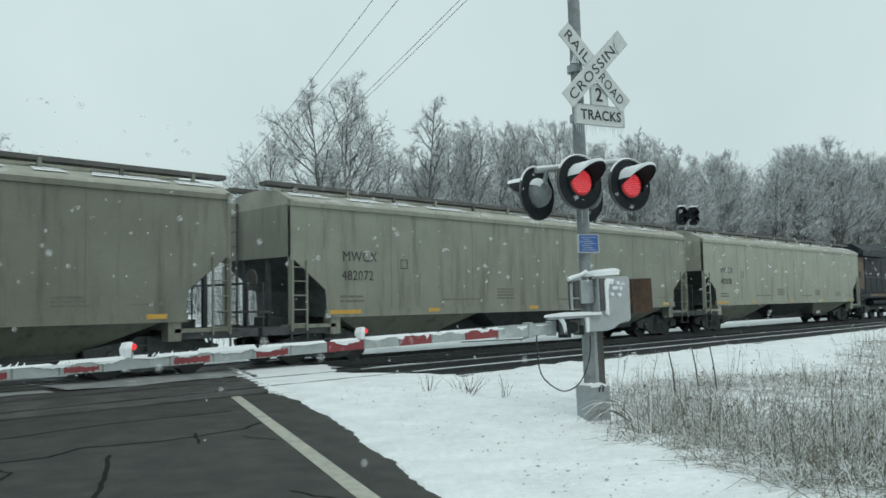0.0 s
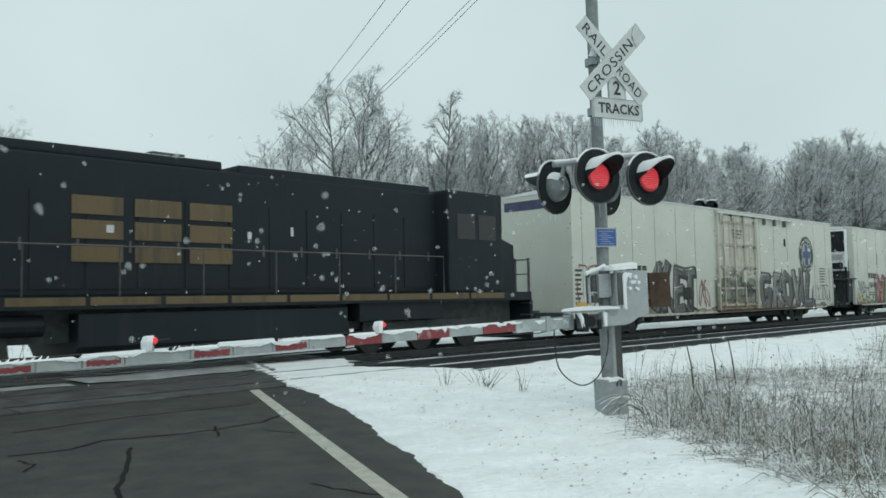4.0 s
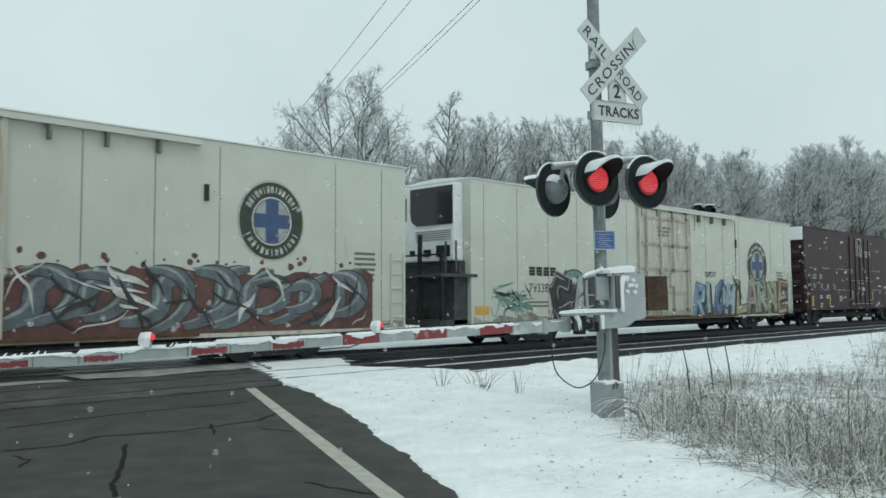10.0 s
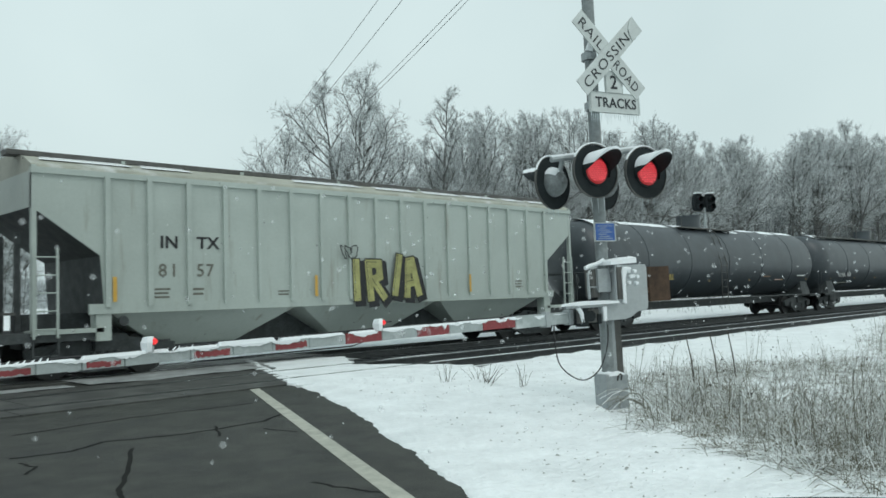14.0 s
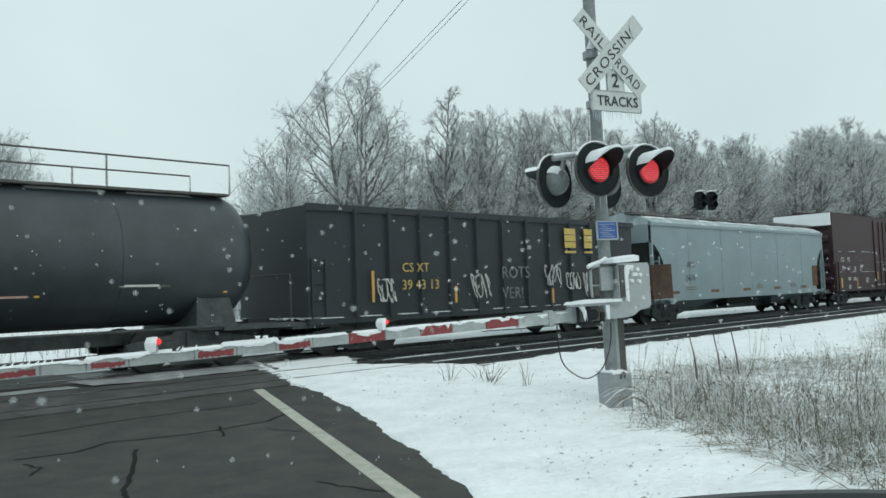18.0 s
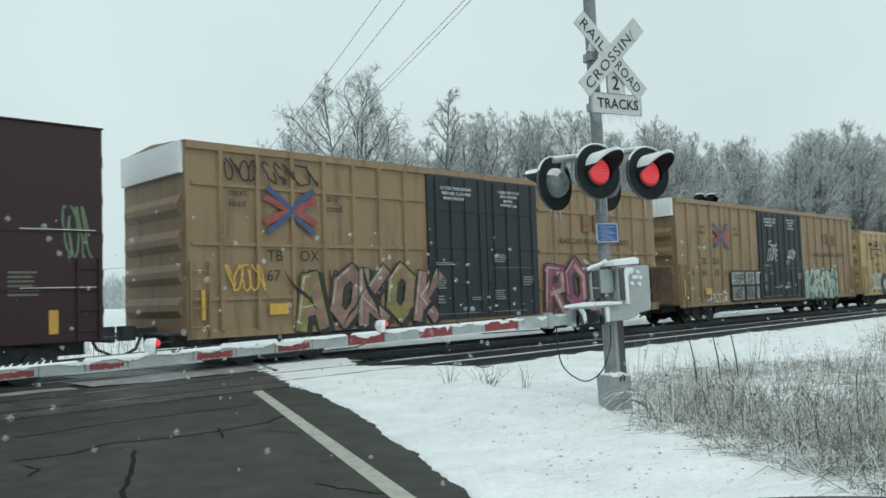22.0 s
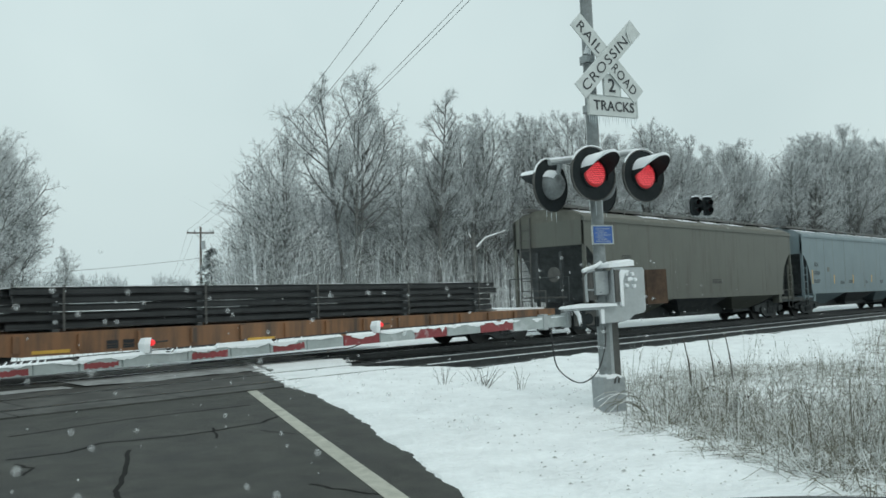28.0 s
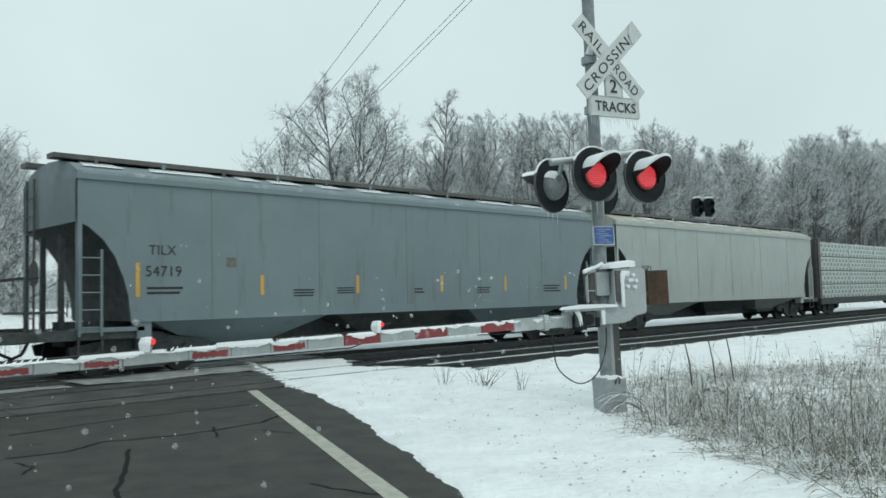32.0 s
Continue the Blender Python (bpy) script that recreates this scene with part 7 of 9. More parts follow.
def blade(text_, sgn, y):
    """One arm of the crossbuck; sgn +1 falls to the right."""
    turn = Matrix.Translation((0.08, y, 4.39)) @ Matrix.Rotation(radians(43.5 * sgn), 4, "Y")
    b = part("crossbuck_blade", Shape().box(-0.67, 0.67, -0.006, 0.006, -0.118, 0.118).move(turn), WHITE, signal, "white crossbuck blade with black letters")
    n = len(text_)
    words = Shape()
    for s, x0, x1 in text_:
        me = lettering(s, 0.128, INK, 0.002, 0.0, 1.0, 1.12)
        co = [v.co.x for v in me.vertices]
        me.transform(Matrix.Translation((-min(co), 0, 0)))
        me.transform(Matrix.Diagonal(((x1 - x0) / (max(co) - min(co)), 1, 1, 1)))
        me.transform(turn @ Matrix.Translation((x0, -0.009, -0.068)))
        part("letters", me, INK, b)


blade((("RAIL", -0.60, -0.14), ("ROAD", 0.12, 0.59)), 1, -0.19)
blade((("CROSSING", -0.60, 0.60),), -1, -0.205)
turn = Matrix.Translation((0.08, -0.217, 4.39)) @ Matrix.Rotation(radians(-43.5), 4, "Y")
part("blade_snow", Shape().prism([(0.43, -0.10), (0.58, -0.112), (0.655, -0.08), (0.66, 0.09), (0.60, 0.112), (0.50, 0.06), (0.455, -0.01)], "y", -0.006, 0.006).move(turn), WHITE, signal, "wind-blown snow stuck on the blade")
plate = part("count_sign", Shape().box(0.0, 0.28, -0.172, -0.162, 3.86, 4.2, 0.02), WHITE, signal, "white sign plate with a black figure")
part("letters", lettering("2", 0.17, INK, 0.002, 0.004).copy(), INK, plate).location = (0.075, -0.176, 3.97)
plate = part("tracks_sign", Shape().box(-0.28, 0.53, -0.185, -0.173, 3.65, 3.91, 0.025), WHITE, signal, "white sign plate reading TRACKS")
part("letters", lettering("TRACKS", 0.125, INK, 0.002, 0.003, 0.98, 1.05), INK, plate).location = (-0.19, -0.19, 3.72)
ice = Shape()
for k in range(26):
    x = -0.26 + k * 0.031
    ice.tube([(x, -0.178, 3.65), (x, -0.178, 3.65 - rnd.uniform(0.03, 0.16))], 0.006, 4, 0.001)
part("icicles", ice, ICE, signal)

part("crossarm", Shape().tube([(-0.78, 0.02, 3.06), (-0.3, 0.02, 3.12), (0.72, 0.02, 3.25)], 0.035, 10), GALV, signal)
part("crossarm_snow", Shape().tube([(-0.78, 0.02, 3.092), (-0.3, 0.02, 3.152), (0.72, 0.02, 3.282)], 0.024, 8), CAP, signal)
part("crossarm_hub", Shape().tube([(-0.1, 0, 2.98), (-0.1, 0, 3.24)], 0.11, 14), GALV, signal)


def flasher(x, z, y, turn, lens, seed):
    """A lamp with its round background, hood, lens and drop bracket; it faces -y before the turn."""
    m = Matrix.Translation((x, y, z)) @ Matrix.Rotation(radians(turn), 4, "Z")
    f = part("flasher", Shape().disc((0, 0.0, 0), (0, 1, 0), 0.33, 0.012, 40).loft([[(0.335 * math.cos(q), w, 0.335 * math.sin(q)) for q in (2 * math.pi * k / 40 for k in range(40))] for w in (-0.015, 0.02)], False).move(m), BLACK, signal, "black round background with hooded red lamp")
    part("background_rim", Shape().loft([[(r * math.cos(q), w, r * math.sin(q)) for q in (2 * math.pi * k / 40 for k in range(40))] for r, w in ((0.33, -0.016), (0.342, -0.016), (0.342, 0.02))], False).move(m), STEELBAR, f)
    part("housing", Shape().loft([[(r_ * math.cos(q), w, r_ * math.sin(q)) for q in (2 * math.pi * k / 28 for k in range(28))] for r_, w in ((0.185, 0.0), (0.18, 0.05), (0.16, 0.10), (0.12, 0.145), (0.07, 0.17), (0.045, 0.178), (0.045, 0.205), (0.01, 0.208))]).move(m), HOUSING, f, "grey lamp housing", True)
    rim = Shape()
    n = 22
    for a, b in ((0.0, -0.012),):
        rim.tube([(0, 0, 0), (0, -0.03, 0)], 0.185, 32)
    part("lens_rim", rim.move(m), BLACK, f)
    ln = part("lens", Shape().disc((0, -0.031, 0), (0, -1, 0), 0.165, 0.012, 32, 0.14).move(m), lens, f, "red LED lens")
    if lens is LENS_ON:
        dots = Shape()
        for i in range(-6, 7):
            for j in range(-6, 7):
                if (i + 0.5 * (j % 2)) ** 2 + j * j < 34:
                    dots.disc(((i + 0.5 * (j % 2)) * 0.0245, -0.043, j * 0.0235), (0, -1, 0), 0.0078, 0.003, 7)
        dots.move(m)
        tagged(part("led_dots", dots, LED, ln), kind="stuff")
    hood = Shape()
    outer = []
    for r in (0.200, 0.192):
        for w in (0, 1):
            row = []
            for k in range(n + 1):
                q = radians(-24 + 228 * k / n)
                depth = -0.06 - 0.36 * max(0.0, math.sin(q)) ** 0.7
                row.append((r * math.cos(q), depth if w else 0.0, r * math.sin(q)))
            outer.append(row)
    v = [p for row in outer for p in row]
    c = n + 1
    fc = []
    for k in range(n):
        fc += [(k, k + 1, c + k + 1, c + k), (2 * c + k, 3 * c + k, 3 * c + k + 1, 2 * c + k + 1), (c + k, c + k + 1, 3 * c + k + 1, 3 * c + k)]
    hood.add(v, fc).move(m)
    part("hood", hood, BLACK, f, "", True)
    cap = Shape()
    rows = []
    rr = random.Random(seed)
    for g in (0.05, 0.35, 0.7, 1.0):
        rows.append([((0.203 + 0.035 * math.sin(math.pi * k / 10) * (1 - 0.25 * rr.random())) * math.cos(radians(55 + 105 * k / 10)), -g * (0.06 + 0.36 * math.sin(radians(55 + 105 * k / 10)) ** 0.7), (0.203 + 0.035 * math.sin(math.pi * k / 10)) * math.sin(radians(55 + 105 * k / 10))) for k in range(11)])
    cap.add([p for row in rows for p in row], [(j * 11 + i, j * 11 + i + 1, (j + 1) * 11 + i + 1, (j + 1) * 11 + i) for j in range(3) for i in range(10)])
    cap.add([p for p in rows[3]] + [(0.2 * math.cos(radians(55 + 105 * k / 10)), -(0.06 + 0.36 * math.sin(radians(55 + 105 * k / 10)) ** 0.7), 0.2 * math.sin(radians(55 + 105 * k / 10))) for k in range(11)], [(i, i + 1, 12 + i, 11 + i) for i in range(10)])
    part("hood_snow", cap.move(m), CAP, f, "snow lying on the hood", True)
    part("rim_snow", Shape().tube([(0.345 * math.cos(radians(a)), 0.0, 0.345 * math.sin(radians(a))) for a in range(25, 160, 9)], 0.014, 6).move(m), CAP, f, "", True)
    part("housing_snow", Shape().loft([[((r_ + 0.012) * math.cos(radians(a_)), w, (r_ + 0.012) * math.sin(radians(a_))) for a_ in (30, 48, 66, 84, 102, 120)] + [((r_ - 0.02) * math.cos(radians(a_)), w, (r_ - 0.02) * math.sin(radians(a_))) for a_ in (112, 75, 40)] for r_, w in ((0.185, 0.015), (0.18, 0.05), (0.16, 0.10), (0.12, 0.140))]).move(m), CAP, f, "", True)
    ic = Shape()
    for k in range(3):
        a = radians(255 + k * 17)
        ic.tube([(0.335 * math.cos(a), 0, 0.335 * math.sin(a)), (0.335 * math.cos(a), 0, 0.335 * math.sin(a) - rr.uniform(0.04, 0.24))], 0.005, 5, 0.001)
    part("icicle", ic.move(m), ICE, f)
    part("drop_bracket", Shape().tube([(0, 0.12, 0.1), (0, 0.2, 0.33)], 0.03, 8).move(m), GALV, f)
    return f


flasher(-0.297, 2.896, -0.22, -1, LENS_ON, 1)
flasher(0.529, 2.892, -0.22, -1, LENS_ON, 2)
flasher(-0.603, 2.813, 0.26, 196, LENS_OFF, 3)
flasher(0.223, 2.81, 0.26, 196, LENS_OFF, 4)
sign = part("blue_notice", Shape().box(-0.27, 0.06, -0.10, -0.088, 2.03, 2.27, 0.02), WHITE, signal, "blue emergency notice plate")
part("notice_face", Shape().box(-0.255, 0.045, -0.104, -0.10, 2.045, 2.255), BLUESIGN, sign)
part("notice_print", Shape().bars([(-0.225 + 0.03 * (k % 2), 0.01 - 0.05 * (k % 3), -0.107, -0.104, 2.065 + 0.026 * k, 2.072 + 0.026 * k) for k in range(7)]), WHITETAPE, sign)

# gate machine: a cast plate on the road side, the case behind it
machine = part("gate_machine", Shape().prism([(-0.10, 1.10), (0.34, 1.14), (0.36, 1.70), (-0.06, 1.70)], "y", -0.19, 0.10), ALU, signal, "grey gate machine case", bevel=0.015)
plate = [(-0.34, 1.05), (0.02, 1.05), (0.13, 1.075), (0.22, 1.13), (0.385, 1.15), (0.41, 1.19), (0.42, 1.68), (0.40, 1.72), (-0.09, 1.73), (-0.10, 1.28), (-0.33, 1.27)]
part("machine_plate", Shape().prism(plate, "y", -0.23, -0.19), ALU, machine, bevel=0.008)
part("machine_lid", Shape().box(-0.085, 0.0, -0.255, -0.23, 1.30, 1.70), STEELBAR, machine)
part("lid_snow", Shape().loft([[(-0.17, -0.25, 1.73), (0.24, -0.25, 1.745), (0.24, 0.09, 1.745), (-0.17, 0.09, 1.73)], [(-0.17, -0.25, 1.775), (0.25, -0.24, 1.81), (0.24, 0.06, 1.81), (-0.16, 0.06, 1.78)], [(-0.14, -0.2, 1.79), (0.20, -0.2, 1.83), (0.20, 0.03, 1.83), (-0.12, 0.03, 1.80)]]), CAP, machine)
part("case_snow", Shape().prism([(-0.02, 1.25), (0.025, 1.24), (0.03, 1.56), (0.06, 1.64), (0.13, 1.66), (0.13, 1.69), (0.01, 1.70), (-0.02, 1.66)], "y", -0.275, -0.23), CAP, machine, "", False, 0.012)
for a, b in ((0.10, 1.645), (0.20, 1.64), (0.13, 1.575), (0.24, 1.57), (0.10, 1.50), (0.22, 1.49), (0.17, 1.58)):
    part("bolt", Shape().disc((a, -0.23, b), (0, -1, 0), 0.024, 0.035, 10), CAP, machine)
part("case_bracket", Shape().box(-0.30, -0.10, -0.14, 0.10, 1.40, 1.69), GALV, machine)
part("u_bolt", Shape().tube([(-0.42, -0.10, 1.32), (-0.425, -0.10, 1.5), (-0.42, -0.10, 1.64), (-0.39, -0.10, 1.69), (-0.28, -0.10, 1.71)], 0.018, 8).tube([(-0.42, -0.10, 1.47), (-0.24, -0.10, 1.46)], 0.012, 6), GALV, machine)
part("junction_case", Shape().box(-0.36, -0.24, -0.10, 0.06, 1.34, 1.70, 0.02), STEELBAR, machine)
part("case_snow", Shape().tube([(-0.46, -0.10, 1.70), (-0.40, -0.10, 1.725), (-0.25, -0.08, 1.755), (-0.13, -0.06, 1.80)], 0.026, 8), CAP, machine)
part("rear_post", Shape().box(-0.015, 0.10, -0.04, 0.07, 0.30, 1.10), STEELBAR, signal)
part("front_post", Shape().box(-0.165, -0.02, -0.06, 0.06, 0.30, 1.10), GALV, signal)
part("arm_bracket", Shape().box(-0.91, -0.12, -0.26, -0.20, 1.225, 1.255), GALV, signal)
part("bracket_snow", Shape().prism([(-0.93, 1.255), (-0.10, 1.255), (-0.11, 1.285), (-0.35, 1.30), (-0.60, 1.305), (-0.90, 1.285)], "y", -0.28, -0.18), CAP, signal)
part("bracket_snow", Shape().prism([(-0.34, 1.05), (-0.30, 1.05), (-0.29, 1.24), (-0.35, 1.24)], "y", -0.26, -0.232), CAP, signal)
hub = part("arm_hub", Shape().box(-0.68, -0.36, -0.22, -0.12, 1.04, 1.20, 0.03), STEELBAR, signal)
part("hub_pin", Shape().disc((-0.52, -0.24, 1.12), (0, 1, 0), 0.065, 0.14, 16), BLACK, hub)
part("hub_clevis", Shape().box(-0.66, -0.58, -0.25, -0.10, 1.00, 1.22), BLACK, hub)
part("hub_clevis", Shape().box(-0.42, -0.37, -0.24, -0.10, 1.02, 1.14), BLACK, hub)
part("bracket_strut", Shape().tube([(-0.72, -0.23, 1.25), (-0.66, -0.23, 1.16), (-0.64, -0.23, 1.04)], 0.032, 8, 0.02), CAP, signal)
OLDRUST = mat("dark_rust", (0.075, 0.044, 0.027), 0.85, var=0.4, scale=6, fine=40)
cw = part("counterweight", Shape().box(0.80, 1.16, 0.14, 0.24, 1.24, 1.70), OLDRUST, signal, "rusty counterweight plate")
part("counterweight_arm", Shape().box(0.3, 0.9, 0.15, 0.22, 1.35, 1.43), OLDRUST, signal)
base = part("base_case", Shape().box(-0.255, 0.085, -0.13, 0.08, -0.06, 0.36, 0.012), GALV, signal, "grey junction case at the foot")
part("case_lid", Shape().box(-0.275, -0.225, -0.14, 0.09, -0.04, 0.385), GALV, base)
part("case_hasp", Shape().tube([(-0.09, -0.13, 0.30), (-0.09, -0.15, 0.36), (-0.06, -0.15, 0.38), (-0.03, -0.15, 0.36), (-0.03, -0.13, 0.30)], 0.01, 6), STEELBAR, base)
part("lid_snow", Shape().loft([[(-0.24, -0.125, 0.36), (0.05, -0.125, 0.36), (0.05, 0.075, 0.36), (-0.24, 0.075, 0.36)], [(-0.22, -0.12, 0.39), (0.03, -0.11, 0.385), (0.04, 0.06, 0.39), (-0.22, 0.06, 0.40)], [(-0.16, -0.06, 0.42), (-0.02, -0.05, 0.41), (0.0, 0.03, 0.42), (-0.16, 0.03, 0.43)]]), CAP, base, "", True)
hang = [(-1.055, -0.20, 1.05), (-1.062, -0.20, 0.92), (-1.02, -0.20, 0.60), (-0.83, -0.20, 0.42), (-0.63, -0.20, 0.367), (-0.40, -0.19, 0.48), (-0.24, -0.17, 0.77), (-0.18, -0.12, 1.05)]
cab_pts = []
for i in range(len(hang) - 1):
    q0, q1, q2, q3 = [Vector(hang[max(0, min(len(hang) - 1, i + k))]) for k in (-1, 0, 1, 2)]
    cab_pts += [0.5 * (2 * q1 + (q2 - q0) * f + (2 * q0 - 5 * q1 + 4 * q2 - q3) * f * f + (3 * q1 - q0 - 3 * q2 + q3) * f ** 3) for f in (0, 0.25, 0.5, 0.75)]
part("cable", Shape().tube(cab_pts, 0.008, 6), CABLE, signal, "slack black cable", True)
part("mast_foot", Shape().tube([(-0.10, 0, -0.1), (-0.10, 0, 0.32)], 0.09, 14), GALV, signal)

# ---- the lowered gate arm, from its hub across the road ----
arm = thing("gate_arm", "lowered red and white gate arm with small lamps, snowy", "gate arm", pose(8.449, 6.021, 0.006, -1.159, -0.771, 3.313))
cuts = [-0.30, -1.46, -2.03, -2.56, -3.03, -3.50, -3.94, -4.35, -4.73, -5.10, -5.47, -5.98, -6.28, -6.58, -6.95, -7.4, -7.8, -8.2, -8.6, -9.0]
for k, (b, a) in enumerate(zip(cuts, cuts[1:])):
    zt, zb = 1.175 - 0.0015 * k, 1.070 + 0.0015 * k
    if k == 0:
        part("arm_root", Shape().box(a, b, -0.03, 0.03, 1.05, 1.19, 0.008), WHITETAPE, arm)
    else:
        caked = k % 2 and k >= 7
        part("arm_stripe", Shape().box(a + 0.001, b - 0.001, -0.022, 0.022, zb, zt, 0.008), REDTAPE if k % 2 and not caked else WHITETAPE, arm)
        if caked:
            r_ = random.Random(k)
            lo_, hi_, n_ = zb + 0.010, zt - 0.026, 18
            ring_ = [(a + 0.03 + (b - a - 0.06) * i / n_, lo_ + r_.uniform(-0.008, 0.008)) for i in range(n_ + 1)] + [(b - 0.03 - (b - a - 0.06) * i / n_, hi_ + r_.uniform(-0.008, 0.010)) for i in range(n_ + 1)]
            part("arm_sheeting", Shape().prism(ring_, "y", -0.0245, -0.022), REDTAPE, arm)
for x in (-0.86, -0.38):
    part("arm_clamp", Shape().box(x - 0.04, x + 0.04, -0.045, 0.045, 1.03, 1.21), ALU, arm)
top = Shape()
rnd = random.Random(9)
x = -9.0
while x < -0.4:
    w = rnd.uniform(0.25, 0.8)
    h = rnd.uniform(0.012, 0.035)
    z = 1.175 - 0.0015 * 16 * (-x / 9)
    top.loft([[(x, -0.026, z), (x + w, -0.026, z), (x + w, 0.024, z), (x, 0.024, z)], [(x + 0.02, -0.018, z + h), (x + w - 0.02, -0.018, z + h), (x + w - 0.02, 0.016, z + h), (x + 0.02, 0.016, z + h)]])
    x += w + rnd.uniform(0.0, 0.10)
part("arm_snow", top, CAP, arm, "ragged snow along the top edge")
caked_ = Shape()
x = -8.9
while x < -0.5:
    w, hgt = rnd.uniform(0.06, 0.30), rnd.uniform(0.012, 0.045)
    zt = 1.176 - 0.0015 * 16 * (-x / 9)
    n_ = 9
    low_ = [(x + w * i / n_, zt - hgt * (0.35 + 0.65 * math.sin(math.pi * i / n_)) * rnd.uniform(0.6, 1.1)) for i in range(n_ + 1)]
    caked_.prism([(x, zt)] + low_ + [(x + w, zt)], "y", -0.031, -0.0225)
    x += w + rnd.uniform(0.0, 0.25)
part("arm_snow", caked_, CAP, arm, "wet snow stuck to the face")
teeth = Shape()
for a, b in ((-4.75, -4.35), (-5.65, -4.85), (-6.95, -6.5), (-5.95, -5.7)):
    for q in np.arange(a, b, 0.05):
        teeth.tube([(q, 0, 1.165), (q + rnd.uniform(0.0, 0.03), 0, 1.178 + rnd.uniform(0, 0.016))], 0.008, 4, 0.003)
tagged(part("arm_rime", teeth, CAP, arm, "small snow teeth"), kind="stuff")
part("arm_cable", Shape().tube([(-8.5, 0.03, 1.165), (-6.0, 0.03, 1.18), (-3.5, 0.03, 1.19), (-0.5, 0.03, 1.19)], 0.008, 5), CABLE, arm)
part("stay_wire", Shape().tube([(-5.4, 0.06, 1.06), (-3.8, 0.06, 1.05), (-3.6, 0.06, 1.09)], 0.006, 5), CABLE, arm)
part("stay_wire", Shape().tube([(-2.0, 0.06, 1.05), (-0.9, 0.06, 1.02), (-0.4, 0.06, 1.06)], 0.006, 5), CABLE, arm)
GATELAMP = glow("gate_lamp_red", (1.0, 0.03, 0.035), 0.75, (0.3, 0.02, 0.02))
for x in (-8.1, -5.77, -3.50):
    lamp = part("gate_lamp", Shape().box(x - 0.045, x + 0.015, -0.028, 0.028, 1.165, 1.225, 0.01), ALU, arm, "small red lamp on the arm")
    part("lamp_lens", Shape().disc((x + 0.008, -0.03, 1.242), (0, -1, 0), 0.025, 0.022, 18, 0.017), GATELAMP, lamp, "glowing red lens", True)
    part("lamp_body", Shape().disc((x + 0.005, -0.03, 1.242), (0, 1, 0), 0.034, 0.06, 18), STEELBAR, lamp)
    part("lamp_snow", Shape().loft([[(x - 0.055, -0.045, 1.17), (x - 0.02, -0.045, 1.17), (x - 0.02, 0.04, 1.17), (x - 0.055, 0.04, 1.17)], [(x - 0.06, -0.05, 1.235), (x - 0.012, -0.05, 1.235), (x - 0.012, 0.04, 1.235), (x - 0.06, 0.04, 1.235)], [(x - 0.045, -0.035, 1.275), (x + 0.005, -0.035, 1.278), (x + 0.005, 0.03, 1.278), (x - 0.045, 0.03, 1.275)]]), CAP, lamp)
    part("lamp_bracket", Shape().tube([(x + 0.02, 0, 1.24), (x + 0.15, 0, 1.245)], 0.006, 5), CABLE, lamp)

# ---- wayside signal beyond the tracks ----
ws = thing("wayside_signal", "dark two-headed railway signal with snowy hoods on a mast", "railway signal", pose(42.91, 22.33, 0.31, 0, 0, -28))
part("mast", Shape().tube([(0, 0, 0), (0, 0, 5.6)], 0.07, 10), GALV, ws)
part("bracket", Shape().box(-0.55, 0.55, -0.05, 0.05, 5.25, 5.33), GALV, ws)
ladder(ws, -0.2, 0.2, 0.2, 5.2, 14, GALV, 0.15)
for x in (-0.38, 0.38):
    oval = [(x + 0.31 * math.cos(q), 5.86 + 0.56 * math.copysign(abs(math.sin(q)) ** 0.7, math.sin(q))) for q in (2 * math.pi * k / 24 for k in range(24))]
    hd = part("signal_head", Shape().prism(oval, "y", -0.05, 0.16), BLACK, ws)
    for z in (5.62, 6.05):
        part("hood", Shape().loft([[(x + 0.17 * math.cos(q), w, z + 0.17 * math.sin(q)) for q in (2 * math.pi * k / 16 for k in range(16))] for w in (-0.05, -0.34)], False), BLACK, hd)
        part("lens", Shape().disc((x, -0.06, z), (0, -1, 0), 0.1, 0.01, 14), LENS_OFF, hd)
    part("head_snow", Shape().prism([(x - 0.2, 6.38), (x + 0.2, 6.38), (x + 0.14, 6.44), (x - 0.12, 6.45)], "y", -0.2, 0.16), CAP, hd)
# bits of dirt, straw and clods lying on the snow
bits = Shape()
rnd = random.Random(71)
for _ in range(2600):
    x, y = 4.4 + 9.6 * rnd.random() ** 1.5, 2.0 + 9.4 * rnd.random() ** 1.3
    if (Vector((x, y)) - EDGE).dot(SIDE) < 1.0:
        continue
    s_ = rnd.choice((0.004, 0.005, 0.006, 0.008, 0.010, 0.016))
    z = ground_height(x, y)
    q = rnd.uniform(0, 3.14)
    dx, dy = math.cos(q) * s_ * 1.8, math.sin(q) * s_ * 1.8
    bits.add([(x - dx, y - dy, z - 0.005), (x + dy * 0.5, y - dx * 0.5, z - 0.004), (x + dx, y + dy, z - 0.005), (x - dy * 0.5, y + dx * 0.5, z - 0.004), (x, y, z + s_ * 0.6)], [(0, 1, 4), (1, 2, 4), (2, 3, 4), (3, 0, 4)])
tagged(part("dirt_specks", bits, mat("dirt_speck", (0.42, 0.43, 0.41), 0.9, var=0.4, scale=9), None), "specks of dirt and straw on the snow", "dirt", kind="stuff")


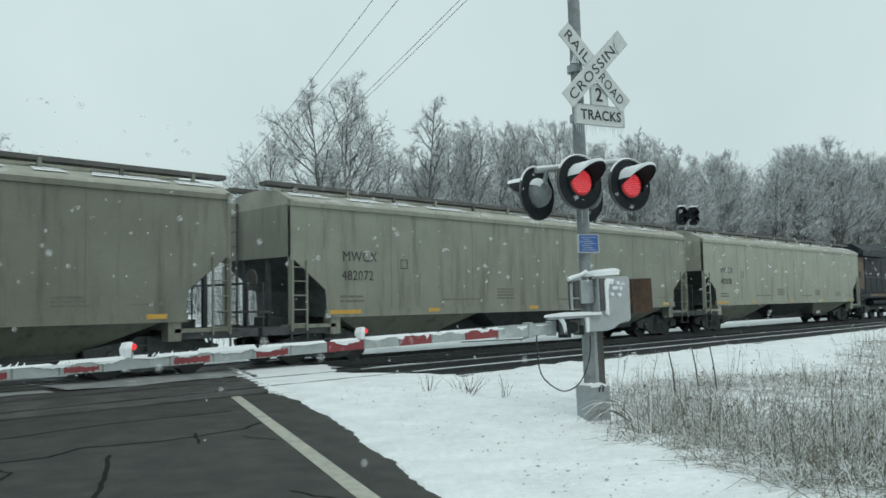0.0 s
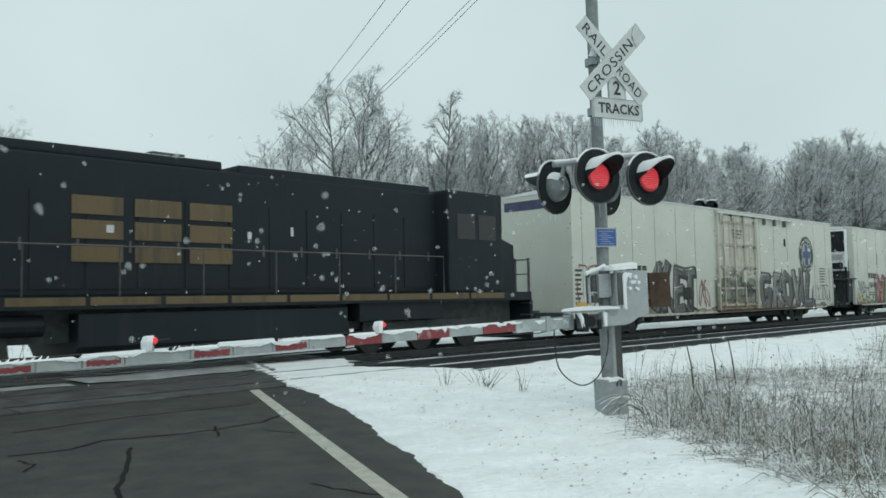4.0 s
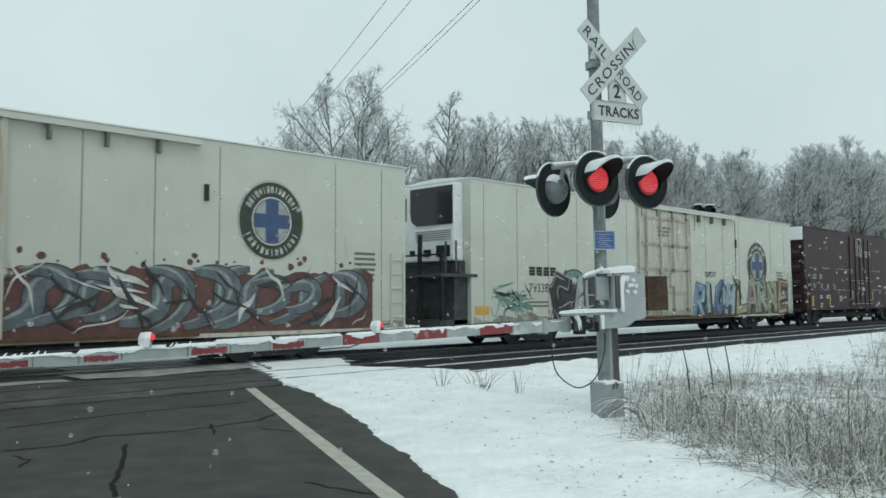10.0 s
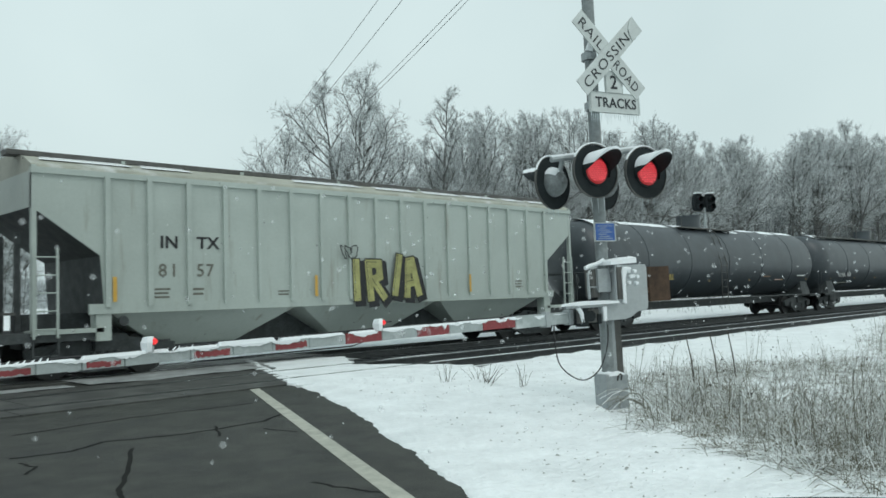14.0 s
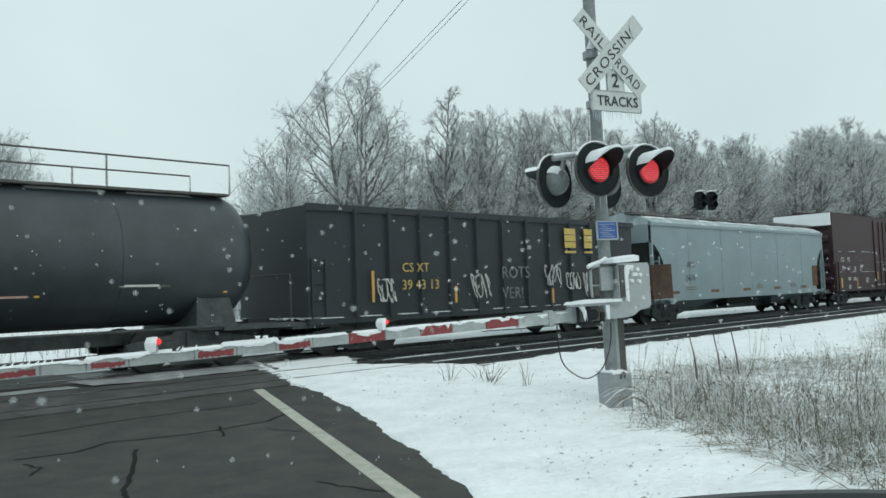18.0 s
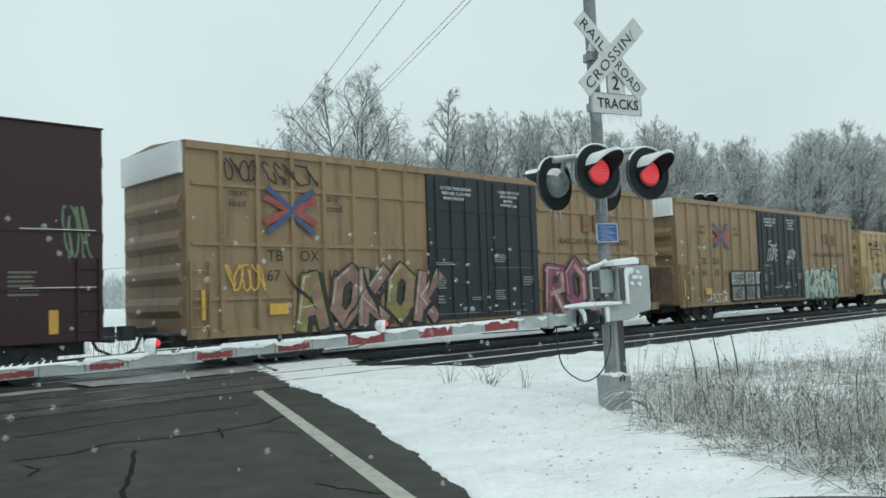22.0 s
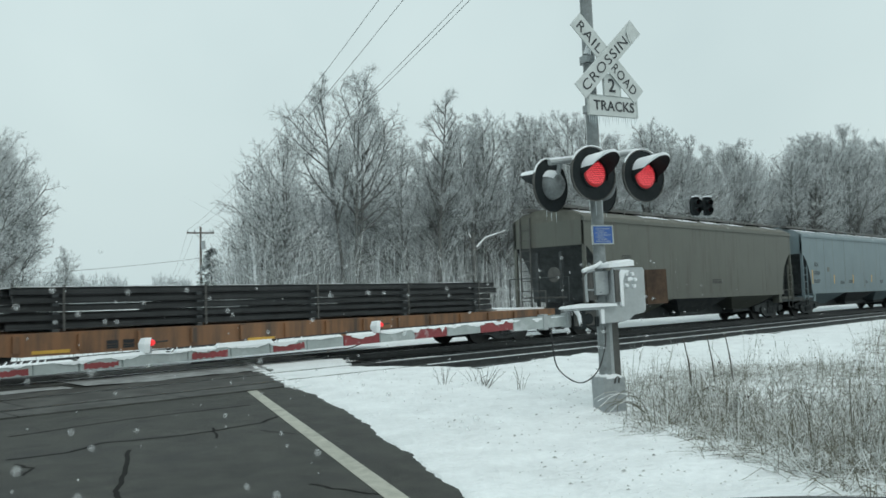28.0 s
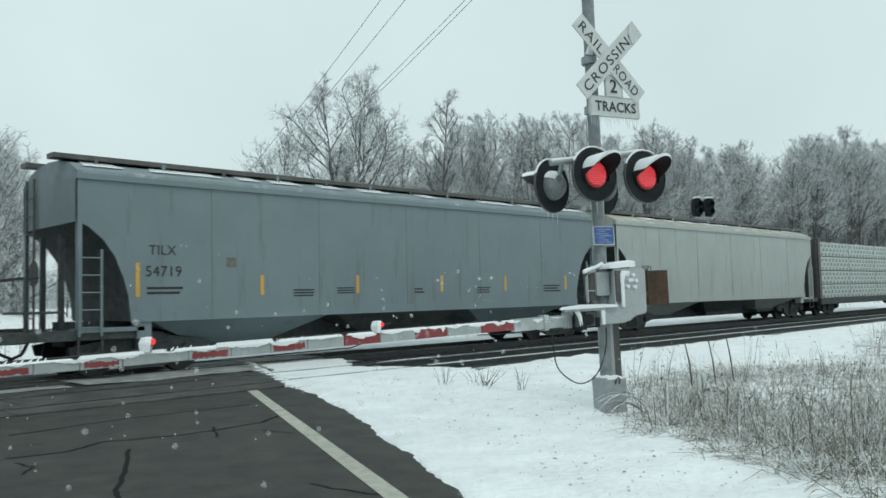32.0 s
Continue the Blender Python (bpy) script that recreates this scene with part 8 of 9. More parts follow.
# the dark lip of the car's bonnet, just under the view
lip = Shape()
rows_ = []
for k in range(17):
    f = k / 16
    c = Vector((0.775, 0.545, 0)).lerp(Vector((1.06, 0.26, 0)), f)
    top_ = 1.1935 + 0.014 * math.sin(math.pi * min(1.0, 0.10 + 0.80 * f))
    rows_.append([(c.x, c.y, top_ - 0.03), (c.x, c.y, top_ - 0.006), (c.x + 0.006, c.y + 0.006, top_ - 0.004), (c.x + 0.04, c.y + 0.04, top_ - 0.03), (c.x + 0.04, c.y + 0.04, top_ - 0.06)])
lip.loft(rows_)
solid("car_bonnet_edge", lip, mat("dark_car_trim", (0.055, 0.06, 0.062), 0.5, var=0.1), "dark edge of the waiting car's bonnet", "car", smooth=True)


# ---- falling snow: small flakes drifting down together ----
def falling_snow(seed, n, r0, r1):
    rnd = random.Random(seed)
    s = Shape()
    while n:
        x, y, z = rnd.uniform(-9, 33), rnd.uniform(2.4, 15.0), rnd.uniform(-0.2, 4.3)
        n -= 1
        if z > 1.5 + 0.2 * y:
            continue
        r = rnd.uniform(r0, r1) * (0.5 + 0.07 * y)
        q = [rnd.uniform(0.7, 1.2) * r for _ in range(6)]
        c = 0.72 * r
        ring = [(x + c * math.cos(g), y, z + c * math.sin(g)) for g in (0.3, 1.35, 2.4, 3.45, 4.5, 5.5)]
        s.add(ring + [(x, y - c, z), (x, y + c, z)], [(i, (i + 1) % 6, 6) for i in range(6)] + [((i + 1) % 6, i, 7) for i in range(6)])
    return s


FLAKE = bpy.data.materials.new("snowflake")
FLAKE.use_nodes = True
fn_, fk = FLAKE.node_tree.nodes, FLAKE.node_tree.links
fd, ft, fm = fn_.new("ShaderNodeBsdfDiffuse"), fn_.new("ShaderNodeBsdfTranslucent"), fn_.new("ShaderNodeMixShader")
fd.inputs["Color"].default_value = ft.inputs["Color"].default_value = (0.93, 0.95, 0.96, 1)
fk.new(fd.outputs["BSDF"], fm.inputs[1])
fk.new(ft.outputs["BSDF"], fm.inputs[2])
fk.new(fm.outputs["Shader"], fn_["Material Output"].inputs["Surface"])
FLAKES = []
for seed, drift in ((1, (-16.0, 0.8, -1.5)), (2, (-13.0, 0.4, -1.1))):
    fl = tagged(part("falling_snow", falling_snow(seed, 300, 0.004, 0.010), FLAKE, None), "small white snowflakes drifting down", "snow", kind="stuff")
    FLAKES.append((fl, drift))
# wet clumps close by, thin enough to see through
CLUMP = bpy.data.materials.new("wet_snow_clump")
CLUMP.use_nodes = True
cn_, ck = CLUMP.node_tree.nodes, CLUMP.node_tree.links
cd, cw, cb = cn_.new("ShaderNodeBsdfTranslucent"), cn_.new("ShaderNodeBsdfDiffuse"), cn_.new("ShaderNodeMixShader")
ct, cm = cn_.new("ShaderNodeBsdfTransparent"), cn_.new("ShaderNodeMixShader")
cd.inputs["Color"].default_value = cw.inputs["Color"].default_value = (0.93, 0.95, 0.96, 1)
cm.inputs["Fac"].default_value = 0.925
ck.new(cd.outputs["BSDF"], cb.inputs[1])
ck.new(cw.outputs["BSDF"], cb.inputs[2])
ck.new(cb.outputs["Shader"], cm.inputs[1])
ck.new(ct.outputs["BSDF"], cm.inputs[2])
ck.new(cm.outputs["Shader"], cn_["Material Output"].inputs["Surface"])
clumps_ = Shape()
rnd = random.Random(404)
for _ in range(1800):
    u = rnd.random()
    x, y, z = rnd.uniform(1.0, 24.0), 2.2 + 5.5 * u, rnd.uniform(0.3, 4.2)
    if z < 1.6 and rnd.random() < 0.7 or z > 1.6 + 0.24 * y:
        continue
    r = rnd.choice((0.008, 0.010, 0.014, 0.018, 0.022)) * (0.75 + 0.06 * y)
    for f in (1.15, 0.85, 0.55):
        rings = [[(x + f * r * w * math.cos(q), y + f * r * w * math.sin(q), z + f * r * h * rnd.uniform(0.85, 1.15)) for q in (0, 1.05, 2.1, 3.14, 4.2, 5.25)] for w, h in ((0.55, -0.8), (1.0, -0.1), (0.9, 0.35), (0.45, 0.85))]
        clumps_.loft(rings)
fl = tagged(part("falling_snow", clumps_, CLUMP, None, smooth=True), "soft wet snow clumps falling close by", "snow", kind="stuff")
fl.visible_shadow = False
FLAKES.append((fl, (-15.0, 0.3, -1.3)))


# ---- trees: bare, frosted with snow ----
def twig_mat(name, dark, pale, share):
    """Bark that is snow-dusted on some twigs and dark on others."""
    m = bpy.data.materials.new(name)
    m.use_nodes = True
    n, l = m.node_tree.nodes, m.node_tree.links
    geo = n.new("ShaderNodeNewGeometry")
    ramp_ = n.new("ShaderNodeValToRGB")
    ramp_.color_ramp.elements[0].position, ramp_.color_ramp.elements[0].color = max(0.0, share - 0.25), (*dark, 1)
    ramp_.color_ramp.elements[1].position, ramp_.color_ramp.elements[1].color = min(1.0, share + 0.35), (*pale, 1)
    l.new(geo.outputs["Random Per Island"], ramp_.inputs["Fac"])
    l.new(ramp_.outputs["Color"], n["Principled BSDF"].inputs["Base Color"])
    n["Principled BSDF"].inputs["Roughness"].default_value = 0.85
    return m


BARK = mat("grey_bark", (0.15, 0.152, 0.146), 0.9, var=0.35, scale=5, fine=30, dirt=(0.6, 0.62, 0.64), dirt_at=0.62)
TWIG = twig_mat("frosted_twigs", (0.20, 0.21, 0.21), (0.84, 0.88, 0.89), 0.46)
BRUSH = twig_mat("frosted_brush", (0.19, 0.20, 0.192), (0.82, 0.85, 0.86), 0.44)
# darker copy of the twigs: the woods' inner shade is put into the colour
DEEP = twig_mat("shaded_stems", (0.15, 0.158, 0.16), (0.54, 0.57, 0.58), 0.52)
# far woods: frost, and the haze of distance put into a paler colour
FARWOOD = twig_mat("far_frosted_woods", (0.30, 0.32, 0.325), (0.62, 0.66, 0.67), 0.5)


def branching(seed, height, radius, bare, stems, limbs, rise):
    """Trunk with limbs that fill an oval crown, and its fine twigs: two Shapes."""
    rnd = random.Random(seed)
    wood, fine = Shape(), Shape()

    def twig(p, d, ln, r):
        a = d.cross(Vector((rnd.uniform(-1, 1), rnd.uniform(-1, 1), rnd.uniform(-1, 1)))).normalized()
        b = d.cross(a).normalized()
        fine.add([p + a * r, p + (-0.5 * a + 0.87 * b) * r, p + (-0.5 * a - 0.87 * b) * r, p + d * ln], [(0, 1, 3), (1, 2, 3), (2, 0, 3)])

    def curve(p, d, ln, n, wander, lift):
        pts, q = [p], d.copy()
        for _ in range(n):
            q = (q + Vector((rnd.gauss(0, wander), rnd.gauss(0, wander), rnd.gauss(lift, wander * 0.6)))).normalized()
            pts.append(pts[-1] + q * (ln / n))
        return pts

    def along(pts, f):
        k = min(len(pts) - 2, int(f * (len(pts) - 1)))
        return pts[k].lerp(pts[k + 1], f * (len(pts) - 1) - k), (pts[k + 1] - pts[k]).normalized()

    def off(axis, angle):
        side = axis.cross(Vector((rnd.gauss(0, 1), rnd.gauss(0, 1), rnd.gauss(0, 1)))).normalized()
        return (axis * math.cos(angle) + side * math.sin(angle)).normalized()

    def bough(p, d, ln, r, level):
        pts = curve(p, d, ln, (5, 4, 3)[level], (0.09, 0.13, 0.16)[level], (0.055, 0.04, 0.02)[level] * rise)
        if level < 2:
            wood.tube(pts, r, (5, 3)[level], r * 0.35)
        else:
            for a, b in zip(pts, pts[1:]):
                twig(a, (b - a).normalized(), (b - a).length * 1.15, r)
        if level < 2:
            kids = max(4, int((6.0 if level == 0 else 6.5) * (0.6 + ln * (0.30 if level == 0 else 0.65))))
            for k in range(kids):
                f = 0.18 + 0.82 * (k + rnd.random()) / kids
                at, axis = along(pts, min(0.999, f))
                bough(at, off(axis, rnd.uniform(0.5, 1.0)), ln * rnd.uniform(0.32, 0.56) * (1.15 - 0.6 * f), max(0.0085, r * 0.42), level + 1)
        for k in range((2, 4, 6)[level]):
            at, axis = along(pts, rnd.uniform(0.3, 0.999))
            twig(at, off(axis, rnd.uniform(0.3, 0.9)), rnd.uniform(0.16, 0.48) * height / 14, 0.0075)

    r0 = height * 0.0105 + 0.02
    for k in range(stems):
        q = 2 * math.pi * (k + rnd.uniform(-0.3, 0.3)) / stems
        out = 0.0 if stems == 1 else rnd.uniform(0.05, 0.11)
        tall = height * (0.97 if k == 0 else rnd.uniform(0.80, 0.95))
        foot = Vector((0.25 * math.cos(q), 0.25 * math.sin(q), -0.3)) if stems > 1 else Vector((0, 0, -0.3))
        pts = curve(foot, Vector((out * math.cos(q), out * math.sin(q), 1)).normalized(), tall, 8, 0.018, 0.05)
        wood.tube(pts, r0 * (1.0 if stems == 1 else 0.72), 7, 0.018)
        for n in range(max(4, limbs // stems)):
            f = bare + (0.99 - bare) * ((n + rnd.random()) / max(4, limbs // stems))
            at, axis = along(pts, min(0.999, f))
            u = (f - bare) / (1 - bare)
            reach = radius * height * (0.45 + 0.55 * math.sin(math.pi * min(1.0, 0.22 + 0.80 * u))) * rnd.uniform(0.7, 1.15) * (1.0 - 0.35 * u)
            bough(at, off(axis, rnd.uniform(0.60, 1.05) * (1.15 - 0.50 * u)), max(0.5, reach), max(0.014, r0 * 0.40 * (1.1 - 0.75 * u)), 0)
    return wood, fine


KINDS = []
#        height radius bare stems limbs rise
for k, (h, rad, bare, stems, limbs, rise) in enumerate(((16.4, 0.27, 0.40, 3, 48, 1.5), (13.5, 0.42, 0.24, 1, 26, 1.0), (15.5, 0.17, 0.45, 1, 26, 1.5), (12.5, 0.42, 0.16, 1, 26, 0.9),
                                                      (14.5, 0.34, 0.26, 2, 36, 1.2), (9.0, 0.40, 0.10, 3, 28, 1.0), (15.5, 0.35, 0.36, 1, 28, 1.1), (16.0, 0.32, 0.40, 1, 24, 1.2))):
    w, f_ = branching(100 + k, h, rad, bare, stems, limbs, rise)
    KINDS.append((max(p[2] for p in f_.v), w.mesh("trunk", BARK, True), f_.mesh("crown", TWIG)))


def tree(kind, x, y, height, turn, label="bare grey tree with frosted twigs at the edge of the woods", group="trees beyond the railway"):
    h, trunk, crown = KINDS[kind]
    t = thing("tree", label, "tree", Matrix.LocRotScale((x, y, 0.0), Euler((0, 0, turn)), Vector((height / h,) * 3)), group)
    part("trunk", trunk, BARK, t)
    part("crown", crown, TWIG, t)
    return t


# the crowns that stand out along the edge of the woods: kind, place, height
for kind, x, y, h, q in ((1, 26.9, 39.8, 11.9, 2.0), (5, 29.2, 40.3, 7.8, 0.9), (3, 25.6, 38.9, 9.2, 1.1), (5, 24.4, 39.3, 7.0, 3.0), (3, 34.1, 41.6, 9.3, 0.9), (1, 36.1, 40.0, 12.4, 2.2), (3, 40.2, 41.2, 13.2, 0.2), (6, 42.1, 40.2, 14.2, 4.0), (6, 44.1, 40.0, 15.3, 2.5), (4, 46.5, 40.8, 15.3, 5.3), (6, 49.2, 39.8, 15.8, 1.2), (4, 51.4, 40.7, 15.8, 3.2), (6, 54.0, 39.7, 16.9, 0.4), (2, 56.6, 40.0, 17.1, 2.4), (6, 60.6, 40.2, 15.7, 3.9), (4, 64.0, 40.0, 17.6, 5.1), (6, 67.8, 40.4, 17.4, 1.9), (4, 72.4, 40.1, 17.5, 2.8)):
    tree(kind, x, y, h, q)
tree(0, 30.9, 38.9, 16.4, 0.4, "tall bare tree with several upright limbs, frosted twigs")
tree(2, 38.3, 39.0, 15.7, 1.0, "slender tall bare tree standing above its neighbours")
SKYLINE = ((33.0, 8.3), (36.9, 11.2), (42.9, 12.3), (59.9, 14.7), (74.8, 16.7), (85.8, 17.3), (96.8, 18.8), (106.8, 21.5), (117.8, 22.3), (134.7, 24.8))


def skyline(x):
    for (x0, h0), (x1, h1) in zip(SKYLINE, SKYLINE[1:]):
        if x <= x1:
            return h0 + (h1 - h0) * max(0, x - x0) / (x1 - x0)
    return SKYLINE[-1][1]


rnd = random.Random(21)
x = 33.4
while x < 178:
    kind = rnd.choice((1, 2, 3, 4, 6)) if x < 62 else rnd.choice((2, 7, 7))
    y = 40.5 + rnd.uniform(-0.5, 5.0)
    tree(kind, x, y, skyline(x) * rnd.uniform(0.8, 1.0) * (y / 40 if x > 70 else 1), rnd.uniform(0, 6.28))
    x += rnd.uniform(2.2, 3.6) * max(1.0, x / 60) ** 0.55 * (0.62 if x > 58 else 1)
# trees on the other side of the road
tree(1, 14.3, 49.7, 12.2, 0.3, "old bare tree with spreading frosted limbs beside the road", "trees beside the road")
tree(3, 15.5, 51.0, 10.8, 2.6, "bare frosted tree beside the road", "trees beside the road")
tree(1, 13.3, 48.4, 11.5, 4.4, "bare frosted tree beside the road", "trees beside the road")
tree(3, 17.9, 49.1, 5.1, 2.2, "low bare tree with arching frosted branches", "trees beside the road")
tree(3, 12.1, 52.2, 11.2, 5.2, "bare frosted tree beside the road", "trees beside the road")
tree(5, 16.2, 52.1, 6.2, 1.2, "bare frosted tree beside the road", "trees beside the road")
tree(5, 14.0, 48.1, 4.8, 4.2, "bare frosted tree beside the road", "trees beside the road")
# a broken trunk with a bent limb, snow along it
stub = thing("broken_tree", "broken tree trunk with a forked snow-laden limb", "tree", pose(40.9, 38.2, -0.14))
part("trunk", Shape().tube([(0, 0, -0.2), (0.05, 0, 3.0), (-0.05, 0, 5.9)], 0.17, 8, 0.12), BARK, stub)
limb = part("limb", Shape().tube([(0.0, 0, 4.6), (0.9, -0.3, 5.5), (1.9, -0.4, 5.8), (2.8, -0.5, 6.1)], 0.10, 7, 0.03).tube([(-0.05, 0, 5.2), (-0.6, -0.1, 5.8), (-0.9, -0.2, 6.6)], 0.08, 6, 0.02).tube([(1.4, -0.35, 5.65), (2.1, -0.5, 5.35), (2.7, -0.6, 5.3)], 0.05, 5, 0.02), BARK, stub)
part("limb_snow", Shape().tube([(0.2, -0.1, 4.95), (0.9, -0.3, 5.62), (1.9, -0.4, 5.91), (2.8, -0.5, 6.16)], 0.075, 6, 0.03).tube([(-0.3, -0.05, 5.6), (-0.6, -0.1, 5.9)], 0.06, 5), CAP, limb)

# understorey and deeper woods: too many stems to count
def thicket(seed, n, x0, x1, y0, y1, h0, h1, twigs, shrink=0.0):
    rnd = random.Random(seed)
    s = Shape()
    for _ in range(n):
        u = rnd.random()
        x = x0 + (x1 - x0) * u ** 1.6
        y = rnd.uniform(y0, y1)
        h = rnd.uniform(h0, h1) * (1 + shrink * max(0, x - 45)) * (1 + 0.25 * noise.noise((x * 0.12, y * 0.12, seed)))
        top = Vector((x + rnd.gauss(0, 0.12) * h, y + rnd.gauss(0, 0.12) * h, h))
        foot = Vector((x, y, -0.1))
        r = 0.010 + 0.0035 * h * rnd.uniform(0.5, 1.3)
        for a, b, ra, rb in [(foot, top, r, r * 0.25)] + [(lambda f, l: (foot.lerp(top, f), foot.lerp(top, f) + Vector((rnd.gauss(0, 0.45), rnd.gauss(0, 0.45), rnd.uniform(0.15, 0.8))) * l, r * 0.5, 0.003))(rnd.uniform(0.15, 0.95), h * rnd.uniform(0.12, 0.34)) for _ in range(twigs)]:
            d = (b - a).normalized()
            p = d.cross(Vector((0.3, 1, 0.1))).normalized()
            q = d.cross(p)
            s.add([a + p * ra, a - 0.5 * p * ra + 0.87 * q * ra, a - 0.5 * p * ra - 0.87 * q * ra, b], [(0, 1, 3), (1, 2, 3), (2, 0, 3)])
    return s


tagged(part("understorey", thicket(3, 5200, 23.6, 130, 37.6, 43, 1.0, 6.0, 10), BRUSH, None), "dense frosted brush and saplings under the trees", "undergrowth", kind="stuff")
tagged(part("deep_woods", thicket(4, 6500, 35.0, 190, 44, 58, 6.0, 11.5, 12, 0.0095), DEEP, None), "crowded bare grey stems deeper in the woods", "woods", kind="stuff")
tagged(part("roadside_brush", thicket(6, 450, 8.0, 18.5, 47, 55, 1.0, 3.0, 8), BRUSH, None), "frosted bushes beside the road", "undergrowth", kind="stuff")
tagged(part("trackside_weeds", thicket(12, 3400, 2.0, 150, 22.5, 35, 0.35, 1.0, 5), BRUSH, None), "low frosted weeds beyond the railway", "weeds", kind="stuff")
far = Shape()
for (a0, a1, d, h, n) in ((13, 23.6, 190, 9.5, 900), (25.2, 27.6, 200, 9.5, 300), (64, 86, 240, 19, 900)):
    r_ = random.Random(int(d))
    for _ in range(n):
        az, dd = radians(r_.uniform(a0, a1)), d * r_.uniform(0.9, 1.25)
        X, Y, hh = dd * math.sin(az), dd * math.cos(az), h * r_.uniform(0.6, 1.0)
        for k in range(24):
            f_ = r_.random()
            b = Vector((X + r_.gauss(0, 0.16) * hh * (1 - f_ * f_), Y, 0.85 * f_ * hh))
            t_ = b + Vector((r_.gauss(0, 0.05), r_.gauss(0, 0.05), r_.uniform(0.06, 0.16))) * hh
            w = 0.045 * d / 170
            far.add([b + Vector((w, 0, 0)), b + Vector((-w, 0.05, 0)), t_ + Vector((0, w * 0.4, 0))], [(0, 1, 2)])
tagged(part("far_woods", far, FARWOOD, None), "pale frosted woods far along the road, haze in their colour", "woods", kind="stuff")

# conifer beside the pole
NEEDLE = twig_mat("snowy_needles", (0.085, 0.11, 0.095), (0.50, 0.55, 0.57), 0.5)
con = thing("conifer", "dark spruce dusted with snow beside the road", "tree", pose(37.7, 68.1, -0.77))
part("trunk", Shape().tube([(0, 0, 0), (0, 0, 7.7)], 0.13, 8, 0.02), BARK, con)
cs, rr = Shape(), random.Random(8)
for tier in range(30):
    f = (tier + rr.random()) / 31
    z = 0.6 + 7.0 * f
    reach = 3.3 * (1 - f) ** 0.85 + 0.14
    for k in range(max(4, int(9 * (1 - f) + 3))):
        q = rr.uniform(0, 6.283)
        ln = reach * rr.uniform(0.65, 1.1)
        o = Vector((math.cos(q), math.sin(q), 0))
        w = Vector((-math.sin(q), math.cos(q), 0))
        for j in range(11):
            g = (j + 0.5) / 11
            c = Vector((0, 0, z + rr.uniform(-0.18, 0.18) - 0.34 * ln * g)) + o * ln * g
            for sgn in (-1, 1):
                t_ = c + (o * 0.22 + w * sgn * (0.42 - 0.26 * g)) * rr.uniform(0.7, 1.2) + Vector((0, 0, rr.uniform(-0.16, 0.02)))
                cs.add([c - o * 0.09, c + o * 0.09 + Vector((0, 0, 0.04)), t_], [(0, 1, 2)])
part("crown", cs, NEEDLE, con)

# ---- utility poles and wires ----
POLEWOOD = mat("weathered_pole", (0.13, 0.115, 0.10), 0.9, var=0.25, scale=4, stretch=(6, 6, 1))
WIRE = mat("wire", (0.06, 0.065, 0.07), 0.6, var=0.05)


def pole(x, y, h, label):
    p = thing("utility_pole", label, "utility pole", pose(x, y, 0, 0, 0, -25), "poles along the road")
    part("shaft", Shape().tube([(0, 0, -0.3), (0, 0, h)], 0.16, 10, 0.11), POLEWOOD, p)
    part("crossarm", Shape().box(-1.4, 1.4, -0.16, -0.06, h - 0.72, h - 0.56), POLEWOOD, p)
    for a in (-1.3, -0.6, 1.0, 1.3):
        part("insulator", Shape().tube([(a, -0.11, h - 0.56), (a, -0.11, h - 0.36)], 0.06, 8), GALV, p)
    part("brace", Shape().tube([(-0.7, -0.12, h - 0.6), (0, -0.12, h - 1.3)], 0.025, 5).tube([(0.7, -0.12, h - 0.6), (0, -0.12, h - 1.3)], 0.025, 5), GALV, p)
    part("transformer", Shape().tube([(0.25, -0.25, h - 2.4), (0.25, -0.25, h - 1.5)], 0.22, 14), GALV, p)
    return p


pole(42.7, 79.3, 9.6, "wooden utility pole with a crossarm and transformer")
pole(89.1, 179.0, 7.2, "distant wooden utility pole with a crossarm")
for off, rise in ((-1.3, 0.0), (-0.6, 0.0), (1.0, -0.15), (1.4, 0.05)):
    a = Vector((42.69 + off * 1.05, 79.30, 9.34))
    b = Vector((-1.71 + off * 1.05, -24.56, 13.66 + rise * 1.6))
    pts = [a.lerp(b, i / 32) - Vector((0, 0, 4 * 2.2 * (i / 32) * (1 - i / 32))) for i in range(33)]
    solid("overhead_wire", Shape().tube(pts, 0.009, 5), WIRE, "dark overhead wire strung along the road", "wire", group="wires along the road")
    c = Vector((89.2, 179.0, 6.6)) + Vector((SIDE.x, SIDE.y, 0)) * off
    pts = [a.lerp(c, i / 12) - Vector((0, 0, 4 * 1.2 * (i / 12) * (1 - i / 12))) for i in range(13)]
    solid("overhead_wire", Shape().tube(pts, 0.012, 4), WIRE, "thin overhead wire running into the distance", "wire", group="wires along the road")
a, b = Vector((42.7, 79.2, 6.3)), Vector((14.1, 86.1, 4.5))
solid("service_wire", Shape().tube([a.lerp(b, i / 10) - Vector((0, 0, 2.0 * (i / 10) * (1 - i / 10))) for i in range(11)], 0.02, 5), WIRE, "slack service wire crossing the road", "wire")

# ---- dry grass and weeds on the verge ----
STRAW = twig_mat("snowy_straw", (0.125, 0.118, 0.082), (0.80, 0.83, 0.83), 0.54)
STEM = mat("dark_weed_stem", (0.085, 0.075, 0.06), 0.85, var=0.3, scale=10)
SEED = mat("weed_seed_heads", (0.06, 0.05, 0.04), 0.9, var=0.3, scale=20)


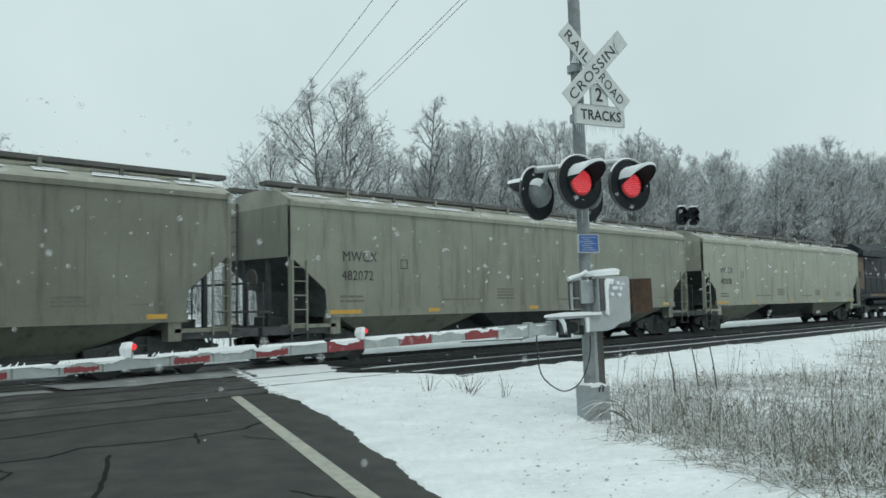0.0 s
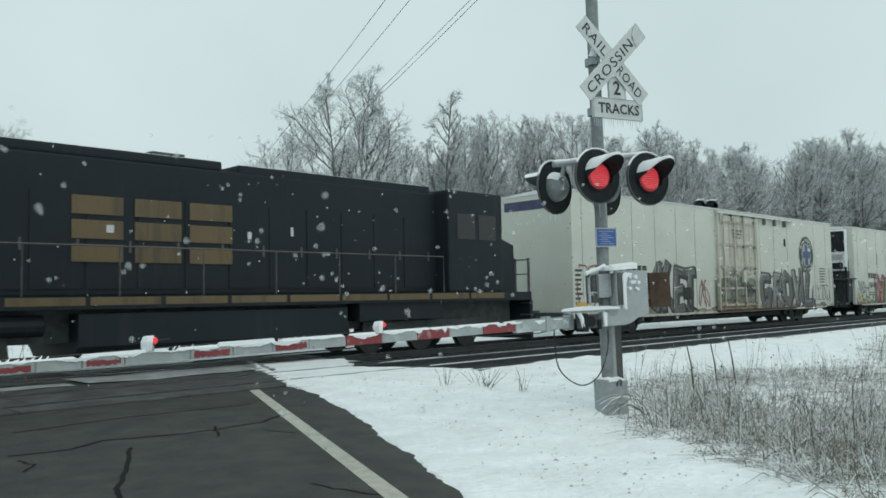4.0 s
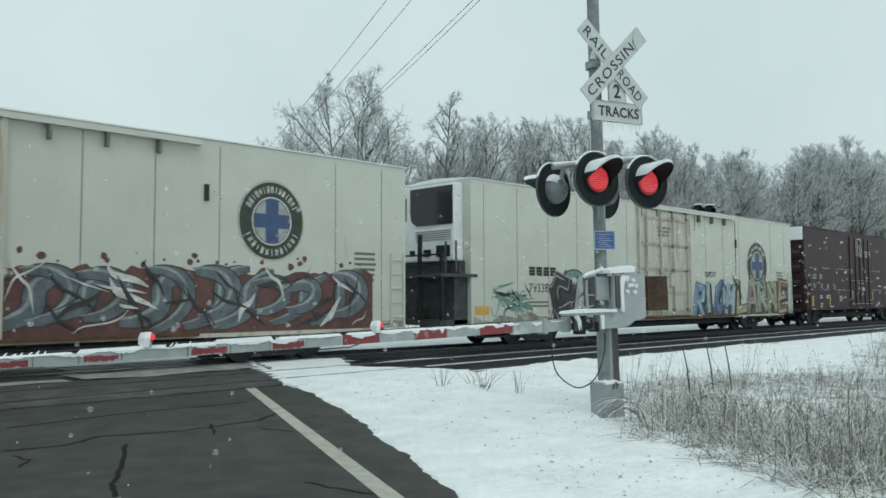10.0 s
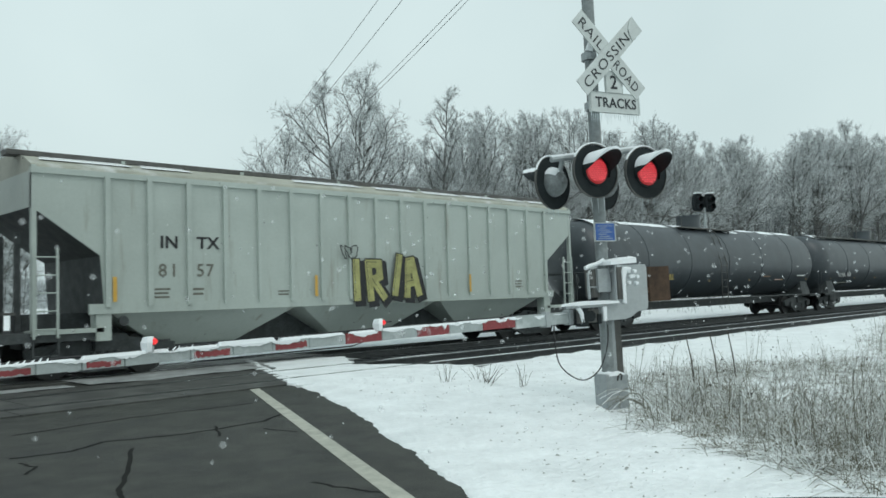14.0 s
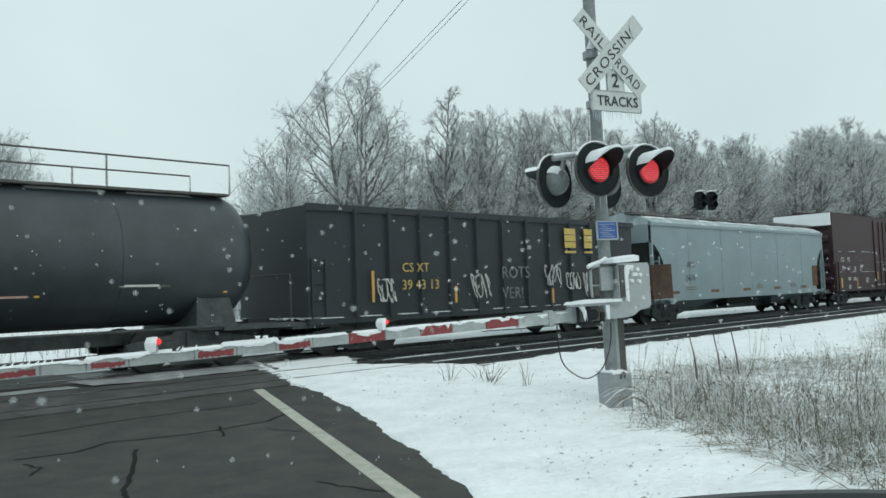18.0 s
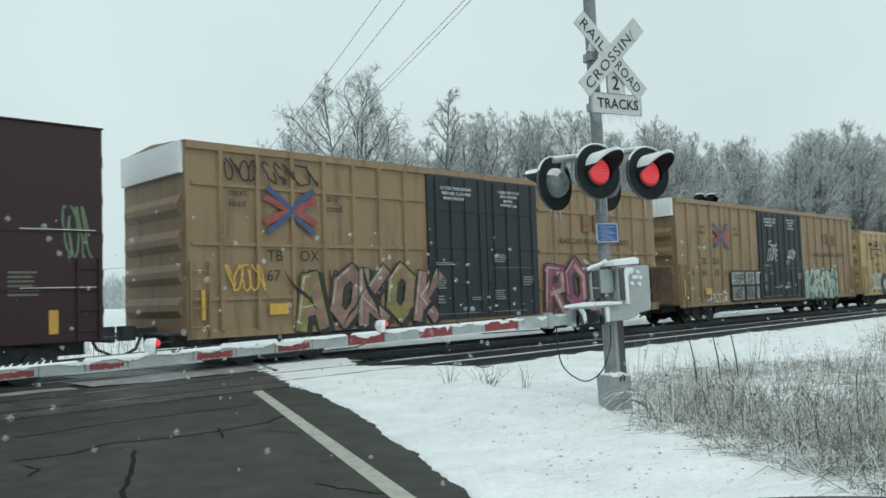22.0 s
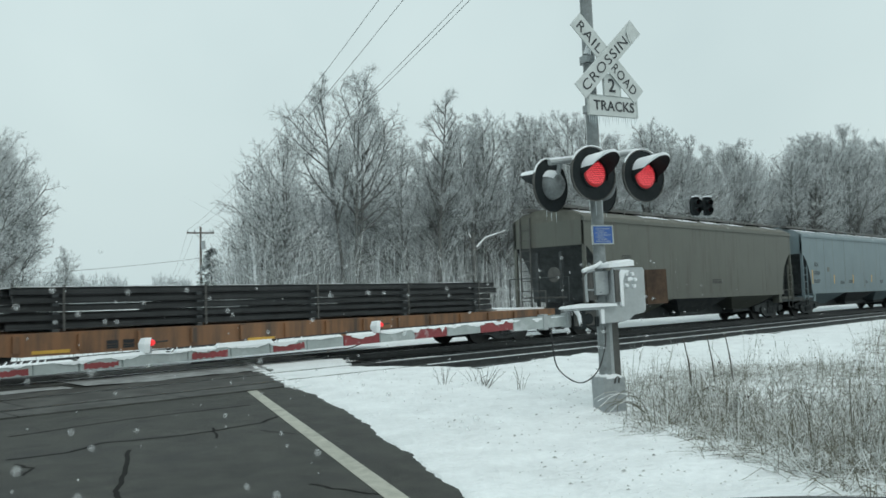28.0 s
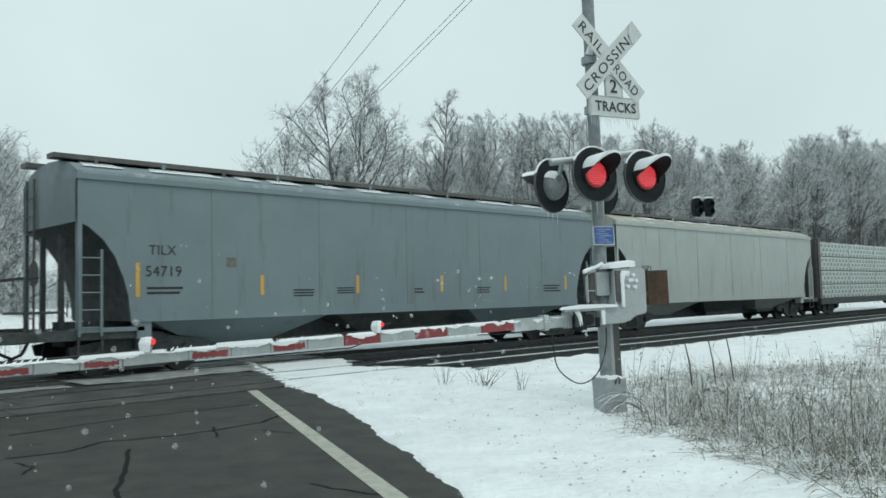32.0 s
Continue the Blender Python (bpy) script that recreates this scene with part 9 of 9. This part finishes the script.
def stalk(s, p, d, ln, r, sag, segs=3):
    """A thin three-sided stem that leaves along d and droops by sag."""
    pts = [p + d * (ln * k / segs) - Vector((0, 0, sag * ln * (k / segs) ** 2)) for k in range(segs + 1)]
    low = ground_height(p.x, p.y) + 0.015
    pts = [Vector((q.x, q.y, max(q.z, low))) if k else q for k, q in enumerate(pts)]
    side = d.cross(Vector((0, 0, 1)))
    side = side.normalized() if side.length > 0.05 else Vector((1, 0, 0))
    up = side.cross(d).normalized()
    v = []
    for k, q in enumerate(pts[:-1]):
        w = r * (1 - 0.6 * k / segs)
        v += [q + side * w, q - side * w, q + up * w * 1.2]
    v.append(pts[-1])
    f = []
    for k in range(segs - 1):
        f += [(3 * k + i, 3 * k + (i + 1) % 3, 3 * k + 3 + (i + 1) % 3, 3 * k + 3 + i) for i in range(3)]
    n = 3 * (segs - 1)
    s.add(v, f + [(n, n + 1, n + 3), (n + 1, n + 2, n + 3), (n + 2, n, n + 3)])


def verge(x, y):
    """How thick the dead grass stands at a place on the verge: thick in front, thinning towards the railway."""
    left = 5.95 + 0.70 * max(0, y - 2.6) + 0.55 * max(0, y - 4.6) + 0.55 * noise.noise((y * 0.9, 3.0, 1.0))
    back = 8.4 - 0.30 * max(0, x - 12) if x < 18 else 6.6 + 0.25 * (x - 18)
    if x < left or y > back or y < 0.3 or x > 32:
        return 0
    d = min((x - left) / 1.3, (back - y) / 1.5, 1)
    return d * ((1.0 if x < 9 else 0.75) + 0.75 * noise.noise((x * 0.55, y * 0.55, 4.0)))


rnd = random.Random(33)
grass = Shape()
clumps = 0
while clumps < 8200:
    x = 5.9 + 24 * rnd.random() ** 1.8
    y = rnd.uniform(0.3, min(11, 2.6 + x * 0.5))
    if rnd.random() > verge(x, y):
        continue
    clumps += 1
    z = ground_height(x, y) - 0.03
    lie = rnd.uniform(0, 6.283) if rnd.random() < 0.45 else rnd.gauss(3.6, 0.7)
    tall = (0.52 + 0.5 * noise.noise((x * 0.7, y * 0.7, 9.0))) * (1.0 if x < 10 else 0.82)
    flat = rnd.random() ** 0.8
    for _ in range(rnd.randint(3, 9)):
        az = lie + rnd.gauss(0, 1.0)
        tilt = max(0.04, min(1.5, 0.48 + 1.0 * flat * flat + rnd.gauss(0, 0.36)))
        d = Vector((math.cos(az) * math.sin(tilt), math.sin(az) * math.sin(tilt), math.cos(tilt)))
        p = Vector((x + rnd.gauss(0, 0.12), y + rnd.gauss(0, 0.12), z))
        stalk(grass, p, d, max(0.12, tall * rnd.uniform(0.35, 1.2)), rnd.uniform(0.0020, 0.0056), max(0, rnd.gauss(0.6, 0.4)), 4)
tagged(part("dry_grass", grass, STRAW, None), "tangled dry straw-coloured grass dusted with snow", "grass", kind="stuff")
weeds, heads = Shape(), Shape()
for _ in range(420):
    x = 7.0 + 22 * rnd.random() ** 1.4
    y = rnd.uniform(0.5, 9.0)
    if verge(x, y) < 0.1:
        continue
    z = ground_height(x, y) - 0.03
    az, tilt = rnd.uniform(0, 6.283), abs(rnd.gauss(0.0, 0.35))
    d = Vector((math.cos(az) * math.sin(tilt), math.sin(az) * math.sin(tilt), math.cos(tilt)))
    h = rnd.uniform(0.35, 0.9)
    stalk(weeds, Vector((x, y, z)), d, h, 0.0055, rnd.uniform(0, 0.12))
    for k in range(rnd.randint(1, 4)):
        a = Vector((x, y, z)) + d * h * rnd.uniform(0.45, 0.9)
        e = (d + Vector((rnd.gauss(0, 0.5), rnd.gauss(0, 0.5), 0.2))).normalized()
        stalk(weeds, a, e, 0.2, 0.003, 0.05, 2)
        if rnd.random() < 0.22:
            heads.tube([tuple(a + e * 0.19), tuple(a + e * 0.205)], 0.010, 5, 0.008)
tagged(part("weed_stalks", weeds, STRAW, None), "upright dead weed stalks with snow", "weeds", kind="stuff")
tagged(part("weed_heads", heads, SEED, None), "dark dried weed seed heads", "weeds", kind="stuff")
for k, (x, y, h) in enumerate(((11.55, 6.3, 0.70), (12.1, 6.2, 0.72), (12.4, 6.05, 0.74))):
    solid("dead_stalk", Shape().tube([(x, y, -0.1), (x - 0.05, y + 0.02, h * 0.5), (x - 0.12, y + 0.05, h)], 0.014, 6, 0.009), STEM, "thick dark dead stalk standing in the snow", "weed", group="dead stalks")


def arching(x, y, tip, n, seed, label):
    r = random.Random(seed)
    s = Shape()
    for _ in range(n):
        e = Vector((tip[0] + r.gauss(0, 0.12), tip[1] + r.gauss(0, 0.12), r.uniform(0.05, 0.25)))
        a = Vector((x + r.gauss(0, 0.05), y + r.gauss(0, 0.05), -0.05))
        m = a.lerp(e, 0.5) + Vector((0, 0, r.uniform(0.25, 0.42)))
        pts = [a * (1 - f) ** 2 + m * 2 * f * (1 - f) + e * f * f for f in (0, 0.2, 0.4, 0.6, 0.8, 1)]
        s.tube(pts, 0.007, 4, 0.003)
    solid("arching_grass", s, STRAW, label, "grass")


arching(8.9, 5.45, (7.85, 5.45), 9, 1, "snow-laden grass stems arching over at the post's foot")
arching(9.6, 4.6, (8.7, 4.2), 8, 3, "snow-laden grass stems leaning out over the snow")
arching(9.9, 4.0, (9.0, 3.9), 9, 4, "pale grass stems pressed flat by the snow")
arching(9.3, 5.2, (9.0, 4.7), 7, 2, "snow-laden grass stems bent over the snow")
for k, (x, y, n, h) in enumerate(((9.5, 9.6, 9, 0.42), (9.55, 8.75, 16, 0.36), (9.9, 8.3, 6, 0.38), (9.9, 9.3, 6, 0.25))):
    s = Shape()
    for _ in range(n):
        t_ = Vector((x + rnd.gauss(0, 0.16), y + rnd.gauss(0, 0.16), rnd.uniform(0.4, 1.0) * h))
        s.tube([(x + rnd.gauss(0, 0.04), y + rnd.gauss(0, 0.04), -0.08), tuple(Vector((x, y, 0)).lerp(t_, 0.6)), tuple(t_)], 0.005, 4, 0.002)
    solid("weed_tuft", s, STEM, "small tuft of dead weed poking through the snow", "weed", group="weed tufts on the verge")


# ---- the cars' sides hang low over their trucks: heights from the sill to the eaves are brought down together ----
NOMINAL, LOWERED = (0.0, 0.45, 0.60, 0.90, 1.20, 3.00, 3.60, 4.20, 4.60, 5.00, 6.00), (0.0, 0.45, 0.53, 0.69, 1.00, 2.81, 3.45, 4.08, 4.52, 4.955, 5.955)


def lower_sides():
    done = set()
    for car, _ in MOVING:
        for ob in car.children_recursive:
            if ob.name.split(".")[0] in ("truck", "wheelset", "coupler"):
                continue
            if ob.location.z:
                ob.location.z = np.interp(ob.location.z, NOMINAL, LOWERED)
            elif ob.data.name not in done:
                done.add(ob.data.name)
                co = np.empty(len(ob.data.vertices) * 3)
                ob.data.vertices.foreach_get("co", co)
                co[2::3] = np.interp(co[2::3], NOMINAL, LOWERED)
                ob.data.vertices.foreach_set("co", co)
                ob.data.update()


lower_sides()

# ---- what moves: the whole train at one steady speed ----
SPEED = 13.5076


def motions():
    for car, at in MOVING:
        walk(car, [(t, pose(at - SPEED * t, TRAIN_Y, 0)) for t in (0, 8, 16, 24, 32)])
    for flakes, (dx, dy, dz) in FLAKES:
        walk(flakes, [(t, pose(dx * t / 32, dy * t / 32, dz * t / 32)) for t in (0, 8, 16, 24, 32)])


motions()
